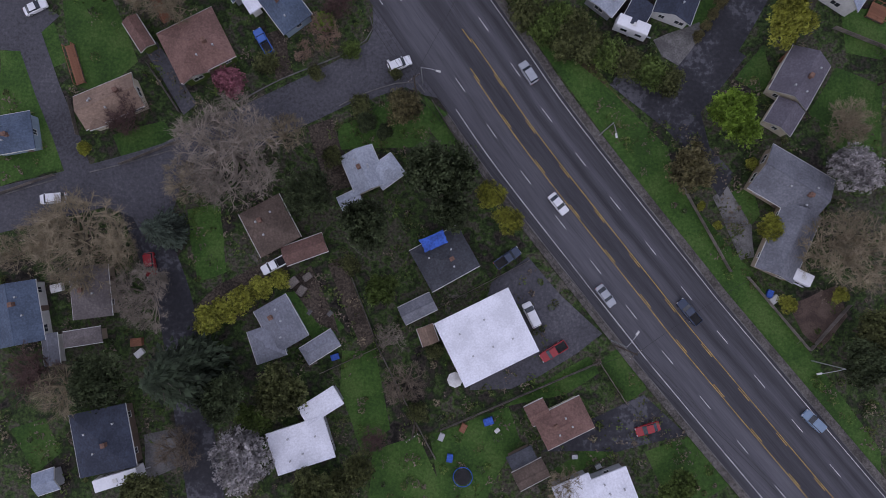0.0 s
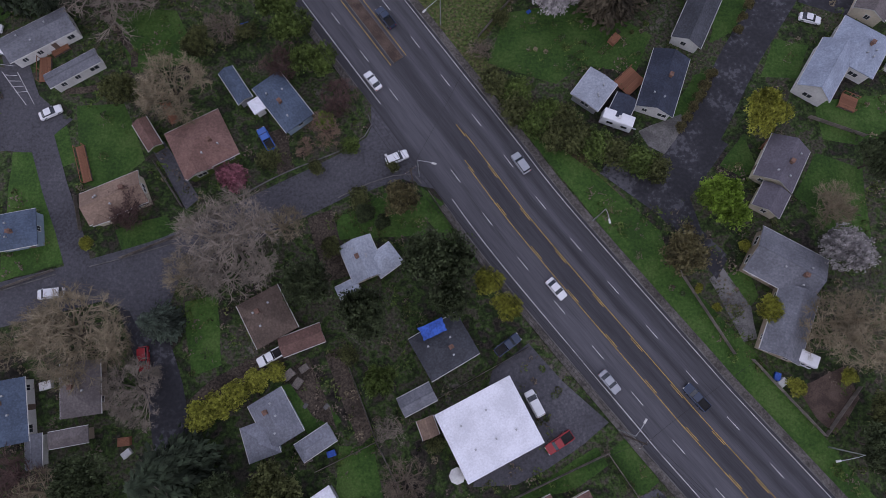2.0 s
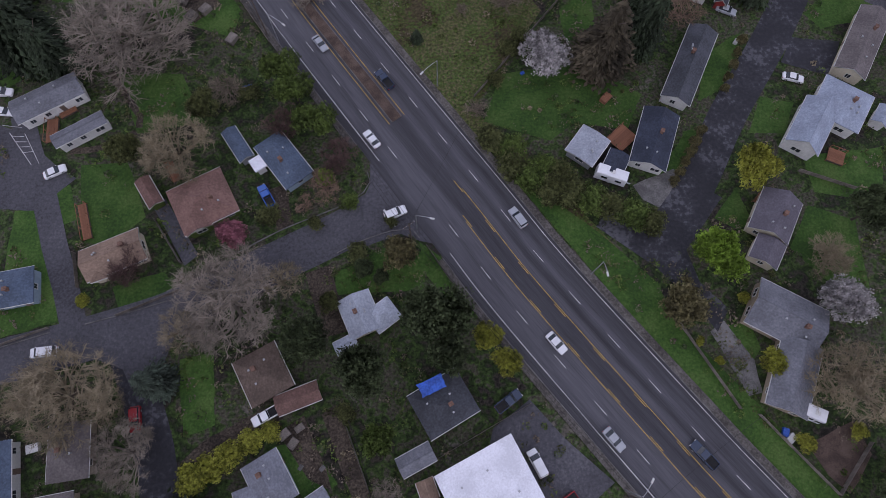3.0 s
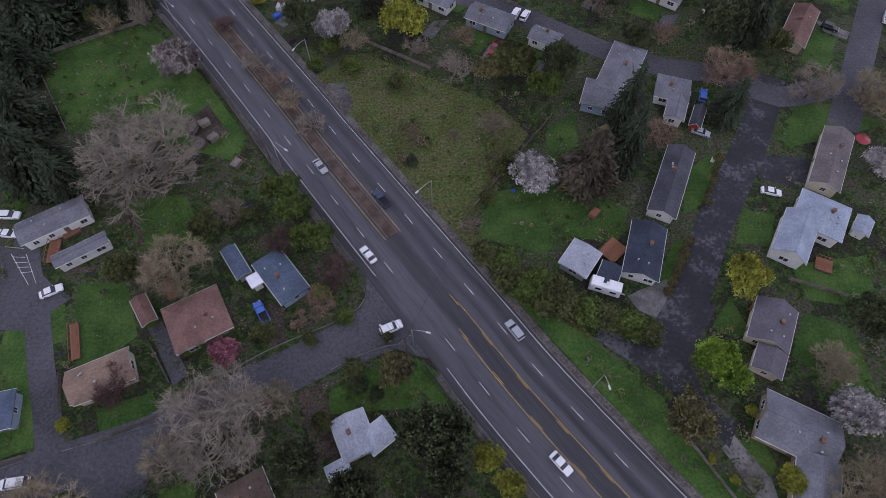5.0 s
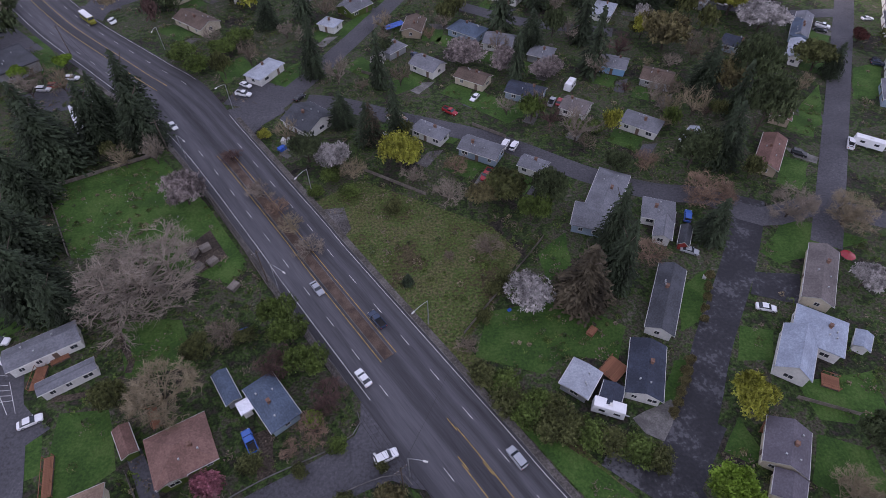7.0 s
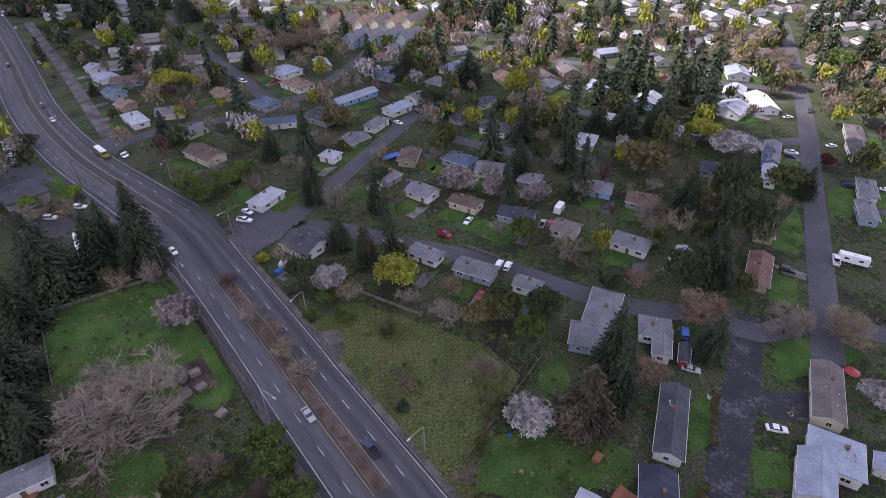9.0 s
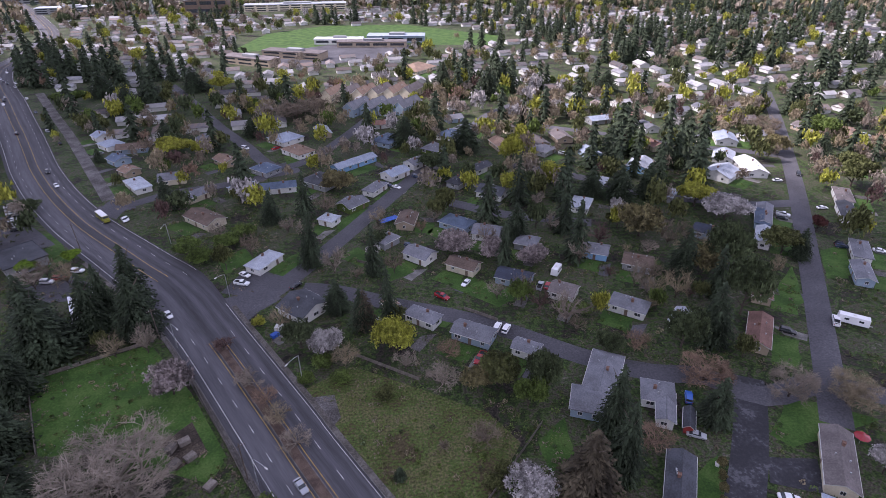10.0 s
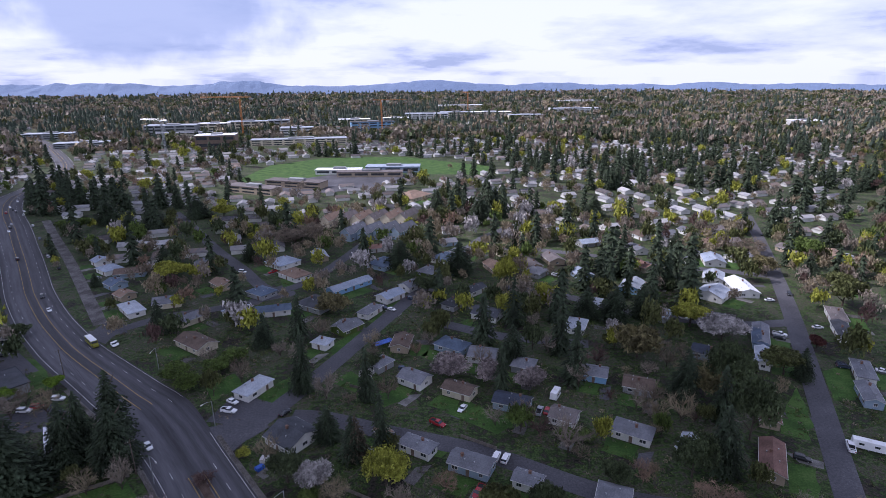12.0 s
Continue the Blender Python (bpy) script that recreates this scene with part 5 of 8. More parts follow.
patch("verge", [(-6.8, 72.9), (4.2, 64.8), (12.0, 56.0), (26.0, 40.2), (41.7, 20.3), (44.2, 11.9), (38.5, 12.2), (15.6, 45.5)], MEADOW, 0.026, "rough grass verge along the road", "verge", 0.35)
patch("flower_bed", [(62.5, -6.2), (71.3, -2.6), (73.2, -8.2), (68.0, -14.3), (65.0, -11.3)], BARK_MULCH, 0.05, "brown garden bed with bare soil", "garden bed", 0.35)
patch("flower_bed", [(-57.2, 91.0), (-52.2, 97.2), (-46.0, 87.9), (-51.1, 83.0)], SOIL, 0.05, "vegetable garden with bare soil plots", "garden bed", 0.35)
patch("flower_bed", [(-20.9, 1.0), (-18.4, 2.5), (-12.2, -12.3), (-14.7, -14.3)], SOIL, 0.05, "soil strip along a fence", "garden bed", 0.35)
patch("flower_bed", [(-28.1, -2.1), (-24.0, 1.0), (-19.8, -8.2), (-18.8, -11.3), (-22.9, -9.3)], SOIL, 0.058, "bare soil garden with stepping stones", "garden bed", 0.35)
house("large flat white-coated roof on a low apartment building", "white", "tan", [block(7.6, -11.6, 13.5, 11.4, 26, "flat", 3.4, 0.42)], chimney=False, vents=5)
house("flat white roof on an L-shaped house", "white", "grey", [block(-24.7, -30.3, 9.5, 6.6, 18, "flat", 3.0, 0.42), block(-21.3, -23.5, 6.4, 2.8, 32, "flat", 3.0, 0.42)], chimney=False, vents=4)
house("pale blue-grey roofed house with crossing gables", "light", "cream", [block(-14.1, 17.9, 6.7, 5.2, 113, "gable", 2.8, 0.42), block(-10.0, 17.7, 4.3, 3.7, 36, "hip", 2.8, 0.42), block(-16.6, 12.7, 3.2, 1.6, 26, "gable", 2.5, 0.42)])
house("dark slate-roofed house with a blue tarp on the ridge", "dark", "grey", [block(0.3, 2.2, 8.8, 7.4, 29, "hip", 2.8, 0.42)])
shed("blue-grey roofed garage in a back yard", "grey", "grey", block(-4.5, -6.7, 5.4, 2.5, 26, "gable", 2.3, 0.42))
shed("small tan-roofed garden shed by a fence", "tan", "brown", block(-2.7, -11.4, 2.5, 2.1, 110, "gable", 2.1, 0.42))
house("brown shingle-roofed house with a lawn", "redbrown", "cream", [block(21.1, -26.6, 8.3, 5.2, 26, "hip", 2.7, 0.42), block(16.6, -24.8, 2.9, 2.8, 26, "gable", 2.6, 0.42)])
shed("brown patio roof behind a house", "brown", "brown", block(15.4, -35.6, 5.0, 2.6, 27, "gable", 2.3, 0.42))
shed("dark flat porch roof behind a house", "dark", "brown", block(13.7, -32.6, 4.0, 1.6, 26, "flat", 2.4, 0.42))
house("low white-roofed house beside the road", "white", "grey", [block(29.8, -38.4, 6.3, 5.9, 111, "flat", 3.0, 0.42), block(23.0, -38.8, 6.0, 4.6, 21, "flat", 2.9, 0.42)], chimney=False)
house("brown-roofed house standing under trees", "brown", "tan", [block(-30.7, 8.0, 7.8, 7.1, 118, "hip", 2.7, 0.42), block(-32.5, 7.8, 3.4, 2.9, 28, "gable", 2.6, 0.42)])
shed("rusty brown roofed garage under trees", "redbrown", "brown", block(-24.6, 3.8, 6.9, 2.6, 20, "gable", 2.4, 0.42))
house("grey hip-roofed house with a front wing", "slate", "bluegrey", [block(-28.5, -9.3, 7.6, 5.5, 120, "hip", 2.8, 0.50), block(-31.0, -12.8, 5.2, 4.5, 109, "hip", 2.7, 0.50)])
shed("grey hip-roofed garage in a yard", "slate", "grey", block(-21.7, -13.4, 5.7, 2.5, 32, "hip", 2.5, 0.42))
house("blue-grey roofed house at the street", "blue", "white", [block(-75.0, -7.6, 10.0, 7.4, 101, "gable", 2.8, 0.42)])
shed("grey garden shed beside a house", "grey", "white", block(-69.3, -13.9, 4.9, 1.9, 98, "gable", 2.2, 0.42))
house("taupe hip-roofed house near bare trees", "taupe", "tan", [block(-62.2, -3.7, 8.4, 6.0, 97, "hip", 2.7, 0.42)])
shed("taupe hip-roofed garage in a yard", "taupe", "tan", block(-63.6, -11.7, 5.9, 1.9, 9, "hip", 2.4, 0.42))
house("house with a black low-sloped roof", "darkblue", "brown", [block(-59.3, -29.6, 10.2, 9.1, 102, "hip", 2.8, 0.22)])
shed("pale blue shed in a yard", "paleblue", "grey", block(-69.5, -36.9, 3.2, 3.0, 18, "gable", 2.2, 0.42))
house("reddish brown shingle-roofed house", "redbrown", "green", [block(-44.3, 40.5, 10.1, 9.2, 27, "hip", 2.8, 0.42), block(-45.5, 37.0, 4.8, 4.2, 117, "gable", 2.8, 0.42)])
shed("reddish brown roofed garage beside a house", "redbrown", "green", block(-54.9, 42.8, 5.7, 2.1, 123, "gable", 2.4, 0.42))
house("tan shingle-roofed house beside the lane", "tan", "cream", [block(-59.8, 30.3, 10.4, 5.6, 23, "gable", 2.7, 0.42), block(-62.1, 26.9, 2.3, 2.0, 19, "hip", 2.6, 0.42)])
house("grey-blue roofed house on a lawn", "blue", "bluegrey", [block(-77.2, 24.5, 7.0, 6.0, 10, "hip", 2.7, 0.42)])
house("blue shingle hip-roofed house among shrubs", "blue", "bluegrey", [block(-29.5, 48.8, 10.6, 5.4, -53, "hip", 2.8, 0.50)])
shed("small blue-roofed garage beside a house", "blue", "grey", block(-38.8, 52.5, 7.0, 2.2, -57, "gable", 2.4, 0.42))
shed("flat white patio cover on posts", "white", "white", block(-34.5, 48.1, 2.0, 1.6, -57, "flat", 2.3, 0.42))
house("cream house with a ribbed mauve-grey metal roof", "purple", "cream", [block(63.8, 34.5, 8.4, 6.7, 60, "gable", 3.0, 0.55), block(61.1, 27.6, 4.4, 4.5, 58, "gable", 2.6, 0.42)])
house("grey shingle-roofed L-shaped house", "grey", "tan", [block(62.0, 15.4, 11.9, 8.3, 149, "gable", 2.7, 0.42), block(61.2, 5.0, 12.0, 6.3, 65, "gable", 2.7, 0.42)])
house("workshop with a pale low-sloped roof", "light", "grey", [block(30.1, 50.2, 6.1, 5.3, 52, "gable", 2.5, 0.12)], chimney=False)
house("dark blue-black roofed house with white siding", "darkblue", "white", [block(43.4, 51.3, 12.0, 6.3, 69, "gable", 2.8, 0.42), block(35.2, 46.4, 4.2, 3.3, 61, "gable", 2.5, 0.25)])
house("long dark grey-roofed house with white siding", "dark", "white", [block(53.1, 68.2, 18.4, 5.2, 63, "gable", 2.7, 0.42)])
house("large pale blue-roofed house with a front gable", "paleblue", "white", [block(81.8, 57.7, 8.8, 9.1, 56, "hip", 3.4, 0.50), block(74.8, 53.1, 11.0, 5.9, 56, "gable", 3.4, 0.70)])
house("grey-brown roofed house with a terrace", "taupe", "cream", [block(90.2, 72.6, 17.1, 5.6, 58, "gable", 2.8, 0.42)])
shed("pale metal shed behind a house", "paleblue", "white", block(90.4, 55.4, 3.9, 2.4, 52, "gable", 2.2, 0.42))
house("long grey hip-roofed house with a wing", "grey", "bluegrey", [block(48.4, 101.4, 18.5, 7.5, 62, "hip", 2.8, 0.42), block(42.3, 93.7, 7.9, 7.7, 69, "hip", 2.8, 0.42)])
house("blue-grey hip-roofed house with a wing", "grey", "white", [block(60.0, 95.0, 7.3, 6.8, 160, "hip", 2.8, 0.42), block(59.9, 90.2, 9.6, 3.7, 66, "gable", 2.7, 0.42)])
shed("red barn-shaped garden shed with white trim", "dark", "red", block(64.0, 86.5, 6.0, 1.9, 63, "gable", 2.2, 0.80))
house("long grey-roofed white office building", "grey", "white", [block(-77.7, 63.6, 13.0, 5.0, 30, "gable", 3.0, 0.30), block(-70.2, 56.4, 9.9, 2.3, 31, "gable", 2.8, 0.25)], chimney=False)
house("single-storey white house with a grey roof", "grey", "white", [block(5.0, 167.8, 9.6, 7.0, -40, "gable", 2.7, 0.38)])
patch("lawn", [(-2.0, 168.4), (4.2, 163.1), (-0.3, 157.8), (-6.5, 163.0)], LAWN, 0.01, "small front lawn before a house", "lawn", 0.8)
patch("driveway", [(2.7, 160.5), (7.2, 160.6), (1.4, 153.7), (-1.2, 155.9)], CONCRETE, 0.024, "pale concrete driveway beside a house", "driveway", 0.3)
house("single-storey cream house with a brown roof", "brown", "cream", [block(19.5, 159.2, 10.1, 6.2, -34, "gable", 2.7, 0.38)])
patch("lawn", [(12.4, 159.5), (19.5, 154.7), (15.6, 148.9), (8.5, 153.7)], LAWN, 0.014, "small front lawn before a house", "lawn", 0.8)
patch("driveway", [(18.3, 151.9), (22.8, 152.5), (17.8, 145.0), (15.0, 146.9)], STREET, 0.028, "asphalt driveway beside a house", "driveway", 0.3)
car("sedan", "white", 19.2, 150.1, -214, 0.04)
house("single-storey blue-grey house with a blue-black roof", "darkblue", "bluegrey", [block(35.3, 150.2, 11.1, 6.7, -28, "gable", 2.7, 0.38)])
patch("lawn", [(27.6, 149.8), (36.0, 145.4), (32.7, 139.2), (24.4, 143.6)], LAWN, 0.018, "small front lawn before a house", "lawn", 0.8)
patch("driveway", [(35.2, 142.4), (39.6, 143.5), (35.4, 135.5), (32.4, 137.1)], GRAVEL, 0.032, "gravel driveway beside a house", "driveway", 0.3)
house("single-storey white house with a grey-brown roof", "taupe", "white", [block(49.3, 141.0, 7.6, 6.8, -34, "gable", 2.7, 0.38)])
patch("driveway", [(47.3, 133.9), (51.8, 134.5), (46.7, 127.0), (43.9, 128.9)], CONCRETE, 0.024, "pale concrete driveway beside a house", "driveway", 0.3)
house("single-storey white house with a grey roof", "grey", "white", [block(66.9, 131.7, 10.7, 6.6, -36, "hip", 2.7, 0.38)])
patch("lawn", [(59.4, 132.3), (66.7, 126.9), (62.6, 121.3), (55.3, 126.6)], LAWN, 0.014, "small front lawn before a house", "lawn", 0.8)
patch("driveway", [(65.5, 124.1), (70.0, 124.6), (64.7, 117.3), (62.0, 119.3)], STREET, 0.028, "asphalt driveway beside a house", "driveway", 0.3)
house("single-storey white house with a pale grey roof", "light", "white", [block(79.2, 124.2, 7.6, 3.6, 48, "gable", 2.7, 0.38)])
patch("lawn", [(77.9, 119.2), (82.3, 124.0), (87.5, 119.3), (83.1, 114.5)], LAWN, 0.018, "small front lawn before a house", "lawn", 0.8)
patch("driveway", [(84.8, 122.3), (84.9, 126.8), (91.5, 120.8), (89.2, 118.3)], GRAVEL, 0.032, "gravel driveway beside a house", "driveway", 0.3)
car("suv", "silver", 86.7, 122.9, -132, 0.04)
house("single-storey grey house with a brown roof", "brown", "grey", [block(79.3, 155.9, 9.3, 7.7, -28, "gable", 2.7, 0.38)])
patch("lawn", [(72.3, 154.6), (79.3, 150.8), (76.0, 144.7), (69.0, 148.4)], LAWN, 0.01, "small front lawn before a house", "lawn", 0.8)
patch("driveway", [(78.3, 147.9), (82.7, 149.0), (78.5, 141.0), (75.5, 142.7)], CONCRETE, 0.024, "pale concrete driveway beside a house", "driveway", 0.3)
house("single-storey sky-blue house with a grey roof", "grey", "skyblue", [block(67.5, 165.1, 8.4, 7.3, -25, "gable", 2.7, 0.38)])
patch("lawn", [(61.1, 163.4), (67.6, 160.4), (64.6, 154.0), (58.1, 157.1)], LAWN, 0.014, "small front lawn before a house", "lawn", 0.8)
patch("driveway", [(66.7, 157.4), (71.1, 158.7), (67.2, 150.6), (64.1, 152.0)], STREET, 0.028, "asphalt driveway beside a house", "driveway", 0.3)
house("single-storey white house with a grey roof", "grey", "white", [block(4.3, 131.3, 9.8, 4.8, -36, "hip", 2.7, 0.38)])
patch("driveway", [(3.3, 124.6), (7.8, 125.0), (2.5, 117.7), (-0.3, 119.7)], GRAVEL, 0.032, "gravel driveway beside a house", "driveway", 0.3)
house("single-storey blue-grey house with a grey roof", "grey", "bluegrey", [block(18.3, 122.4, 11.2, 6.2, -31, "gable", 2.7, 0.38)])
patch("lawn", [(10.6, 122.7), (18.8, 117.8), (15.1, 111.8), (7.0, 116.7)], LAWN, 0.01, "small front lawn before a house", "lawn", 0.8)
patch("driveway", [(17.8, 114.8), (22.3, 115.7), (17.6, 108.0), (14.7, 109.7)], CONCRETE, 0.024, "pale concrete driveway beside a house", "driveway", 0.3)
car("pickup", "red", 18.7, 113.1, -211, 0.04)
house("single-storey white house with a grey roof", "grey", "white", [block(31.7, 114.5, 6.9, 4.6, -32, "gable", 2.7, 0.38)])
patch("lawn", [(26.6, 114.2), (31.7, 111.1), (28.0, 105.2), (23.0, 108.3)], LAWN, 0.014, "small front lawn before a house", "lawn", 0.8)
patch("driveway", [(30.4, 108.4), (34.9, 109.2), (30.2, 101.5), (27.3, 103.3)], STREET, 0.028, "asphalt driveway beside a house", "driveway", 0.3)
house("single-storey blue-grey house with a blue-grey roof", "blue", "bluegrey", [block(20.5, 190.7, 11.8, 7.8, -39, "hip", 2.7, 0.38)])
patch("lawn", [(12.1, 191.7), (20.0, 185.4), (15.6, 179.9), (7.8, 186.2)], LAWN, 0.018, "small front lawn before a house", "lawn", 0.8)
patch("driveway", [(18.7, 182.6), (23.2, 182.8), (17.5, 175.8), (14.9, 177.9)], GRAVEL, 0.032, "gravel driveway beside a house", "driveway", 0.3)
house("single-storey white house with a grey roof", "grey", "white", [block(31.1, 182.3, 9.9, 8.3, -22, "gable", 2.7, 0.38)])
patch("lawn", [(23.8, 180.2), (31.6, 177.0), (28.9, 170.5), (21.2, 173.7)], LAWN, 0.01, "small front lawn before a house", "lawn", 0.8)
patch("driveway", [(31.0, 174.0), (35.3, 175.5), (31.9, 167.2), (28.7, 168.4)], CONCRETE, 0.024, "pale concrete driveway beside a house", "driveway", 0.3)
house("single-storey grey house with a grey roof", "grey", "grey", [block(-7.0, 179.4, 7.7, 6.0, 45, "hip", 2.7, 0.38)])
patch("driveway", [(-0.6, 176.5), (-0.4, 181.1), (6.0, 174.7), (3.6, 172.3)], STREET, 0.028, "asphalt driveway beside a house", "driveway", 0.3)
car("sedan", "navy", 1.3, 177.0, -135, 0.04)
house("single-storey tan house with a brown roof", "brown", "tan", [block(1.0, 194.9, 10.4, 6.8, 77, "gable", 2.7, 0.38)])
patch("lawn", [(3.5, 187.9), (5.4, 196.6), (12.3, 195.0), (10.3, 186.4)], LAWN, 0.018, "small front lawn before a house", "lawn", 0.8)
patch("driveway", [(8.5, 196.5), (6.3, 200.5), (15.1, 198.5), (14.4, 195.2)], GRAVEL, 0.032, "gravel driveway beside a house", "driveway", 0.3)
house("single-storey white house with a pale grey roof", "light", "white", [block(-29.7, 198.4, 6.6, 5.6, -30, "hip", 2.7, 0.38)])
patch("lawn", [(-34.8, 197.5), (-30.0, 194.7), (-33.5, 188.6), (-38.3, 191.4)], LAWN, 0.01, "small front lawn before a house", "lawn", 0.8)
patch("driveway", [(-31.2, 191.9), (-26.7, 192.8), (-31.3, 185.0), (-34.2, 186.7)], CONCRETE, 0.024, "pale concrete driveway beside a house", "driveway", 0.3)
house("single-storey green house with a grey roof", "grey", "green", [block(-23.6, 212.7, 7.4, 5.6, 61, "gable", 2.7, 0.38)])
patch("lawn", [(-22.7, 207.2), (-19.7, 212.7), (-13.5, 209.4), (-16.5, 203.8)], LAWN, 0.014, "small front lawn before a house", "lawn", 0.8)
patch("driveway", [(-16.8, 211.7), (-17.8, 216.1), (-9.9, 211.8), (-11.6, 208.8)], STREET, 0.028, "asphalt driveway beside a house", "driveway", 0.3)
house("single-storey tan house with a tan roof", "tan", "tan", [block(-5.4, 137.9, 4.3, 3.4, -57, "gable", 2.7, 0.38)])
patch("lawn", [(-8.8, 138.8), (-6.7, 135.7), (-12.6, 131.9), (-14.6, 135.0)], LAWN, 0.018, "small front lawn before a house", "lawn", 0.8)
patch("driveway", [(-9.2, 133.9), (-4.8, 132.7), (-12.3, 127.8), (-14.2, 130.6)], GRAVEL, 0.032, "gravel driveway beside a house", "driveway", 0.3)
car("sedan", "white", -9.1, 132.0, -237, 0.04)
house("single-storey white house with a dark grey roof", "dark", "white", [block(-31.6, 139.6, 10.9, 11.0, -41, "gable", 2.7, 0.38)])
patch("driveway", [(-35.1, 130.5), (-30.5, 130.6), (-36.5, 123.8), (-39.0, 126.0)], CONCRETE, 0.024, "pale concrete driveway beside a house", "driveway", 0.3)
house("single-storey white house with a pale grey roof", "light", "white", [block(-48.9, 167.4, 11.5, 6.2, 58, "hip", 2.7, 0.38)])
patch("lawn", [(-49.4, 159.6), (-44.3, 168.0), (-38.3, 164.3), (-43.4, 156.0)], LAWN, 0.014, "small front lawn before a house", "lawn", 0.8)
patch("driveway", [(-41.4, 167.0), (-42.2, 171.5), (-34.5, 166.8), (-36.3, 163.9)], STREET, 0.028, "asphalt driveway beside a house", "driveway", 0.3)
house("single-storey cream house with a brown roof", "brown", "cream", [block(-79.2, 203.5, 15.6, 8.4, -40, "gable", 2.7, 0.38)])
patch("lawn", [(-89.4, 205.9), (-79.2, 197.4), (-83.7, 192.0), (-93.9, 200.6)], LAWN, 0.018, "small front lawn before a house", "lawn", 0.8)
patch("driveway", [(-80.4, 194.4), (-75.9, 194.5), (-81.7, 187.7), (-84.3, 189.8)], GRAVEL, 0.032, "gravel driveway beside a house", "driveway", 0.3)
house("single-storey tan house with a red-brown roof", "redbrown", "tan", [block(98.6, 115.9, 15.5, 5.6, 56, "gable", 2.7, 0.38)])
patch("lawn", [(96.3, 106.3), (103.6, 117.2), (109.4, 113.2), (102.1, 102.3)], LAWN, 0.01, "small front lawn before a house", "lawn", 0.8)
patch("driveway", [(106.7, 116.3), (106.1, 120.8), (113.5, 115.7), (111.6, 112.9)], CONCRETE, 0.024, "pale concrete driveway beside a house", "driveway", 0.3)
car("suv", "black", 108.4, 117.1, -124, 0.04)
house("single-storey tan house with a red-brown roof", "redbrown", "tan", [block(111.4, 135.6, 10.8, 5.2, 59, "gable", 2.7, 0.38)])
patch("lawn", [(110.8, 128.4), (115.6, 136.3), (121.6, 132.6), (116.8, 124.7)], LAWN, 0.014, "small front lawn before a house", "lawn", 0.8)
patch("driveway", [(118.5, 135.3), (117.7, 139.7), (125.4, 135.1), (123.6, 132.2)], STREET, 0.028, "asphalt driveway beside a house", "driveway", 0.3)
house("single-storey blue-grey house with a blue-black roof", "darkblue", "bluegrey", [block(114.4, 175.3, 9.7, 7.8, -39, "gable", 2.7, 0.38)])
patch("driveway", [(112.1, 167.6), (116.6, 167.8), (111.0, 160.8), (108.3, 162.9)], GRAVEL, 0.032, "gravel driveway beside a house", "driveway", 0.3)
house("single-storey white house with a pale grey roof", "light", "white", [block(132.5, 169.5, 13.7, 4.8, 56, "gable", 2.7, 0.38)])
patch("lawn", [(130.4, 161.0), (136.9, 170.6), (142.7, 166.7), (136.2, 157.1)], LAWN, 0.01, "small front lawn before a house", "lawn", 0.8)
patch("driveway", [(139.9, 169.7), (139.3, 174.2), (146.8, 169.1), (144.9, 166.3)], CONCRETE, 0.024, "pale concrete driveway beside a house", "driveway", 0.3)
house("single-storey blue-grey house with a grey roof", "grey", "bluegrey", [block(143.3, 186.8, 19.0, 5.1, 57, "gable", 2.7, 0.38)])
patch("lawn", [(139.7, 175.5), (148.5, 189.1), (154.4, 185.3), (145.6, 171.7)], LAWN, 0.014, "small front lawn before a house", "lawn", 0.8)
patch("driveway", [(151.7, 188.5), (151.0, 192.9), (158.5, 188.1), (156.7, 185.2)], STREET, 0.028, "asphalt driveway beside a house", "driveway", 0.3)
car("pickup", "white", 153.4, 189.3, -123, 0.04)
house("single-storey white house with a pale grey roof", "light", "white", [block(-119.7, 241.3, 15.0, 6.8, -50, "hip", 2.7, 0.38)])
patch("lawn", [(-128.5, 245.7), (-120.4, 235.9), (-125.8, 231.4), (-133.9, 241.3)], LAWN, 0.018, "small front lawn before a house", "lawn", 0.8)
patch("driveway", [(-122.1, 233.3), (-117.6, 232.5), (-124.6, 226.8), (-126.7, 229.4)], GRAVEL, 0.032, "gravel driveway beside a house", "driveway", 0.3)
house("single-storey tan house with a tan roof", "tan", "tan", [block(-130.5, 259.1, 7.7, 7.1, -40, "gable", 2.7, 0.38)])
patch("lawn", [(-136.7, 258.9), (-131.7, 254.7), (-136.2, 249.3), (-141.2, 253.5)], LAWN, 0.01, "small front lawn before a house", "lawn", 0.8)
patch("driveway", [(-133.3, 252.1), (-128.7, 252.2), (-134.5, 245.3), (-137.1, 247.5)], CONCRETE, 0.024, "pale concrete driveway beside a house", "driveway", 0.3)
house("single-storey blue-grey house with a blue-grey roof", "blue", "bluegrey", [block(-142.2, 275.5, 9.4, 7.8, -42, "gable", 2.7, 0.38)])
patch("driveway", [(-145.0, 268.0), (-140.4, 267.9), (-146.4, 261.2), (-149.0, 263.5)], STREET, 0.028, "asphalt driveway beside a house", "driveway", 0.3)
house("single-storey white house with a pale blue roof", "paleblue", "white", [block(-156.3, 299.7, 11.2, 9.1, -41, "hip", 2.7, 0.38)])
patch("lawn", [(-164.7, 300.2), (-157.5, 294.0), (-162.1, 288.7), (-169.3, 294.9)], LAWN, 0.018, "small front lawn before a house", "lawn", 0.8)
patch("driveway", [(-159.0, 291.3), (-154.4, 291.3), (-160.3, 284.5), (-162.9, 286.7)], GRAVEL, 0.032, "gravel driveway beside a house", "driveway", 0.3)
car("sedan", "silver", -158.3, 289.4, -221, 0.04)
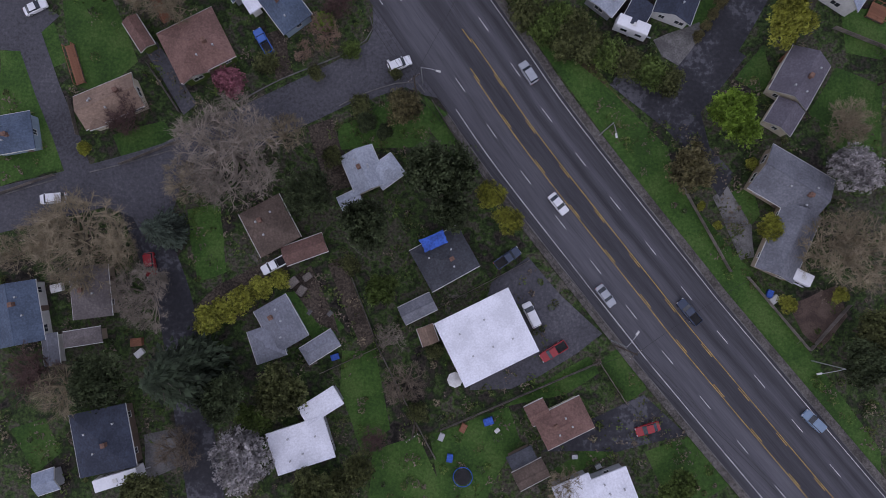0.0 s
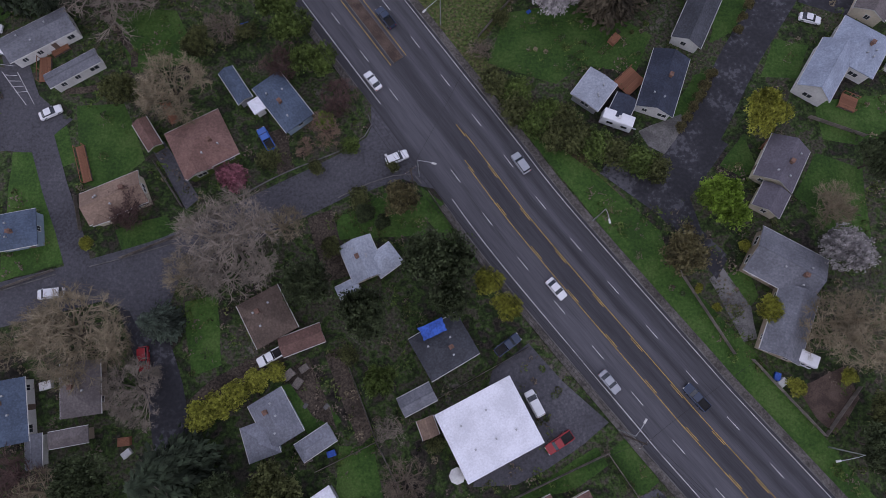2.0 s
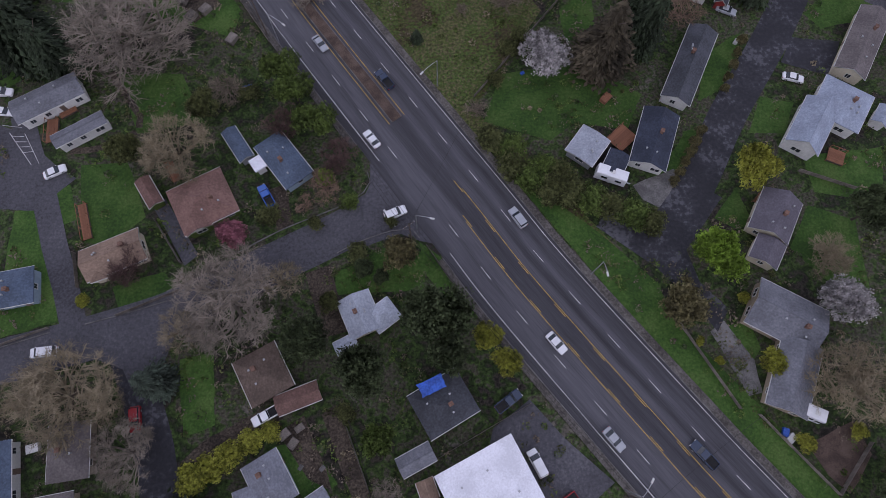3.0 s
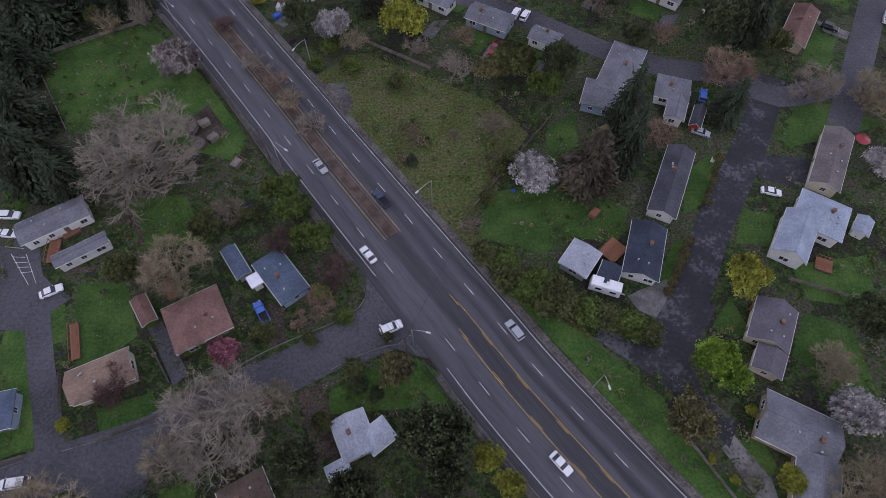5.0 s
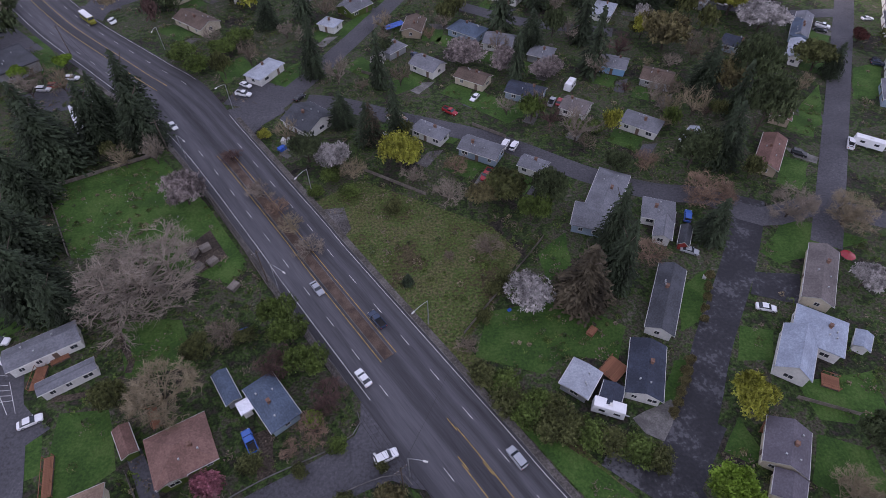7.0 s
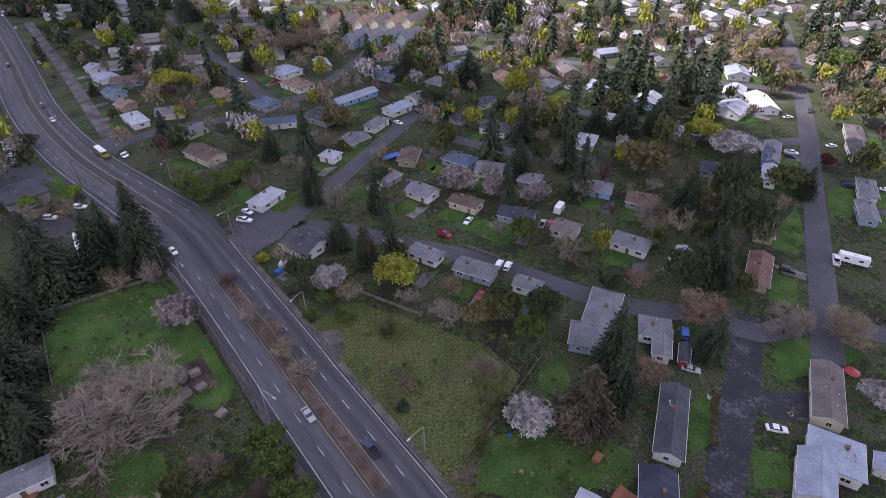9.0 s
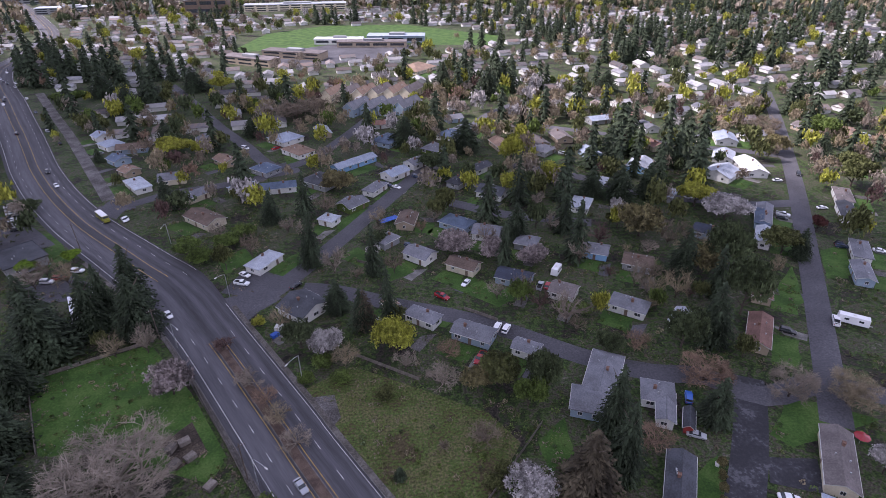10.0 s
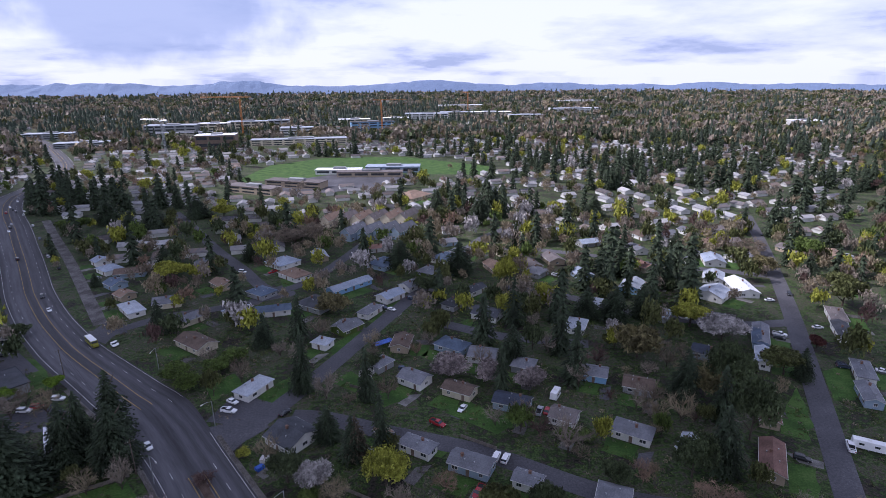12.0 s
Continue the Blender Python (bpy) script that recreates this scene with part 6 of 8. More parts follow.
house("single-storey white house with a pale blue roof", "paleblue", "white", [block(-167.9, 314.9, 8.1, 8.1, -45, "gable", 2.7, 0.38)])
patch("lawn", [(-174.7, 315.1), (-169.8, 310.2), (-174.7, 305.2), (-179.6, 310.1)], LAWN, 0.01, "small front lawn before a house", "lawn", 0.8)
patch("driveway", [(-171.6, 307.7), (-167.0, 307.5), (-173.4, 301.1), (-175.8, 303.5)], CONCRETE, 0.024, "pale concrete driveway beside a house", "driveway", 0.3)
house("single-storey tan house with a tan roof", "tan", "tan", [block(-87.9, 269.2, 11.5, 7.3, -48, "gable", 2.7, 0.38)])
patch("lawn", [(-95.7, 271.4), (-89.1, 264.2), (-94.3, 259.5), (-100.9, 266.7)], LAWN, 0.014, "small front lawn before a house", "lawn", 0.8)
patch("driveway", [(-90.9, 261.7), (-86.4, 261.2), (-93.0, 255.1), (-95.3, 257.6)], STREET, 0.028, "asphalt driveway beside a house", "driveway", 0.3)
house("single-storey cream house with a grey roof", "grey", "cream", [block(-90.3, 227.1, 11.3, 6.8, 49, "gable", 2.7, 0.38)])
patch("lawn", [(-91.7, 219.4), (-85.4, 226.6), (-80.1, 221.9), (-86.5, 214.8)], LAWN, 0.018, "small front lawn before a house", "lawn", 0.8)
patch("driveway", [(-82.7, 225.1), (-82.7, 229.6), (-75.9, 223.7), (-78.2, 221.1)], GRAVEL, 0.032, "gravel driveway beside a house", "driveway", 0.3)
house("single-storey white house with a pale blue roof", "paleblue", "white", [block(-72.3, 235.2, 11.0, 4.1, 48, "hip", 2.7, 0.38)])
patch("driveway", [(-65.8, 233.9), (-65.8, 238.4), (-59.1, 232.4), (-61.4, 229.9)], CONCRETE, 0.024, "pale concrete driveway beside a house", "driveway", 0.3)
car("sedan", "red", -63.9, 234.5, -132, 0.04)
house("single-storey sky-blue house with a pale blue roof", "paleblue", "skyblue", [block(-23.7, 260.6, 23.6, 6.5, 42, "gable", 2.7, 0.38)])
patch("lawn", [(-31.5, 248.3), (-16.7, 261.7), (-12.0, 256.6), (-26.8, 243.1)], LAWN, 0.014, "small front lawn before a house", "lawn", 0.8)
patch("driveway", [(-13.5, 260.6), (-13.0, 265.1), (-7.0, 258.4), (-9.5, 256.1)], STREET, 0.028, "asphalt driveway beside a house", "driveway", 0.3)
house("single-storey green house with a grey roof", "grey", "green", [block(-21.1, 211.8, 10.4, 7.4, 45, "gable", 2.7, 0.38)])
patch("lawn", [(-22.4, 204.3), (-16.2, 210.6), (-11.2, 205.7), (-17.4, 199.4)], LAWN, 0.018, "small front lawn before a house", "lawn", 0.8)
patch("driveway", [(-13.6, 209.0), (-13.4, 213.5), (-7.0, 207.2), (-9.3, 204.7)], GRAVEL, 0.032, "gravel driveway beside a house", "driveway", 0.3)
house("single-storey white house with a grey roof", "grey", "white", [block(-12.4, 227.8, 11.4, 5.6, 58, "hip", 2.7, 0.38)])
patch("lawn", [(-13.2, 220.2), (-8.0, 228.4), (-2.1, 224.6), (-7.3, 216.4)], LAWN, 0.01, "small front lawn before a house", "lawn", 0.8)
patch("driveway", [(-5.1, 227.4), (-5.8, 231.9), (1.8, 227.0), (-0.0, 224.2)], CONCRETE, 0.024, "pale concrete driveway beside a house", "driveway", 0.3)
house("single-storey white house with a pale blue roof", "paleblue", "white", [block(-3.4, 244.7, 11.9, 7.6, 45, "gable", 2.7, 0.38)])
patch("lawn", [(-5.4, 236.5), (1.8, 243.7), (6.7, 238.8), (-0.4, 231.6)], LAWN, 0.014, "small front lawn before a house", "lawn", 0.8)
patch("driveway", [(4.4, 242.1), (4.7, 246.6), (11.1, 240.3), (8.7, 237.9)], STREET, 0.028, "asphalt driveway beside a house", "driveway", 0.3)
car("suv", "navy", 6.3, 242.6, -135, 0.04)
house("single-storey white house with a grey roof", "grey", "white", [block(6.6, 257.5, 9.6, 7.3, 46, "gable", 2.7, 0.38)])
patch("driveway", [(13.9, 254.6), (14.1, 259.1), (20.5, 252.8), (18.1, 250.4)], GRAVEL, 0.032, "gravel driveway beside a house", "driveway", 0.3)
house("single-storey white house with a dark grey roof", "dark", "white", [block(37.1, 248.0, 11.4, 6.2, 41, "gable", 2.7, 0.38)])
patch("lawn", [(34.4, 240.7), (41.7, 247.0), (46.3, 241.7), (39.0, 235.4)], LAWN, 0.01, "small front lawn before a house", "lawn", 0.8)
patch("driveway", [(44.1, 245.2), (44.7, 249.7), (50.7, 242.9), (48.1, 240.7)], CONCRETE, 0.024, "pale concrete driveway beside a house", "driveway", 0.3)
house("single-storey white house with a dark grey roof", "dark", "white", [block(39.1, 219.3, 11.5, 9.5, -33, "gable", 2.7, 0.38)])
patch("lawn", [(30.3, 218.5), (38.6, 213.2), (34.8, 207.3), (26.6, 212.6)], LAWN, 0.014, "small front lawn before a house", "lawn", 0.8)
patch("driveway", [(37.5, 210.3), (42.0, 211.0), (37.1, 203.4), (34.3, 205.3)], STREET, 0.028, "asphalt driveway beside a house", "driveway", 0.3)
house("single-storey grey house with a grey roof", "grey", "grey", [block(73.8, 270.5, 10.7, 9.3, 44, "hip", 2.7, 0.38)])
patch("lawn", [(72.8, 262.3), (79.4, 268.7), (84.3, 263.6), (77.7, 257.3)], LAWN, 0.018, "small front lawn before a house", "lawn", 0.8)
patch("driveway", [(81.9, 267.0), (82.3, 271.5), (88.5, 265.0), (86.1, 262.7)], GRAVEL, 0.032, "gravel driveway beside a house", "driveway", 0.3)
car("pickup", "white", 83.8, 267.4, -136, 0.04)
house("single-storey white house with a pale grey roof", "light", "white", [block(149.4, 231.0, 13.3, 12.5, 40, "gable", 2.7, 0.38)])
patch("lawn", [(147.7, 220.7), (156.3, 228.0), (160.9, 222.7), (152.3, 215.3)], LAWN, 0.01, "small front lawn before a house", "lawn", 0.8)
patch("driveway", [(158.9, 226.3), (159.6, 230.8), (165.4, 223.9), (162.8, 221.7)], CONCRETE, 0.024, "pale concrete driveway beside a house", "driveway", 0.3)
house("single-storey white house with a white roof", "white", "white", [block(167.1, 237.0, 19.0, 9.9, 78, "gable", 2.7, 0.38)])
patch("driveway", [(176.7, 241.1), (174.5, 245.0), (183.3, 243.1), (182.6, 239.8)], STREET, 0.028, "asphalt driveway beside a house", "driveway", 0.3)
house("single-storey white house with a pale grey roof", "light", "white", [block(162.1, 252.5, 12.7, 9.3, 58, "gable", 2.7, 0.38)])
patch("lawn", [(162.5, 243.2), (168.2, 252.4), (174.2, 248.7), (168.5, 239.5)], LAWN, 0.018, "small front lawn before a house", "lawn", 0.8)
patch("driveway", [(171.2, 251.5), (170.5, 256.0), (178.1, 251.2), (176.3, 248.3)], GRAVEL, 0.032, "gravel driveway beside a house", "driveway", 0.3)
house("single-storey white house with a pale blue roof", "paleblue", "white", [block(177.1, 278.7, 14.2, 10.5, 71, "gable", 2.7, 0.38)])
patch("lawn", [(179.8, 268.8), (183.7, 280.2), (190.3, 278.0), (186.5, 266.5)], LAWN, 0.01, "small front lawn before a house", "lawn", 0.8)
patch("driveway", [(186.8, 280.1), (185.1, 284.3), (193.6, 281.4), (192.5, 278.2)], CONCRETE, 0.024, "pale concrete driveway beside a house", "driveway", 0.3)
car("sedan", "black", 188.3, 281.4, -109, 0.04)
house("single-storey white house with a grey roof", "grey", "white", [block(168.0, 285.4, 20.6, 3.8, 49, "gable", 2.7, 0.38)])
patch("lawn", [(161.7, 274.5), (173.3, 287.7), (178.6, 283.0), (167.0, 269.9)], LAWN, 0.014, "small front lawn before a house", "lawn", 0.8)
patch("driveway", [(176.5, 286.7), (176.5, 291.2), (183.2, 285.3), (181.0, 282.7)], STREET, 0.028, "asphalt driveway beside a house", "driveway", 0.3)
house("single-storey white house with a grey-brown roof", "taupe", "white", [block(187.5, 201.3, 15.3, 5.9, 61, "hip", 2.7, 0.38)])
patch("lawn", [(186.2, 191.5), (192.5, 202.9), (198.6, 199.6), (192.4, 188.1)], LAWN, 0.018, "small front lawn before a house", "lawn", 0.8)
patch("driveway", [(195.6, 202.3), (194.6, 206.8), (202.5, 202.5), (200.8, 199.5)], GRAVEL, 0.032, "gravel driveway beside a house", "driveway", 0.3)
house("single-storey white house with a dark grey roof", "dark", "white", [block(178.1, 186.6, 15.3, 5.3, 62, "gable", 2.7, 0.38)])
patch("driveway", [(185.9, 187.9), (184.8, 192.3), (192.8, 188.1), (191.2, 185.1)], CONCRETE, 0.024, "pale concrete driveway beside a house", "driveway", 0.3)
house("single-storey white house with a grey roof", "grey", "white", [block(160.7, 156.7, 13.8, 5.2, 59, "hip", 2.7, 0.38)])
patch("lawn", [(159.2, 147.9), (165.2, 158.1), (171.2, 154.5), (165.2, 144.4)], LAWN, 0.014, "small front lawn before a house", "lawn", 0.8)
patch("driveway", [(168.2, 157.3), (167.3, 161.7), (175.1, 157.2), (173.4, 154.2)], STREET, 0.028, "asphalt driveway beside a house", "driveway", 0.3)
car("sedan", "white", 169.9, 158.2, -121, 0.04)
house("single-storey blue-grey house with a grey roof", "grey", "bluegrey", [block(150.5, 142.7, 12.1, 5.0, 62, "gable", 2.7, 0.38)])
patch("lawn", [(149.8, 134.8), (154.6, 143.9), (160.8, 140.6), (155.9, 131.5)], LAWN, 0.018, "small front lawn before a house", "lawn", 0.8)
patch("driveway", [(157.6, 143.2), (156.5, 147.6), (164.5, 143.3), (162.9, 140.3)], GRAVEL, 0.032, "gravel driveway beside a house", "driveway", 0.3)
house("single-storey sky-blue house with a pale grey roof", "light", "skyblue", [block(115.5, 244.0, 13.4, 10.4, 55, "gable", 2.7, 0.38)])
patch("lawn", [(115.6, 234.1), (122.2, 243.4), (127.9, 239.4), (121.3, 230.1)], LAWN, 0.01, "small front lawn before a house", "lawn", 0.8)
patch("driveway", [(125.1, 242.4), (124.6, 246.9), (132.0, 241.7), (130.0, 238.9)], CONCRETE, 0.024, "pale concrete driveway beside a house", "driveway", 0.3)
house("single-storey tan house with a grey roof", "grey", "tan", [block(216.9, 234.7, 15.3, 5.9, 46, "hip", 2.7, 0.38)])
patch("lawn", [(213.2, 225.6), (222.1, 235.0), (227.2, 230.2), (218.2, 220.8)], LAWN, 0.014, "small front lawn before a house", "lawn", 0.8)
patch("driveway", [(225.0, 233.6), (225.1, 238.2), (231.7, 232.0), (229.3, 229.5)], STREET, 0.028, "asphalt driveway beside a house", "driveway", 0.3)
house("single-storey tan house with a tan roof", "tan", "tan", [block(249.7, 279.6, 20.3, 8.1, 54, "hip", 2.7, 0.38)])
patch("driveway", [(259.6, 280.3), (259.2, 284.8), (266.5, 279.5), (264.5, 276.7)], GRAVEL, 0.032, "gravel driveway beside a house", "driveway", 0.3)
car("suv", "silver", 261.4, 281.1, -126, 0.04)
house("single-storey cream house with a tan roof", "tan", "cream", [block(15.5, 476.7, 28.2, 21.8, 52, "hip", 2.7, 0.38)])
patch("lawn", [(14.0, 456.3), (28.9, 475.1), (34.4, 470.7), (19.5, 451.9)], LAWN, 0.01, "small front lawn before a house", "lawn", 0.8)
patch("driveway", [(32.4, 474.7), (32.2, 479.2), (39.2, 473.6), (37.1, 471.0)], CONCRETE, 0.024, "pale concrete driveway beside a house", "driveway", 0.3)
house("single-storey blue-grey house with a blue-grey roof", "blue", "bluegrey", [block(-6.9, 293.7, 14.9, 12.5, 52, "hip", 2.7, 0.38)])
patch("lawn", [(-6.9, 282.5), (0.8, 292.5), (6.3, 288.2), (-1.4, 278.2)], LAWN, 0.014, "small front lawn before a house", "lawn", 0.8)
patch("driveway", [(3.7, 291.4), (3.4, 295.9), (10.6, 290.4), (8.5, 287.7)], STREET, 0.028, "asphalt driveway beside a house", "driveway", 0.3)
house("single-storey grey house with a blue-grey roof", "blue", "grey", [block(-65.4, 255.5, 11.4, 9.3, -40, "hip", 2.7, 0.38)])
patch("lawn", [(-74.0, 255.9), (-66.6, 249.6), (-71.0, 244.3), (-78.5, 250.5)], LAWN, 0.018, "small front lawn before a house", "lawn", 0.8)
patch("driveway", [(-67.9, 246.9), (-63.4, 247.0), (-69.2, 240.1), (-71.8, 242.3)], GRAVEL, 0.032, "gravel driveway beside a house", "driveway", 0.3)
house("single-storey white house with a pale blue roof", "paleblue", "white", [block(-63.6, 301.5, 14.0, 13.7, -43, "hip", 2.7, 0.38)])
patch("lawn", [(-74.8, 301.8), (-66.2, 293.6), (-71.1, 288.6), (-79.7, 296.7)], LAWN, 0.01, "small front lawn before a house", "lawn", 0.8)
patch("driveway", [(-67.7, 290.9), (-63.1, 290.7), (-69.3, 284.2), (-71.8, 286.5)], CONCRETE, 0.024, "pale concrete driveway beside a house", "driveway", 0.3)
car("pickup", "red", -67.1, 289.0, -223, 0.04)
house("single-storey white house with a tan roof", "tan", "white", [block(-53.7, 280.2, 15.3, 10.2, -46, "hip", 2.7, 0.38)])
patch("driveway", [(-56.7, 270.7), (-52.1, 270.3), (-58.7, 264.1), (-61.0, 266.6)], STREET, 0.028, "asphalt driveway beside a house", "driveway", 0.3)
house("single-storey grey house with a dark grey roof", "dark", "grey", [block(-36.9, 238.6, 14.6, 12.2, -37, "hip", 2.7, 0.38)])
patch("lawn", [(-47.9, 238.6), (-38.1, 231.1), (-42.3, 225.5), (-52.2, 233.0)], LAWN, 0.018, "small front lawn before a house", "lawn", 0.8)
patch("driveway", [(-39.1, 228.2), (-34.6, 228.5), (-40.0, 221.3), (-42.8, 223.4)], GRAVEL, 0.032, "gravel driveway beside a house", "driveway", 0.3)
house("single-storey white house with a blue-grey roof", "blue", "white", [block(28.0, 299.2, 14.2, 11.1, 46, "hip", 2.7, 0.38)])
patch("lawn", [(26.4, 288.8), (34.8, 297.4), (39.9, 292.5), (31.5, 283.9)], LAWN, 0.01, "small front lawn before a house", "lawn", 0.8)
patch("driveway", [(37.6, 295.9), (37.8, 300.5), (44.3, 294.2), (41.9, 291.8)], CONCRETE, 0.024, "pale concrete driveway beside a house", "driveway", 0.3)
house("single-storey green house with a grey roof", "grey", "green", [block(17.6, 277.4, 11.4, 9.7, 52, "hip", 2.7, 0.38)])
patch("lawn", [(17.6, 268.6), (23.7, 276.2), (29.2, 271.9), (23.1, 264.3)], LAWN, 0.014, "small front lawn before a house", "lawn", 0.8)
patch("driveway", [(26.5, 274.9), (26.2, 279.4), (33.3, 273.8), (31.2, 271.2)], STREET, 0.028, "asphalt driveway beside a house", "driveway", 0.3)
car("sedan", "navy", 28.3, 275.6, -128, 0.04)
house("single-storey grey house with a grey roof", "grey", "grey", [block(44.4, 173.2, 7.5, 7.2, -28, "hip", 2.7, 0.38)])
patch("lawn", [(38.4, 171.6), (44.1, 168.6), (40.8, 162.4), (35.2, 165.4)], LAWN, 0.018, "small front lawn before a house", "lawn", 0.8)
patch("driveway", [(43.0, 165.7), (47.4, 166.8), (43.2, 158.9), (40.2, 160.4)], GRAVEL, 0.032, "gravel driveway beside a house", "driveway", 0.3)
house("single-storey grey house with a dark grey roof", "dark", "grey", [block(25.1, 231.7, 8.8, 6.8, 50, "hip", 2.7, 0.38)])
patch("driveway", [(32.2, 229.3), (32.1, 233.8), (39.0, 228.0), (36.8, 225.4)], CONCRETE, 0.024, "pale concrete driveway beside a house", "driveway", 0.3)
house("single-storey white house with a grey roof", "grey", "white", [block(37.9, 309.9, 15.1, 10.3, 52, "hip", 2.7, 0.38)])
patch("lawn", [(36.9, 299.3), (44.8, 309.4), (50.3, 305.1), (42.5, 295.0)], LAWN, 0.014, "small front lawn before a house", "lawn", 0.8)
patch("driveway", [(47.7, 308.3), (47.4, 312.9), (54.6, 307.3), (52.5, 304.7)], STREET, 0.028, "asphalt driveway beside a house", "driveway", 0.3)
house("single-storey grey house with a pale grey roof", "light", "grey", [block(114.3, 209.8, 10.0, 5.0, 50, "hip", 2.7, 0.38)])
patch("lawn", [(112.8, 203.2), (118.3, 209.7), (123.6, 205.1), (118.1, 198.7)], LAWN, 0.018, "small front lawn before a house", "lawn", 0.8)
patch("driveway", [(120.9, 208.2), (120.9, 212.7), (127.7, 206.9), (125.5, 204.3)], GRAVEL, 0.032, "gravel driveway beside a house", "driveway", 0.3)
car("sedan", "white", 122.8, 208.8, -130, 0.04)
house("single-storey grey house with a dark grey roof", "dark", "grey", [block(133.3, 203.4, 11.2, 5.6, 55, "hip", 2.7, 0.38)])
patch("lawn", [(132.3, 195.9), (137.7, 203.7), (143.5, 199.7), (138.0, 191.9)], LAWN, 0.01, "small front lawn before a house", "lawn", 0.8)
patch("driveway", [(140.6, 202.5), (140.1, 207.0), (147.4, 201.9), (145.5, 199.1)], CONCRETE, 0.024, "pale concrete driveway beside a house", "driveway", 0.3)
house("single-storey grey house with a pale grey roof", "light", "grey", [block(87.8, 225.0, 11.7, 6.7, 56, "hip", 2.7, 0.38)])
patch("lawn", [(87.1, 217.0), (92.7, 225.2), (98.5, 221.3), (92.9, 213.1)], LAWN, 0.014, "small front lawn before a house", "lawn", 0.8)
patch("driveway", [(95.6, 224.1), (95.0, 228.6), (102.5, 223.6), (100.5, 220.8)], STREET, 0.028, "asphalt driveway beside a house", "driveway", 0.3)
house("single-storey white house with a pale grey roof", "light", "white", [block(73.7, 203.3, 10.9, 7.1, 62, "hip", 2.7, 0.38)])
patch("driveway", [(81.6, 202.9), (80.6, 207.3), (88.5, 203.1), (86.9, 200.1)], GRAVEL, 0.032, "gravel driveway beside a house", "driveway", 0.3)
house("single-storey blue-grey house with a blue-grey roof", "blue", "bluegrey", [block(141.4, 184.3, 15.0, 5.3, 58, "hip", 2.7, 0.38)])
patch("lawn", [(139.4, 174.9), (146.1, 185.7), (152.0, 182.0), (145.3, 171.2)], LAWN, 0.01, "small front lawn before a house", "lawn", 0.8)
patch("driveway", [(149.1, 185.0), (148.4, 189.4), (156.0, 184.7), (154.2, 181.8)], CONCRETE, 0.024, "pale concrete driveway beside a house", "driveway", 0.3)
car("suv", "black", 150.9, 185.9, -122, 0.04)
house("white-roofed hall among dark conifers", "white", "grey", [block(-96.1, 143.6, 15.4, 8.8, 120, "flat", 3.2, 0.42)], chimney=False)
house("dark-roofed shop building by the road", "dark", "grey", [block(-134.3, 176.5, 15.7, 12.6, 135, "flat", 3.5, 0.42)], chimney=False)
house("two-storey tan townhouse with a steep gable", "tan", "cream", [block(-45.2, 390.5, 20.2, 8.0, 62, "gable", 5.4, 0.80)])
house("two-storey tan townhouse with a steep gable", "taupe", "cream", [block(-34.5, 391.0, 20.5, 8.0, 62, "gable", 5.4, 0.80)])
house("two-storey tan townhouse with a steep gable", "tan", "cream", [block(-23.7, 391.5, 20.8, 7.9, 62, "gable", 5.4, 0.80)])
house("two-storey tan townhouse with a steep gable", "taupe", "cream", [block(-12.9, 392.0, 21.2, 7.9, 61, "gable", 5.4, 0.80)])
house("two-storey tan townhouse with a steep gable", "tan", "cream", [block(-2.0, 392.5, 21.5, 7.8, 61, "gable", 5.4, 0.80)])
house("two-storey tan townhouse with a steep gable", "taupe", "cream", [block(9.0, 393.1, 21.9, 7.8, 61, "gable", 5.4, 0.80)])
house("two-storey grey townhouse with a steep gable", "grey", "bluegrey", [block(-26.9, 354.4, 20.0, 8.2, 57, "gable", 5.4, 0.80)])
house("two-storey grey townhouse with a steep gable", "grey", "bluegrey", [block(-16.2, 354.7, 20.4, 8.1, 56, "gable", 5.4, 0.80)])
house("two-storey grey townhouse with a steep gable", "grey", "bluegrey", [block(-5.6, 355.0, 20.7, 8.0, 56, "gable", 5.4, 0.80)])
house("two-storey grey townhouse with a steep gable", "grey", "bluegrey", [block(5.2, 355.2, 21.1, 7.9, 55, "gable", 5.4, 0.80)])
tree("bare_grey", -36.9, 20.6, 9.8, 11.0)
tree("thin_straw", -44.8, 15.7, 4.4, 8.0)
tree("bare_straw", -63.6, 5.3, 9.2, 10.0)
tree("bare_grey", -52.3, -4.0, 5.9, 8.0)
tree("thin_straw", -28.6, 24.2, 4.5, 8.0)
tree("gold", -7.2, 29.0, 3.6, 6.0)
tree("thin_straw", -66.5, -20.5, 5.1, 8.0)
tree("thin_brown", -45.9, -31.0, 4.4, 8.0)
tree("bare_straw", 70.6, 3.8, 8.2, 11.0)
tree("thin_straw", 72.2, 25.6, 4.0, 5.0)
tree("blossom", -33.8, -32.0, 5.6, 8.0)
tree("blossom", 71.5, 17.9, 4.7, 8.0)
tree("pink", -38.3, 33.3, 3.2, 5.0)
tree("dark", -0.6, 16.7, 6.9, 13.0)
tree("dark", -13.1, 7.4, 5.2, 12.0)
tree("dark", 1.6, 9.7, 3.9, 9.0)
tree("conifer", -44.3, -17.2, 8.8, 18.0)
tree("dark", -36.9, -21.2, 4.8, 10.0)
tree("blueconifer", -48.9, 6.9, 4.6, 11.0)
tree("dark", -23.4, 13.7, 4.9, 9.0)
tree("dark", -58.1, -18.3, 5.3, 10.0)
tree("thin_plum", -71.5, -17.6, 4.9, 8.0)
tree("yellow", 8.4, 13.5, 2.8, 5.0)
tree("yellow", 11.2, 8.7, 3.0, 5.0)
tree("bright", 50.9, 26.2, 5.5, 8.0)
tree("yellow", 61.5, 43.3, 5.0, 8.0)
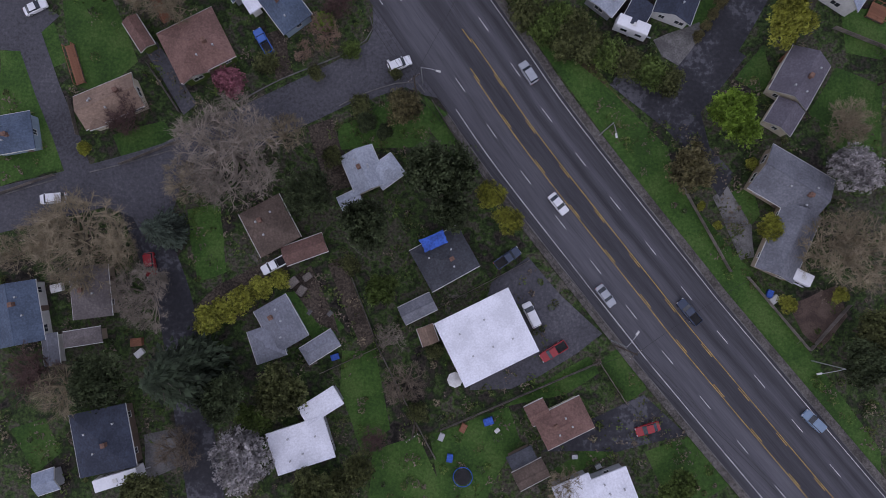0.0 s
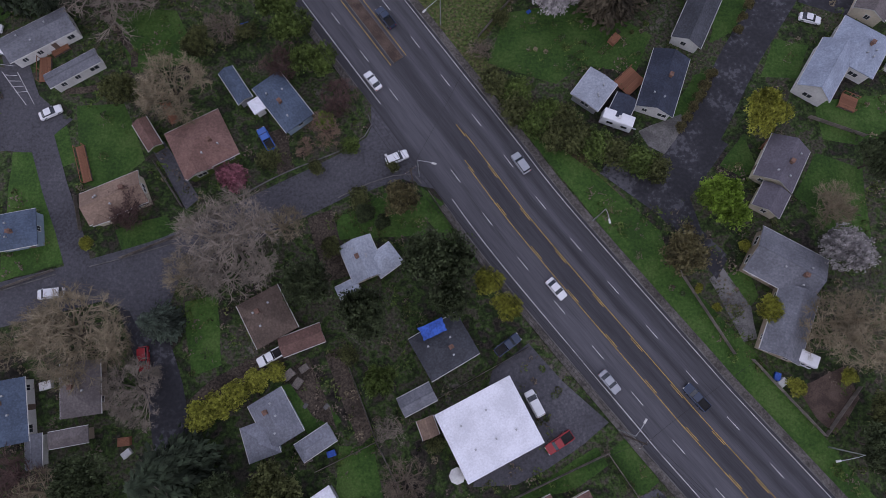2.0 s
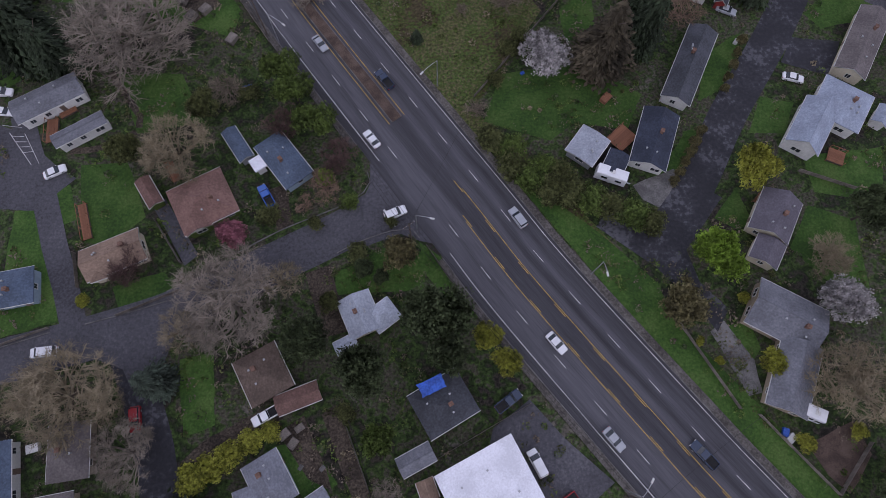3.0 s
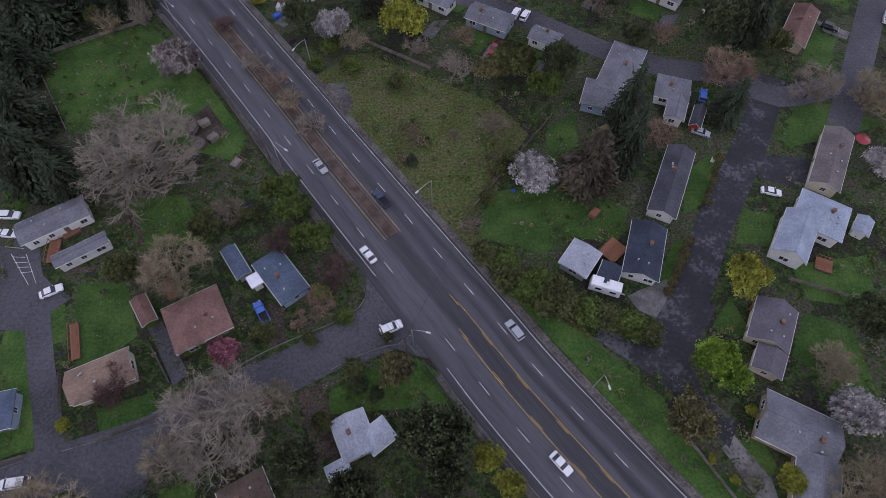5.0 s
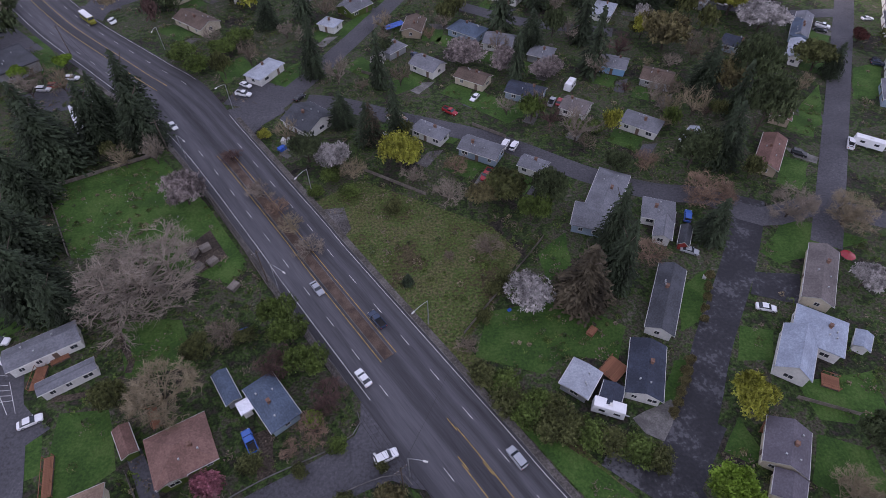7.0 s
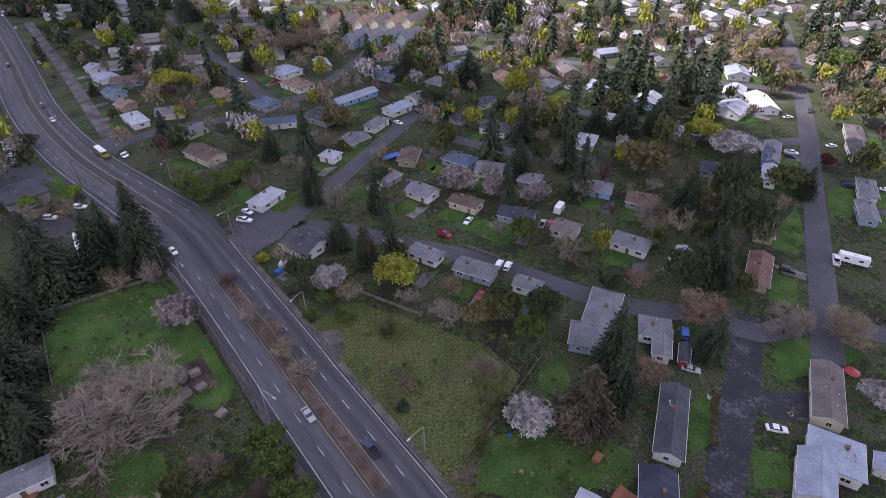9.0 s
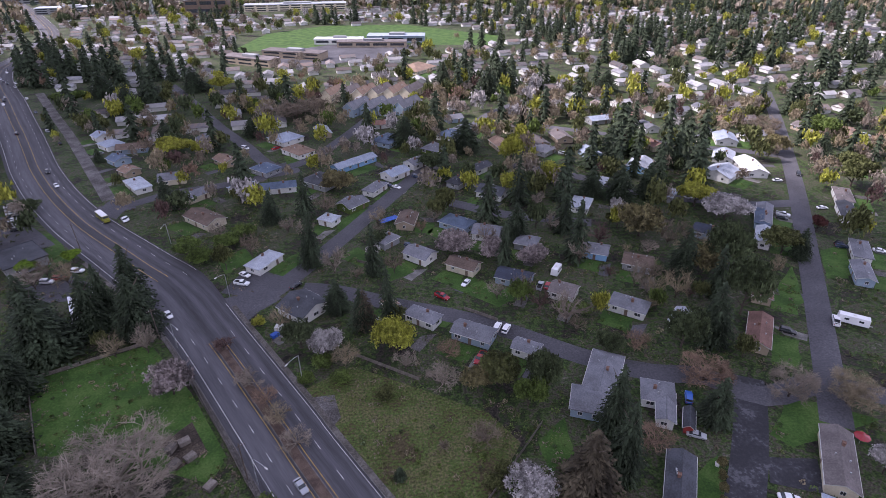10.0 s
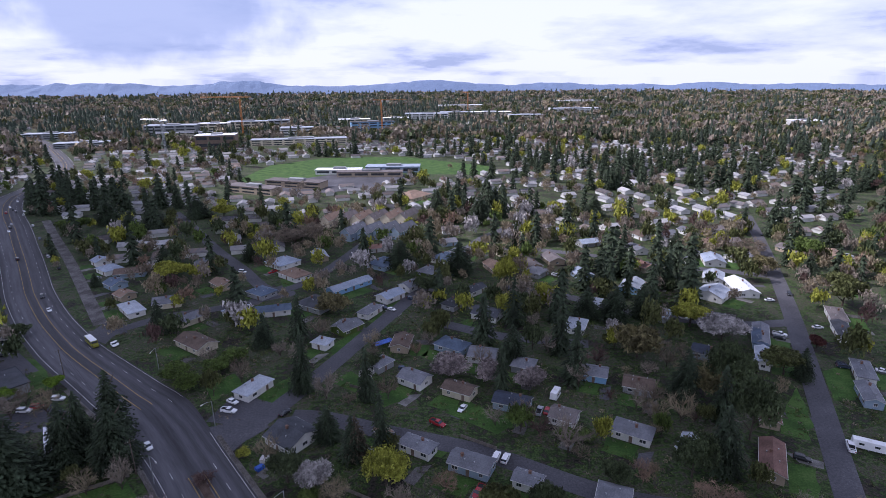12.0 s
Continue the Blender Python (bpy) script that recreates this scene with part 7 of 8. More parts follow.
tree("gold", 43.8, 17.8, 4.5, 7.0)
tree("yellow", 58.2, 7.5, 2.6, 4.0)
tree("green", -10.6, -3.5, 3.4, 6.0)
tree("olive", -27.6, -20.5, 5.1, 8.0)
tree("olive", -22.4, -37.4, 4.1, 6.0)
tree("olive", -14.1, -34.1, 3.3, 6.0)
tree("thin_brown", -6.5, -19.6, 4.1, 7.0)
tree("thin_plum", -12.3, -29.8, 2.6, 4.0)
tree("bare_plum", -57.1, 28.5, 4.4, 6.0)
tree("thin_rust", -21.5, 43.1, 3.5, 5.0)
tree("yellow", 61.3, -6.1, 2.0, 2.2)
tree("yellow", 71.3, -4.6, 1.8, 2.0)
tree("olive", 74.2, -10.9, 4.4, 6.0)
tree("dark", 72.1, -15.7, 4.9, 7.0)
tree("yellow", -64.9, 22.2, 1.4, 2.0)
tree("thin_straw", -69.2, 5.8, 4.9, 8.0)
tree("thin_straw", -57.7, 2.9, 4.4, 7.0)
tree("thin_grey", -9.4, -12.0, 2.8, 4.0)
tree("green", 40.9, -37.9, 3.9, 5.0)
tree("thin_straw", 21.1, -37.2, 3.4, 6.0)
tree("olive", -51.2, -38.1, 4.4, 6.0)
tree("dark", -13.7, 26.4, 2.2, 3.0)
tree("dark", -10.6, 24.9, 1.8, 3.0)
tree("thin_straw", -75.9, 2.9, 4.0, 6.0)
tree("olive", -19.6, 20.2, 2.2, 4.0)
tree("bright", -21.5, 45.1, 2.1, 3.0)
tree("bare_grey", -61.6, 79.0, 14.4, 13.0)
tree("rosewhite", -59.5, 106.9, 5.9, 8.0)
tree("spruce", -85.1, 77.4, 9.6, 20.0)
tree("conifer", -76.9, 72.4, 6.0, 15.0)
tree("spruce", -92.8, 90.7, 8.9, 20.0)
tree("spruce", -98.2, 123.1, 11.5, 22.0)
tree("spruce", -90.8, 135.3, 7.6, 20.0)
tree("spruce", -77.7, 133.5, 8.3, 20.0)
tree("spruce", -99.4, 109.4, 8.2, 20.0)
tree("thin_plum", -51.5, 123.5, 3.3, 4.0)
tree("thin_grey", -41.4, 108.7, 4.0, 4.5)
tree("thin_rust", -36.1, 102.1, 3.5, 4.5)
tree("thin_straw", -31.7, 96.1, 3.7, 4.5)
tree("thin_grey", -26.3, 87.9, 4.0, 4.5)
tree("green", -31.3, 69.4, 4.4, 6.0)
tree("green", -27.8, 63.5, 4.5, 6.0)
tree("green", -23.8, 57.1, 4.6, 6.0)
tree("bare_straw", -50.1, 50.6, 7.4, 10.0)
tree("olive", -59.9, 50.6, 4.0, 6.0)
tree("bare_plum", -30.0, 56.8, 3.9, 6.0)
tree("bare_plum", -19.1, 49.5, 4.0, 5.0)
tree("olive", -46.2, 61.2, 3.5, 5.0)
tree("thin_brown", -42.2, 65.2, 4.2, 5.0)
tree("blossom", -22.5, 119.0, 5.3, 7.0)
tree("thin_straw", -17.2, 114.4, 3.8, 7.0)
tree("willow", -4.5, 118.4, 6.7, 10.0)
tree("conifer", -13.8, 129.9, 5.5, 14.0)
tree("dark", -30.0, 122.0, 5.6, 8.0)
tree("thin_grey", -1.3, 111.2, 3.5, 6.0)
tree("thin_grey", 7.6, 104.0, 5.1, 7.0)
tree("gold", 16.7, 102.6, 4.5, 6.0)
tree("thin_rust", 10.5, 115.3, 3.7, 6.0)
tree("olive", 22.3, 103.7, 5.9, 8.0)
tree("green", 28.2, 95.7, 4.6, 8.0)
tree("dark", 32.6, 99.8, 5.2, 12.0)
tree("blossom", 23.6, 70.6, 5.7, 6.0)
tree("rustconifer", 34.4, 69.5, 8.3, 20.0)
tree("conifer", 43.4, 73.9, 6.1, 22.0)
tree("conifer", 44.9, 84.3, 6.0, 22.0)
tree("thin_rust", 53.8, 81.2, 4.5, 6.0)
tree("thin_brown", 15.8, 85.7, 3.9, 5.0)
tree("conifer", -3.2, 77.2, 1.8, 4.0)
tree("conifer", 70.7, 86.8, 5.8, 14.0)
tree("bare_rust", 74.6, 100.3, 7.0, 8.0)
tree("bare_grey", 93.0, 93.1, 6.0, 9.0)
tree("bare_straw", 105.8, 89.7, 6.2, 9.0)
tree("conifer", 84.4, 115.7, 7.3, 20.0)
tree("dark", 74.9, 113.4, 6.5, 12.0)
tree("blossom", 99.1, 70.1, 4.3, 6.0)
tree("thin_rust", 61.4, 112.7, 3.5, 9.0)
tree("dark", 80.1, 34.2, 5.0, 10.0)
tree("thin_straw", 72.9, 27.0, 4.3, 5.0)
tree("dark", 53.8, 112.9, 4.4, 6.0)
tree("olive", 64.9, 44.5, 1.1, 2.0)
tree("conifer", -84.5, 147.6, 7.3, 22.0)
tree("conifer", -89.1, 140.0, 5.8, 20.0)
tree("conifer", -107.9, 135.8, 8.9, 20.0)
tree("conifer", -32.4, 166.3, 5.7, 22.0)
tree("conifer", -98.8, 218.1, 6.0, 15.0)
tree("conifer", -52.7, 201.9, 6.2, 14.0)
tree("green", -78.9, 178.7, 6.1, 5.0)
tree("green", -71.2, 172.1, 5.5, 5.0)
tree("green", -65.8, 181.8, 5.7, 5.0)
tree("green", -61.0, 188.0, 5.3, 5.0)
tree("gold", -28.7, 232.0, 8.4, 8.0)
tree("yellow", 53.5, 251.9, 6.9, 16.0)
tree("willow", 47.9, 220.1, 6.8, 10.0)
tree("willow", 69.1, 231.0, 7.1, 10.0)
tree("gold", 88.5, 177.6, 9.2, 12.0)
tree("yellow", 121.5, 201.0, 8.8, 9.0)
tree("blossom", 127.6, 187.4, 10.1, 9.0)
tree("rosewhite", 29.1, 166.2, 5.5, 7.0)
tree("rosewhite", 17.8, 171.9, 7.7, 7.0)
tree("rosewhite", 43.3, 162.1, 5.9, 6.0)
tree("gold", 99.4, 150.2, 6.7, 10.0)
tree("dark", 106.4, 149.5, 8.3, 18.0)
tree("conifer", 92.1, 149.5, 7.4, 18.0)
tree("dark", 99.7, 126.8, 7.4, 18.0)
tree("olive", 133.8, 159.9, 7.9, 9.0)
tree("conifer", 138.4, 156.9, 4.9, 12.0)
tree("conifer", 92.7, 210.3, 9.5, 16.0)
tree("conifer", 105.6, 212.2, 8.1, 16.0)
tree("conifer", 82.4, 215.7, 8.4, 14.0)
tree("conifer", 41.5, 179.5, 7.3, 15.0)
tree("maroon", 159.7, 177.2, 3.9, 5.0)
tree("yellow", -117.8, 284.9, 9.7, 9.0)
tree("conifer", -128.1, 303.5, 7.5, 14.0)
tree("bare_brown", -64.7, 349.0, 15.4, 10.0)
tree("conifer", -84.1, 311.6, 7.5, 12.0)
tree("conifer", 2.3, 290.6, 11.9, 16.0)
tree("dark", 14.7, 250.7, 7.4, 9.0)
tree("conifer", 33.6, 277.0, 12.9, 18.0)
tree("conifer", 60.7, 383.4, 12.8, 22.0)
tree("conifer", 32.0, 401.4, 11.7, 22.0)
tree("conifer", 148.7, 392.5, 11.7, 16.0)
tree("conifer", 169.1, 305.7, 6.4, 12.0)
tree("green", 227.0, 274.6, 10.1, 14.0)
tree("conifer", 211.4, 249.8, 7.7, 14.0)
tree("olive", 201.8, 214.7, 9.8, 14.0)
tree("gold", 194.1, 259.2, 7.4, 9.0)
tree("bare_brown", 209.1, 294.7, 9.4, 9.0)
tree("conifer", -152.9, 277.7, 3.9, 8.0)
tree("conifer", -177.0, 374.4, 12.4, 18.0)
tree("conifer", -210.5, 412.7, 13.5, 18.0)
tree("green", -219.5, 387.8, 10.9, 10.0)
tree("bare_grey", -188.1, 344.0, 8.3, 9.0)
tree("conifer", -170.3, 394.4, 12.7, 18.0)
tree("conifer", -149.7, 423.3, 13.5, 18.0)
tree("yellow", -130.9, 425.2, 10.0, 10.0)
tree("bare_brown", -52.4, 360.4, 12.3, 10.0)
tree("dark", -10.5, 179.6, 4.5, 5.0)
tree("dark", -154.5, 218.7, 5.8, 6.0)
tree("bright", -128.3, 169.1, 3.4, 5.0)
tree("bright", -116.5, 175.7, 3.5, 5.0)
tree("rustconifer", -12.7, 129.8, 4.6, 14.0)
tree("conifer", -21.6, 138.7, 5.8, 12.0)
shrub("olive", 15.0, 46.6, 3.5, 3.2)
shrub("green", 18.6, 44.0, 3.5, 3.2)
shrub("olive", 22.1, 41.9, 3.7, 3.2)
shrub("olive", 26.2, 40.9, 3.9, 3.2)
shrub("green", 29.8, 39.3, 3.7, 3.2)
shrub("olive", 33.4, 37.8, 3.7, 3.2)
shrub("green", 37.4, 35.7, 3.7, 3.2)
shrub("olive", 41.0, 34.1, 2.9, 3.2)
shrub("olive", 24.2, 45.1, 3.1, 3.2)
shrub("green", 20.6, 46.1, 3.1, 3.2)
shrub("yellow", -41.4, -8.8, 3.0, 3.2)
shrub("yellow", -38.6, -6.9, 2.8, 3.2)
shrub("yellow", -35.6, -4.9, 2.6, 3.2)
shrub("yellow", -32.7, -3.1, 2.4, 1.8)
shrub("yellow", -29.3, -1.6, 2.0, 1.8)
shrub("olive", -14.8, 29.7, 2.5, 1.8)
shrub("olive", -32.4, 38.1, 2.5, 1.8)
shrub("thin_rust", -25.2, 40.2, 2.3, 1.8)
shrub("green", -16.9, 40.2, 2.1, 1.8)
shrub("olive", -23.1, 36.0, 1.6, 1.8)
shrub("olive", -8.7, 36.0, 1.4, 1.8)
shrub("yellow", 55.9, 19.4, 1.2, 1.8)
shrub("yellow", 46.5, 11.7, 1.0, 1.8)
shrub("yellow", 49.5, 8.1, 0.9, 1.8)
shrub("olive", -16.7, 1.0, 2.0, 1.8)
shrub("olive", -1.4, -14.2, 1.8, 1.8)
shrub("olive", -4.4, -25.2, 2.0, 1.8)
shrub("thin_brown", -8.5, -22.2, 2.2, 1.8)
shrub("green", -32.3, -26.0, 2.8, 3.2)
shrub("green", -35.6, -25.2, 2.4, 1.8)
shrub("olive", -18.3, -37.8, 3.0, 3.2)
shrub("olive", 11.6, 52.6, 3.4, 2.6)
shrub("green", 15.4, 50.4, 3.4, 2.6)
shrub("olive", 18.7, 44.7, 3.8, 2.6)
shrub("olive", 22.6, 40.9, 3.3, 2.6)
shrub("thin_brown", 8.7, 60.1, 2.6, 2.6)
shrub("olive", 18.9, 76.9, 2.3, 2.6)
shrub("olive", 16.1, 73.9, 2.3, 2.6)
shrub("olive", 12.8, 66.4, 2.0, 2.6)
shrub("green", -23.4, 114.3, 3.5, 2.6)
shrub("green", -18.0, 107.8, 2.9, 2.6)
shrub("green", -26.6, 108.2, 2.6, 2.6)
shrub("gold", 65.7, 74.7, 1.2, 2.6)
shrub("gold", 64.1, 71.6, 1.1, 2.6)
shrub("gold", 62.7, 68.5, 1.1, 2.6)
shrub("gold", 61.2, 65.6, 1.1, 2.6)
shrub("gold", 60.0, 63.0, 1.1, 2.6)
shrub("olive", -6.6, 101.3, 2.5, 2.6)
shrub("yellow", -44.0, 133.5, 2.2, 2.6)
shrub("green", 47.6, 133.1, 3.8, 2.6)
shrub("green", 52.2, 131.6, 3.5, 2.6)
shrub("thin_brown", 6.5, 84.2, 1.6, 2.6)
shrub("olive", -37.8, 64.4, 2.4, 2.6)
shrub("gold", 53.3, 53.5, 1.3, 2.6)
shrub("gold", 51.9, 51.2, 1.3, 2.6)
shrub("gold", 50.6, 48.9, 1.3, 2.6)
shrub("gold", 49.3, 46.7, 1.2, 2.6)
shrub("gold", 47.9, 44.5, 1.2, 2.6)
shrub("gold", 46.6, 42.6, 1.2, 2.6)
car("suv", "white", -7.9, 37.8, -67, 0.10)
car("pickup", "blue", -32.9, 42.0, 30, 0.10)
car("van", "white", -70.6, 13.1, -264, 0.10)
car("sedan", "white", 20.9, 12.1, -142, 0.10)
car("sedan", "silver", 29.3, -4.5, -143, 0.10)
car("pickup", "navy", 44.2, -7.4, 39, 0.10)
car("suv", "steel", 66.1, -26.8, 45, 0.10)
car("suv", "red", -52.8, 1.1, -172, 0.10)
car("pickup", "white", -30.3, 1.1, -242, 0.10)
car("pickup", "navy", 11.6, 2.3, -55, 0.10)
car("van", "white", 15.9, -7.9, 26, 0.10)
car("pickup", "red", 19.8, -14.4, -238, 0.10)
car("sedan", "red", 36.5, -28.2, -253, 0.10)
car("sedan", "white", -74.9, 48.4, -64, 0.10)
car("sedan", "white", -12.6, 53.8, 36, 0.10)
car("suv", "silver", 15.6, 36.2, 32, 0.10)
car("sedan", "silver", -23.8, 76.8, -145, 0.10)
car("pickup", "navy", -10.1, 67.5, 35, 0.10)
car("sedan", "white", 75.2, 65.7, -107, 0.10)
car("sedan", "silver", 64.3, 83.0, -116, 0.10)
car("suv", "blue", 67.9, 94.3, -23, 0.10)
car("pickup", "white", 125.6, 120.8, -33, 0.10)
car("suv", "white", 28.0, 125.0, -29, 0.10)
car("suv", "white", 25.6, 126.0, -27, 0.10)
car("sedan", "white", -87.6, 62.1, -98, 0.10)
car("suv", "white", -88.9, 66.7, -93, 0.10)
car("pickup", "white", -54.2, 156.3, -107, 0.10)
car("sedan", "white", -54.4, 161.5, -125, 0.10)
car("pickup", "white", 125.2, 120.1, -33, 0.10)
car("pickup", "red", 10.8, 143.0, -131, 0.10)
car("sedan", "white", -72.2, 140.4, -143, 0.10)
car("sedan", "white", -112.4, 207.8, -142, 0.10)
car("suv", "red", -115.8, 164.5, -93, 0.10)
car("suv", "white", -118.8, 162.7, -93, 0.10)
car("suv", "white", -112.1, 168.9, -93, 0.10)
car("suv", "navy", 158.4, 162.2, -111, 0.10)
car("pickup", "silver", 43.0, 146.2, -26, 0.10)
car("sedan", "red", 45.4, 146.1, -27, 0.10)
car("sedan", "black", -36.2, 153.3, -36, 0.10)
car("suv", "black", -171.5, 264.7, -145, 0.10)
car("sedan", "white", -158.4, 246.9, -142, 0.10)
car("sedan", "white", -112.1, 208.8, -144, 0.10)
car("suv", "black", 186.8, 229.3, -211, 0.10)
car("sedan", "white", 172.6, 223.3, -95, 0.10)
car("van", "white", -83.5, 291.0, -125, 0.10)
car("sedan", "black", -80.1, 262.3, -62, 0.10)
car("sedan", "white", 173.2, 193.6, -95, 0.10)
car("suv", "navy", -6.7, 234.0, -130, 0.10)
car("sedan", "white", -2.9, 231.2, -130, 0.10)
car("suv", "black", 159.0, 163.5, -148, 0.10)
car("sedan", "white", -166.4, 225.2, -61, 0.10)
car("sedan", "silver", -164.0, 221.7, -62, 0.10)
car("sedan", "white", -161.7, 218.4, -62, 0.10)
car("sedan", "black", -159.3, 215.1, -63, 0.10)
car("sedan", "white", -157.1, 211.9, -63, 0.10)
car("sedan", "silver", -154.9, 208.7, -64, 0.10)
car("sedan", "white", -152.7, 205.7, -64, 0.10)
car("sedan", "black", -150.6, 202.6, -64, 0.10)
car("suv", "red", -307.7, 456.0, 37, 0.10)
car("sedan", "white", -267.9, 395.5, -143, 0.10)
car("sedan", "white", -261.2, 410.9, 36, 0.10)
car("suv", "black", -302.0, 459.1, -144, 0.10)
car("sedan", "black", -208.9, 336.1, 36, 0.10)
car("sedan", "white", -296.2, 460.4, -144, 0.10)
car("suv", "silver", -206.2, 331.7, 36, 0.10)
car("sedan", "white", -317.4, 476.7, -144, 0.10)
car("sedan", "black", -187.5, 308.2, 36, 0.10)
car("suv", "white", -326.4, 501.2, -144, 0.10)
car("sedan", "silver", -278.7, 416.0, 37, 0.10)
car("sedan", "navy", -268.7, 396.6, -143, 0.10)
car("suv", "black", -221.7, 328.5, 38, 0.10)
car("sedan", "navy", -235.2, 373.7, -144, 0.10)
car("sedan", "black", -309.5, 467.3, 36, 0.10)
car("suv", "black", -273.8, 406.1, -143, 0.10)
car("sedan", "white", -289.6, 447.8, 36, 0.10)
car("sedan", "black", -334.3, 515.2, -145, 0.10)
trampoline(3.5, -36.6)
umbrella(2.1, -19.2, 1.4, LAMP, "white octagonal patio umbrella beside the building")
umbrella(99.8, 78.0, 1.7, PAINT["red"], "red octagonal patio umbrella on a terrace")
trailer(34.3, 44.2, -22, 6.2)
trailer(-56.9, -36.4, 17, 8.2)
trailer(129.7, 119.4, -34, 8.0)
trailer(50.3, 153.9, 56, 5.0)
trailer(63.6, -1.2, -26, 3.6)
bus(-121.2, 209.4, -137)
tarp(-1.6, 5.1, 4.4, 2.4, 24, 4.75, BLUE_TARP, "crumpled blue tarp on a dark shingle roof", 12)
tarp(-6.3, 197.0, 8, 3.2, 32, 1.5, BLUE_TARP, "blue tarp over a parked boat")
crate(1.2, -33.4, 1.4, 1.0, 0.6, 82, BLUE_TARP, "blue plastic play slide")
crate(8.1, -26.9, 1.7, 1.2, 0.8, 18, BLUE_TARP, "blue and green play tent")
crate(3.6, -28.1, 1.5, 1.0, 0.7, 63, RED_DECK, "faded wooden garden bench")
crate(-0.3, -29.7, 1.3, 0.9, 0.6, 67, METAL, "grey garden cart in a yard")
crate(12.6, -34.4, 1.2, 0.8, 0.5, 56, BLUE_TARP, "blue tarp-covered bundle in a yard")
crate(23.5, -33.2, 1.0, 0.7, 0.5, 2, METAL, "grey bin beside the fence")
crate(27.7, -34.9, 1.0, 0.7, 0.5, 26, METAL, "grey bin beside the fence")
crate(-69.6, -3.1, 2.0, 1.4, 0.9, 15, LAMP, "white covered boat in a back yard")
crate(-55.0, -12.8, 2.0, 1.4, 0.9, 5, RED_DECK, "stacked timber pallets in a yard")
crate(-54.5, -14.8, 1.6, 1.1, 0.7, 40, LAMP, "white crate in the yard")
crate(9.7, -28.6, 0.9, 0.6, 0.4, 40, TRIM, "white garden box in a yard")
crate(-19.4, -15.5, 1.4, 1.0, 0.6, 18, BLUE_TARP, "blue wheelbarrow and sheeting")
crate(-55.1, -32.1, 1.6, 1.1, 0.7, 60, BLUE_TARP, "pale blue shed cover")
crate(59.0, -4.2, 1.4, 1.0, 0.6, 70, BLUE_TARP, "blue covered bundle in a yard")
crate(59.8, -5.2, 1.6, 1.1, 0.7, 36, LAMP, "white storage box in a yard")
crate(-38.4, 66.1, 2.0, 1.4, 0.9, 20, BLUE_TARP, "blue covered bundle under trees")
crate(-37.9, 131.5, 2.6, 1.8, 1.2, 80, LAMP, "white covered boat behind a house")
crate(-38.4, 127.9, 2.2, 1.5, 1.0, 45, BLUE_TARP, "round blue pool in a yard")
crate(35.5, 61.9, 2.2, 1.5, 1.0, 46, RED_DECK, "orange wooden play frame")
crate(18.8, 68.6, 0.8, 0.6, 0.4, 35, BLUE_TARP, "teal garden pot in a yard")
crate(-23.3, -16.4, 1.2, 0.8, 0.5, 15, FENCE_WOOD, "wooden garden box in a yard")
crate(-27.1, -2.1, 2.0, 1.4, 0.9, 40, FENCE_WOOD, "raised wooden planter bed")
crate(-24.5, -1.1, 1.6, 1.1, 0.7, 35, FENCE_WOOD, "raised wooden planter bed")
crate(-25.5, -3.6, 1.8, 1.3, 0.8, 55, FENCE_WOOD, "raised wooden planter bed")
crate(-20.4, -7.7, 1.0, 0.7, 0.5, 45, CONCRETE, "stone garden table in a yard")
crate(-24.1, -7.5, 0.9, 0.6, 0.4, 56, CONCRETE, "stone paving block in a yard")
crate(-54.2, 89.1, 2.4, 1.7, 1.1, 75, FENCE_WOOD, "raised wooden garden bed")
crate(-51.8, 90.8, 2.4, 1.7, 1.1, 35, FENCE_WOOD, "raised wooden garden bed")
crate(-49.1, 86.3, 2.4, 1.7, 1.1, 50, FENCE_WOOD, "raised wooden garden bed")
crate(-52.0, 84.7, 2.4, 1.7, 1.1, 55, FENCE_WOOD, "raised wooden garden bed")
crate(-42.7, 78.5, 2.4, 1.7, 1.1, 60, FENCE_WOOD, "small wooden coop in a yard")
crate(65.1, 75.1, 1.2, 0.8, 0.5, 55, LAMP, "white garden bench in a yard")
deck(-67.5, 37.8, 7.6, 1.6, -72, 0.5, "reddish wooden deck boards with a handrail")
deck(-77.2, 57.6, 5.3, 2.2, 96, 0.5, "reddish wooden deck boards with a handrail")
deck(37.8, 52.8, 4.9, 4.0, 42, 0.5, "reddish wooden deck boards with a handrail")
deck(-51.8, 48.0, 4.9, 1.6, -61, 0.5, "reddish wooden deck boards with a handrail")
deck(80.0, 47.5, 3.3, 3.0, -26, 0.5, "reddish wooden deck boards with a handrail")
deck(-75.1, 62.5, 3.5, 3.0, 33, 0.5, "reddish wooden deck boards with a handrail")
deck(62.9, 38.7, 2.3, 1.6, 45, 0.5, "reddish wooden deck boards with a handrail")
street_lamp(-3.7, 34.2, -16, 8.5, 2.7)
street_lamp(28.6, 24.8, -83, 8.5, 2.0)
street_lamp(30.4, -12.6, 56, 8.5, 2.5)
street_lamp(66.4, -16.2, -172, 8.5, 4.5)
street_lamp(-28.0, 108.8, -118, 8.5, 4.3)
street_lamp(0.9, 66.1, -134, 8.5, 4.0)
street_lamp(-64.6, 125.0, -48, 8.5, 4.5)
street_lamp(-32.8, 78.0, -41, 8.5, 4.5)
street_lamp(-87.0, 186.4, -87, 8.5, 4.5)
street_lamp(-56.3, 149.0, -124, 8.5, 3.0)
utility_pole(-4.8, 31.9, 35)
utility_pole(31.2, -13.5, 35)
utility_pole(-70.7, 129.0, 35)
utility_pole(-35.4, 79.8, 35)
utility_pole(-118.6, 184.7, 35)
utility_pole(-5.0, -26.9, 35)
cable(70.0, -53.9, 10.5, 30.4, -14.2, 10.5, 1.2)
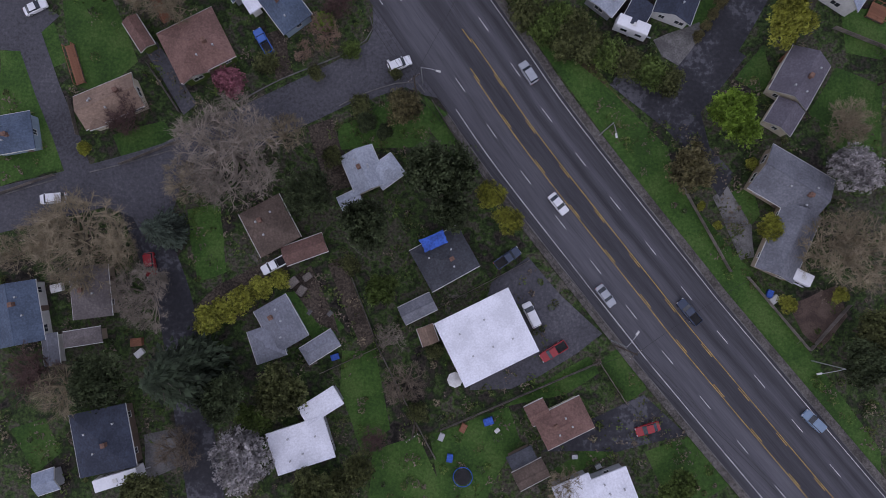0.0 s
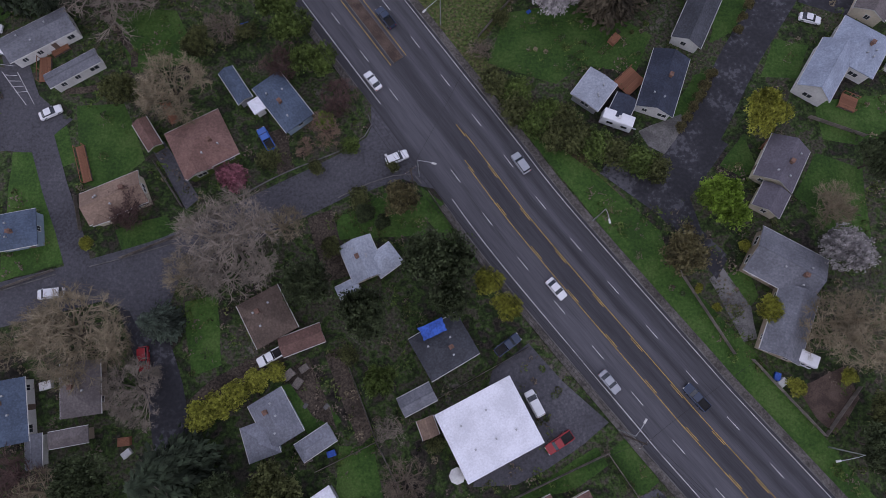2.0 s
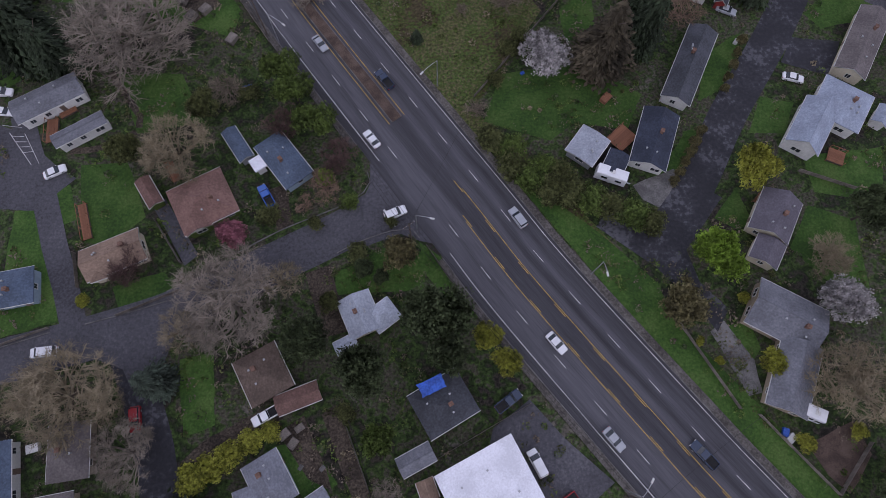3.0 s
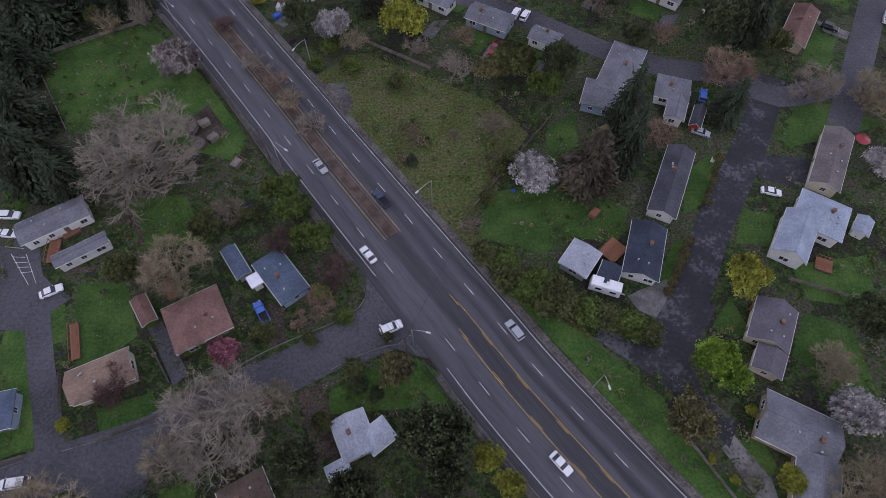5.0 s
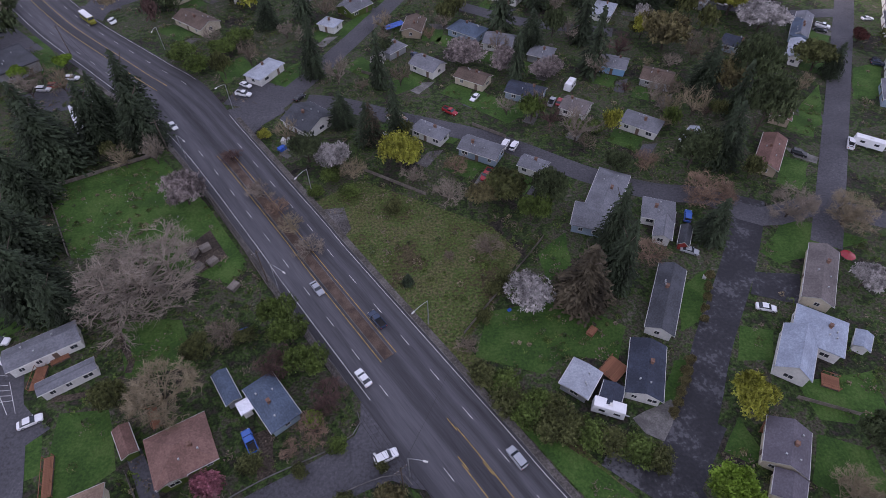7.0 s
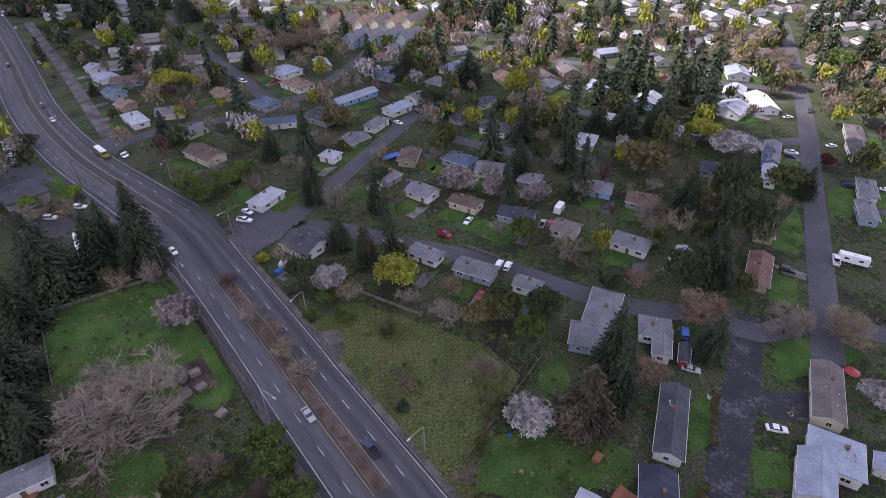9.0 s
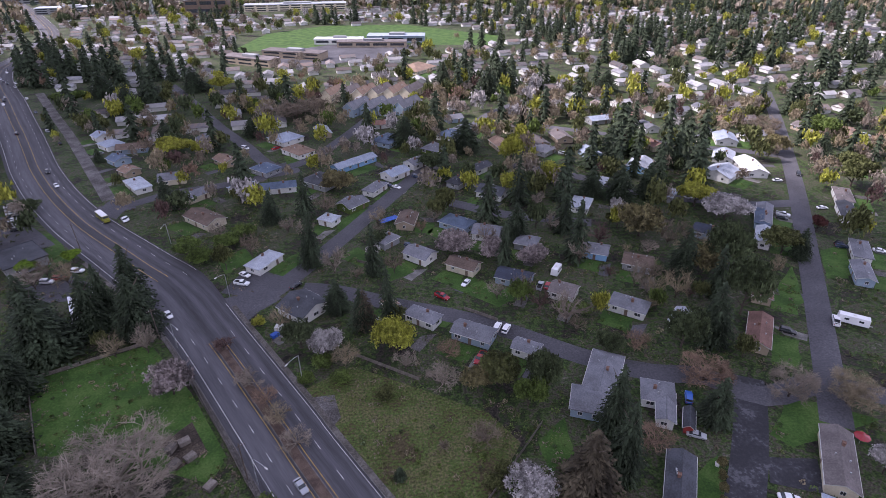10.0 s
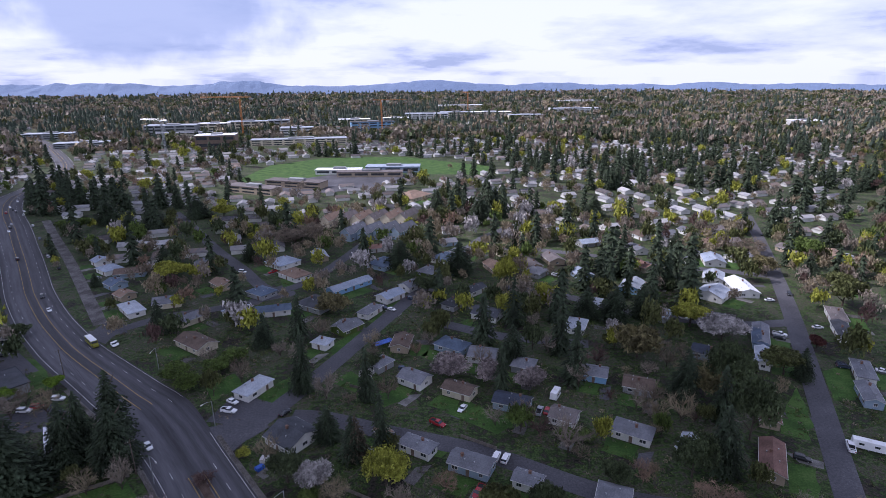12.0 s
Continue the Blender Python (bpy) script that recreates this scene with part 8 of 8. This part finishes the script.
cable(70.5, -53.6, 10.5, 30.8, -13.8, 10.5, 1.2)
cable(71.3, -53.0, 10.5, 31.6, -13.2, 10.5, 1.2)
cable(71.8, -52.6, 10.5, 32.1, -12.9, 10.5, 1.2)
cable(30.4, -14.2, 10.5, -5.7, 31.3, 10.5, 1.2)
cable(30.8, -13.8, 10.5, -5.2, 31.6, 10.5, 1.2)
cable(31.6, -13.2, 10.5, -4.4, 32.2, 10.5, 1.2)
cable(32.1, -12.9, 10.5, -3.9, 32.6, 10.5, 1.2)
cable(-5.7, 31.3, 10.5, -36.3, 79.1, 10.5, 1.2)
cable(-5.2, 31.6, 10.5, -35.8, 79.5, 10.5, 1.2)
cable(-4.4, 32.2, 10.5, -35.0, 80.1, 10.5, 1.2)
cable(-3.9, 32.6, 10.5, -34.5, 80.4, 10.5, 1.2)
cable(-36.3, 79.1, 10.5, -71.6, 128.3, 10.5, 1.2)
cable(-35.8, 79.5, 10.5, -71.1, 128.7, 10.5, 1.2)
cable(-35.0, 80.1, 10.5, -70.3, 129.3, 10.5, 1.2)
cable(-34.5, 80.4, 10.5, -69.9, 129.6, 10.5, 1.2)
cable(-71.6, 128.3, 10.5, -119.5, 184.0, 10.5, 1.2)
cable(-71.1, 128.7, 10.5, -119.0, 184.4, 10.5, 1.2)
cable(-70.3, 129.3, 10.5, -118.2, 185.0, 10.5, 1.2)
cable(-69.9, 129.6, 10.5, -117.7, 185.3, 10.5, 1.2)
cable(-4.8, 31.9, 10.4, 7.3, 56.2, 9.0, 1.0)
cable(-5.0, -26.9, 10.4, 31.2, -13.5, 9.0, 1.0)
cable(-5.0, -26.9, 10.4, -14.8, -0.1, 9.0, 1.0)
cable(31.2, -13.5, 10.4, 52.9, -0.1, 9.0, 1.0)
fence(-17.9, 2.5, -11.8, -13.3, 1.2)
fence(-11.8, -13.5, -5.0, -26.9, 1.2)
fence(-5.0, -26.9, -1.4, -33.4, 1.2)
fence(-22.0, -18.4, -11.8, -13.8, 1.2)
fence(15.5, 1.8, -0.9, -6.7, 1.2)
fence(28.1, -16.4, -0.4, -28.4, 1.2)
fence(28.1, -16.4, 32.9, -23.9, 1.2)
fence(-2.0, 31.1, 5.3, 19.6, 1.2)
fence(43.5, 15.4, 51.9, -0.1, 1.2)
fence(55.0, -1.1, 65.9, -14.3, 1.2)
fence(65.9, -14.3, 73.3, -6.2, 1.2)
fence(-54.1, 37.9, -48.2, 29.0, 1.2)
fence(-68.5, 31.6, -66.7, 24.8, 1.2)
fence(-98.6, 114.5, -83.6, 90.0, 1.2)
fence(-98.6, 114.5, -72.1, 128.3, 1.2)
fence(8.4, 63.1, 26.0, 84.5, 1.2)
fence(-62.1, 119.9, -35.0, 78.1, 1.2)
fence(26.0, 84.5, 30.1, 89.6, 1.2)
fence(-15.6, 117.8, 2.0, 106.4, 1.2)
fence(71.9, 44.7, 82.2, 40.5, 1.2)
fence(-80.9, 13.9, -70.7, 17.5, 1.2)
fence(-58.8, 19.4, -48.1, 23.7, 1.2)
fence(-17.2, 167.3, -9.6, 163.4, 1.2)
fence(17.0, 136.3, 26.3, 129.5, 1.2)


# ------------------------------------------------------------ far buildings
def office(x, y, w, d, h, rot, roof="white", wall="white", storeys=3, label="long pale office building with bands of windows"):
    base = tagged(new("office_building"), label, "office building", "far office buildings")
    base.matrix_basis = pose(x, y, 0, 0, 0, rot)
    TAKEN.append((x, y, max(w, d) * 0.55))
    part("wall", solid(-w / 2, w / 2, -d / 2, d / 2, 0, h), WALL[wall], base)
    bm = solid(-w / 2 - 0.5, w / 2 + 0.5, -d / 2 - 0.5, d / 2 + 0.5, h + 0.004, h + 0.6, bevel=0.08)
    part("roof", bm, ROOF[roof], base)
    part("plant_room", solid(-w * 0.12, w * 0.15, -d * 0.2, d * 0.2, h + 0.604, h + 2.6, bevel=0.1), WALL["grey"], base)
    for s in range(storeys):
        z = h * (s + 0.35) / storeys
        for sy in (-1, 1):
            n = max(3, int(w / 16))
            for i in range(n):
                u0 = -w / 2 + (i + 0.1) * w / n
                part("window", solid(u0, u0 + w / n * 0.8, *sorted((sy * (d / 2 - 0.05), sy * (d / 2 + 0.06))), z, z + h / storeys * 0.45), GLASS, base)


def crane(x, y, h, jib, rot, mat):
    base = tagged(new("tower_crane"), "tall lattice tower crane over a building site", "crane", "tower cranes")
    base.matrix_basis = pose(x, y, 0, 0, 0, rot)
    v, f = [], []
    for sx in (-1, 1):
        for sy in (-1, 1):
            tube_into(v, f, (sx, sy, 0), (sx, sy, h), 0.28, 0.28)
    n = int(h / 4)
    for i in range(n):
        a, b = h * i / n, h * (i + 1) / n
        s = 1 if i % 2 else -1
        for k in (-1, 1):
            tube_into(v, f, (-s, k, a), (s, k, b), 0.16, 0.16)
            tube_into(v, f, (k, -s, a), (k, s, b), 0.16, 0.16)
    place("mast", mesh_of("mast", v, f, mat), base)
    v, f = [], []
    for sy in (-0.8, 0.8):
        tube_into(v, f, (-jib * 0.3, sy, h), (jib, sy, h), 0.25, 0.2)
    tube_into(v, f, (-jib * 0.3, 0, h + 1.6), (jib, 0, h + 1.2), 0.25, 0.2)
    n = int(jib / 4)
    for i in range(n):
        tube_into(v, f, (jib * i / n, -0.8, h), (jib * (i + 0.5) / n, 0, h + 1.5), 0.14, 0.14)
        tube_into(v, f, (jib * (i + 0.5) / n, 0, h + 1.5), (jib * (i + 1) / n, 0.8, h), 0.14, 0.14)
    place("jib", mesh_of("jib", v, f, mat), base)
    part("counterweight", solid(-jib * 0.3, -jib * 0.3 + 4, -1.2, 1.2, h - 2.6, h - 0.3), WALL["grey"], base)
    part("cab", solid(0.6, 2.6, -1.1, 1.1, h - 2.6, h - 0.3, top=0.2), WALL["white"], base)


patch("sports_field", [(-165, 575), (-150, 690), (-90, 750), (10, 750), (115, 650), (100, 590), (-20, 610)], LAWN, 0.034, "bright green school sports field", "sports field")
TAKEN += [(-130, 600, 35), (-60, 640, 40), (-100, 720, 35), (30, 640, 30), (-10, 730, 30), (-140, 545, 18), (-110, 560, 18), (60, 590, 25), (-120, 640, 55), (-75, 690, 45), (-20, 700, 45), (50, 680, 45), (95, 625, 30)]
patch("parking_lot", [(-120, 520), (-60, 510), (20, 560), (10, 610), (-70, 610), (-110, 580)], STREET, 0.07, "asphalt parking lot of a school", "parking lot")
TAKEN += [(-80, 560, 40), (-20, 580, 38)]
office(-60, 618, 50, 14, 5, -5, "white", "white", 1, "low white-roofed school building")
office(0, 622, 60, 20, 7, -5, "paleblue", "bluegrey", 1, "low pale blue-roofed school hall")
office(-25, 598, 70, 14, 5, -5, "taupe", "tan", 1, "low brown-roofed school building")
office(-95, 545, 60, 16, 6, -22, "taupe", "tan", 2, "long brown-roofed apartment building")
office(-130, 520, 55, 15, 6, -30, "taupe", "tan", 2, "long brown-roofed apartment building")
office(-271, 895, 58, 34, 20, 6, "white", "brown", 2, "black angular hall with a white roof")
rng_roof = random.Random(3)
for x, y, w, d, h, r in ((-150, 925, 150, 26, 9, 6), (-430, 1150, 95, 40, 17, 4), (-360, 1185, 60, 30, 17, 4), (-300, 1215, 80, 32, 18, 4), (-245, 1250, 45, 26, 17, 4), (-380, 1080, 110, 24, 8, 8), (-180, 1090, 60, 30, 14, 4),
                         (-85, 1300, 70, 30, 14, 8), (10, 1330, 60, 30, 14, 4), (90, 1450, 110, 45, 16, -4), (170, 1500, 80, 40, 16, -4), (270, 1560, 120, 40, 12, 0), (340, 1420, 90, 34, 12, 0), (560, 1700, 150, 50, 12, 0), (-620, 1080, 80, 30, 10, 10), (-480, 930, 90, 26, 8, 12), (760, 2300, 160, 50, 12, 0), (240, 1980, 160, 40, 12, 0)):
    office(x, y, w, d, h, r, rng_roof.choice(("light", "light", "slate", "white")), rng_roof.choice(("white", "grey", "cream")), 3)
office(-40, 1180, 90, 24, 16, 10, "dark", "skyblue", 3, "long glass office block with a dark roof")
office(855, 1100, 56, 40, 13, -20, "white", "white", 1, "large white domed sports hall")
crane(-318, 812, 48, 40, 150, METAL)
crane(-260, 1010, 72, 70, 170, CRANE)
crane(-20, 1150, 60, 55, 20, CRANE)
crane(230, 1700, 60, 60, 100, CRANE)


# ------------------------------------------------------------ scattered houses and trees beyond the hand-built blocks
taken = np.array(TAKEN)


def clear(x, y, r):
    d = np.hypot(taken[:, 0] - x, taken[:, 1] - y)
    return bool((d > taken[:, 2] + r).all())


rng = random.Random(11)
extra = []
roofs = ("grey", "grey", "taupe", "brown", "light", "dark", "paleblue", "tan", "redbrown", "blue")
walls = ("white", "cream", "grey", "bluegrey", "tan", "white")
far_v, far_f, far_rv, far_rf, far_lv, far_lf = [], [], [], [], [], []


def simple_house_into(x, y, w, d, rot, light):
    """A far house joined into one sheet of roofs and one of walls."""
    c, s = math.cos(rot), math.sin(rot)
    rise, h = d * 0.2, 2.7

    def at(u, v, z):
        return (x + u * c - v * s, y + u * s + v * c, z)

    k = len(far_v)
    a, b = w / 2, d / 2
    far_v.extend(at(*p) for p in ((-a, -b, 0), (a, -b, 0), (a, b, 0), (-a, b, 0), (-a, -b, h), (a, -b, h), (a, b, h), (-a, b, h), (-a, 0, h + rise), (a, 0, h + rise)))
    far_f.extend(tuple(k + i for i in q) for q in ((0, 1, 5, 4), (2, 3, 7, 6), (1, 2, 6, 9, 5), (3, 0, 4, 8, 7)))
    rv, rf = (far_lv, far_lf) if light else (far_rv, far_rf)
    k = len(rv)
    a, b = a + 0.5, b + 0.5
    rv.extend(at(*p) for p in ((-a, -b, h), (a, -b, h), (a, b, h), (-a, b, h), (-a, 0, h + rise + 0.3), (a, 0, h + rise + 0.3), (-a, -b, h - 0.2), (a, -b, h - 0.2), (a, b, h - 0.2), (-a, b, h - 0.2)))
    rf.extend(tuple(k + i for i in q) for q in ((0, 1, 5, 4), (2, 3, 4, 5), (6, 7, 1, 0), (8, 9, 3, 2), (9, 8, 7, 6)))


count = 0
for row in range(0, 26):
    for col in range(-30, 42):
        gx, gy = col * 21 + rng.uniform(-4, 4), row * 27 + rng.uniform(-3, 3)
        x, y = gx * 0.93 - gy * 0.36 + 60, gy * 0.93 + gx * 0.2 + 255
        if not (225 < math.hypot(x, y) < 1000) or y < 150 or abs(math.atan2(x, y) + 0.09) > 0.82 or rng.random() < 0.15 or not clear(x, y, 6.0):
            continue
        w, d, rot = rng.uniform(10, 15), rng.uniform(7, 9), rng.choice((12, 12, 102)) + rng.uniform(-6, 6)
        extra.append((x, y, 0.5 * w))
        if math.hypot(x, y) < 420 and count < 42:
            count += 1
            rf, wl = rng.choice(roofs), rng.choice(walls)
            house("single-storey %s suburban house with a %s roof" % (wl, rf), rf, wl, [block(x, y, w, d, rot, "gable", 2.7, 0.4)], vents=0)
        else:
            simple_house_into(x, y, w, d, radians(rot), rng.random() < 0.42)
for k in range(900):
    r, w = 950 + 2600 * rng.random(), rng.uniform(-0.85, 0.7)
    x, y = r * math.sin(w), r * math.cos(w)
    if clear(x, y, 8):
        simple_house_into(x, y, rng.uniform(12, 24), rng.uniform(8, 14), radians(rng.choice((10, 100))), rng.random() < 0.35)
FAR_PALE = material("far_pale_roof", [(0.20, 0.20, 0.21), (0.27, 0.27, 0.28), (0.33, 0.32, 0.31)], 0.02, 0.5, 0.85, vary=0.35, island=True, bump=0)
ISLE_ROOF = material("far_dark_roof", [(0.07, 0.07, 0.08), (0.13, 0.12, 0.12), (0.17, 0.13, 0.11)], 0.02, 0.5, 0.85, vary=0.4, island=True, bump=0)
for nm, v, f, m, lb in (("house_walls", far_v, far_f, WALL["white"], "pale walls of many far suburban houses"), ("house_roofs", far_rv, far_rf, ISLE_ROOF, "dark shingle roofs of many far houses"), ("pale_house_roofs", far_lv, far_lf, FAR_PALE, "pale roofs of many far suburban houses")):
    tagged(place(nm, mesh_of(nm, v, f, m)), lb, "houses", kind="stuff")

taken = np.vstack([taken, np.array(extra)])
MIX = ("mid_conifer", "mid_conifer", "mid_conifer", "mid_dark", "mid_olive", "mid_olive", "mid_olive", "mid_green", "mid_brown", "mid_brown", "mid_brown", "mid_grey", "mid_grey", "mid_grey", "mid_grey", "mid_straw", "mid_straw", "mid_straw", "mid_straw", "mid_rust", "mid_plum", "mid_yellow", "mid_yellow", "mid_blossom")
bulk = {}


def height_of(kind):
    return rng.uniform(14, 25) if "conifer" in kind else rng.uniform(5, 12)


made = 0
cand = []
TAKEN_MEADOW = ((-12, 95, 16), (0, 110, 18), (-25, 112, 14), (15, 95, 14), (28, 72, 14), (-75, 95, 22), (-95, 105, 20), (-60, 80, 14), (45, 95, 10), (60, 120, 8))
taken = np.vstack([taken, np.array(TAKEN_MEADOW)])
for k in range(4500):
    near_by = k % 3 == 0
    r = math.sqrt(rng.uniform(105 ** 2, 420 ** 2)) if near_by else math.sqrt(rng.uniform(300 ** 2, 1000 ** 2))
    w = rng.uniform(-0.93, 0.80)
    x, y = r * math.sin(w), r * math.cos(w)
    grove = noise.noise((x * 0.011, y * 0.011, 3.0))
    kind = rng.choice(MIX)
    if grove > 0.25 and rng.random() < 0.6:
        kind = rng.choice(("mid_conifer", "mid_conifer", "mid_dark"))
    elif grove < 0.0 and rng.random() < 0.45:
        kind = rng.choice(("mid_brown", "mid_straw", "mid_straw", "mid_yellow", "mid_grey", "mid_olive"))
    h = height_of(kind)
    rad = h * rng.uniform(0.22, 0.31) if "conifer" in kind else h * rng.uniform(0.36, 0.52)
    if clear(x, y, rad * (0.6 if r < 330 else 0.35)):
        cand.append((r, kind, x, y, rad, h))
GROVES = ((-262, 470, 42, 30), (-205, 455, 30, 16), (-318, 520, 34, 14), (44, 415, 15, 9), (74, 410, 12, 8), (255, 560, 55, 34), (335, 640, 60, 34), (400, 560, 48, 22), (300, 470, 32, 14), (205, 500, 30, 12), (430, 470, 40, 16), (180, 640, 50, 18), (520, 660, 60, 26),
          (120, 790, 70, 26), (430, 820, 90, 46), (610, 880, 90, 40), (330, 900, 80, 26), (250, 330, 24, 9), (330, 390, 34, 11))
for gx, gy, gr, n in GROVES:
    for k in range(n):
        x, y, h = rng.gauss(gx, gr * 0.5), rng.gauss(gy, gr * 0.45), rng.uniform(15, 27)
        if clear(x, y, 0.5):
            cand.append((math.hypot(x, y) + 200, "mid_conifer", x, y, h * rng.uniform(0.22, 0.30), h))
cand.sort()
for r, kind, x, y, rad, h in cand:
    if made < 95:
        tree(kind, x, y, rad, h)
        made += 1
    else:
        bulk.setdefault(kind, []).append((x, y, rad, h))


def low_tree(kind, seed):
    """A small far tree of a few dozen faces."""
    if "conifer" in kind:
        v, f = [], []
        for i in range(3):
            k, z, rr = len(v), 0.08 + i * 0.27, 1.0 - i * 0.3
            v.append(Vector((0, 0, z + 0.42)))
            v.extend(Vector((math.cos(a + i + seed) * rr * (0.8 + 0.4 * (a % 2 < 1)), math.sin(a + i + seed) * rr, z - 0.04 * (a % 2))) for a in range(6))
            f.extend((k, k + 1 + a, k + 1 + (a + 1) % 6) for a in range(6))
        return v, f
    return crown_leafy(seed, clumps=10, per=3, size=0.42)


for k in range(15000):
    u = rng.random()
    r, w = 950 + 3900 * u ** 1.35, rng.uniform(-0.95, 0.82)
    x, y = r * math.sin(w), r * math.cos(w)
    grove = noise.noise((x * 0.0028, y * 0.006, 9.0)) + 0.25 * noise.noise((x * 0.012, y * 0.012, 5.0))
    belt = x < 150 and 1250 < r < 2100 and noise.noise((x * 0.004, y * 0.004, 2.0)) > -0.25
    if grove > 0.12 or belt:
        kind = "far_conifer" if rng.random() < (0.8 if x < 150 else 0.55) else rng.choice(("far_olive", "far_grey", "far_straw"))
    else:
        if rng.random() < 0.35:
            continue
        kind = rng.choice(("far_conifer", "far_brown", "far_olive", "far_grey", "far_grey", "far_straw", "far_dark"))
    big_f = 1 + 0.25 * (r / 2000)
    h = (rng.uniform(12, 22) if kind == "far_conifer" else rng.uniform(6, 13)) * big_f
    rad = h * (rng.uniform(0.22, 0.3) if kind == "far_conifer" else rng.uniform(0.45, 0.7)) * big_f
    if clear(x, y, 2):
        bulk.setdefault(kind, []).append((x, y, rad, h))

for kind, spots in bulk.items():
    key = kind.split("_")[-1]
    mat = LEAF.get(key) or TWIG[key]
    # far conifers take the paler, bluer leaves: distance haze put into their colour
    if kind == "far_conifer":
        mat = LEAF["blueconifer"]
    shapes = []
    for s in range(3):
        if kind.startswith("far"):
            v, f = low_tree(kind, 50 + s)
        else:
            if "conifer" in kind:
                v, f = crown_conifer(80 + s, tiers=9, size=0.52, boughs=5, dense=2.4)
            elif key in TWIG:
                v, f = crown_leafy(80 + s, clumps=66, per=4, size=0.10, low=0.22)
            else:
                v, f = crown_leafy(80 + s, clumps=46, per=5, size=0.18)
        shapes.append((np.array([tuple(p) for p in v]), f))
    verts, faces, base_n = [], [], 0
    for i, (x, y, rad, h) in enumerate(spots):
        v, f = shapes[i % 3]
        w = (x * 3 + y) % 6.28
        c, s = math.cos(w), math.sin(w)
        q = np.column_stack(((v[:, 0] * c - v[:, 1] * s) * rad + x, (v[:, 0] * s + v[:, 1] * c) * rad + y, v[:, 2] * h))
        verts.append(q)
        faces.extend([tuple(a + base_n for a in t) for t in f])
        base_n += len(v)
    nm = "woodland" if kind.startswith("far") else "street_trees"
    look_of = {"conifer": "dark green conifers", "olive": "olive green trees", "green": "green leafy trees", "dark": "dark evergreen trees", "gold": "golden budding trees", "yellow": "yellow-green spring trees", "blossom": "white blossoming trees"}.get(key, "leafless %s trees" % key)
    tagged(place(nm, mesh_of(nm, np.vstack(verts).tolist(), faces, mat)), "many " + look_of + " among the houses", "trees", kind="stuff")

# low undergrowth over the near yards
taken = np.array(TAKEN)
UNDER = {"olive": LEAF["olive"], "brown": TWIG["brown"], "green": LEAF["green"], "dark green": LEAF["dark"], "straw": TWIG["straw"]}
heaps = {k: ([], []) for k in UNDER}
for k in range(42000):
    r, w = 230 * math.sqrt(rng.random()), rng.uniform(-3.1416, 3.1416)
    x, y = r * math.sin(w) - 5, r * math.cos(w) + 55
    if y < -60 or abs(x) > 40 + 0.9 * (y + 75):
        continue
    if noise.noise((x * 0.06, y * 0.06, 1.0)) + 0.5 * noise.noise((x * 0.25, y * 0.25, 2.0)) < -0.05 or not clear(x, y, 0.1):
        continue
    v, f = heaps[rng.choice(("olive", "brown", "green"))]
    size = rng.uniform(0.2, 0.6)
    for j in range(12):
        c = Vector((x + rng.gauss(0, size), y + rng.gauss(0, size), 0.08 + abs(rng.gauss(0, size * 0.5))))
        leaf_into(v, f, c, size * 0.5, rng, 1.0)
for k in range(4200):
    r, w = 210 * math.sqrt(rng.random()), rng.uniform(-3.1416, 3.1416)
    x, y = r * math.sin(w) - 5, r * math.cos(w) + 60
    if y < -60 or abs(x) > 40 + 0.9 * (y + 75) or noise.noise((x * 0.05, y * 0.05, 8.0)) < -0.08 or not clear(x, y, 0.5):
        continue
    v, f = heaps[rng.choice(("olive", "brown", "green", "dark green", "dark green", "straw"))]
    size = rng.uniform(0.4, 1.2)
    for j in range(34):
        d = Vector((rng.gauss(0, 1), rng.gauss(0, 1), abs(rng.gauss(0.2, 0.9)))).normalized() * size * rng.uniform(0.6, 1.0)
        leaf_into(v, f, Vector((x, y, 0.1)) + d, 0.2, rng, 0.6)
for key, (v, f) in heaps.items():
    tagged(place("undergrowth", mesh_of("undergrowth", v, f, UNDER[key])), "low %s undergrowth and garden plants in the yards" % key, "plants", kind="stuff")

# white flowers in the paddock grass
v, f = [], []
for k in range(420):
    x, y = rng.uniform(-112, -52), rng.uniform(78, 122)
    if noise.noise((x * 0.12, y * 0.12, 4.0)) < 0.0 or not clear(x, y, 0.5):
        continue
    for j in range(3):
        leaf_into(v, f, Vector((x + rng.gauss(0, 0.25), y + rng.gauss(0, 0.25), 0.16)), 0.13, rng, 2.0)
tagged(place("wild_flowers", mesh_of("wild_flowers", v, f, LEAF["blossom"])), "small white flowers scattered in the paddock grass", "flowers", kind="stuff")
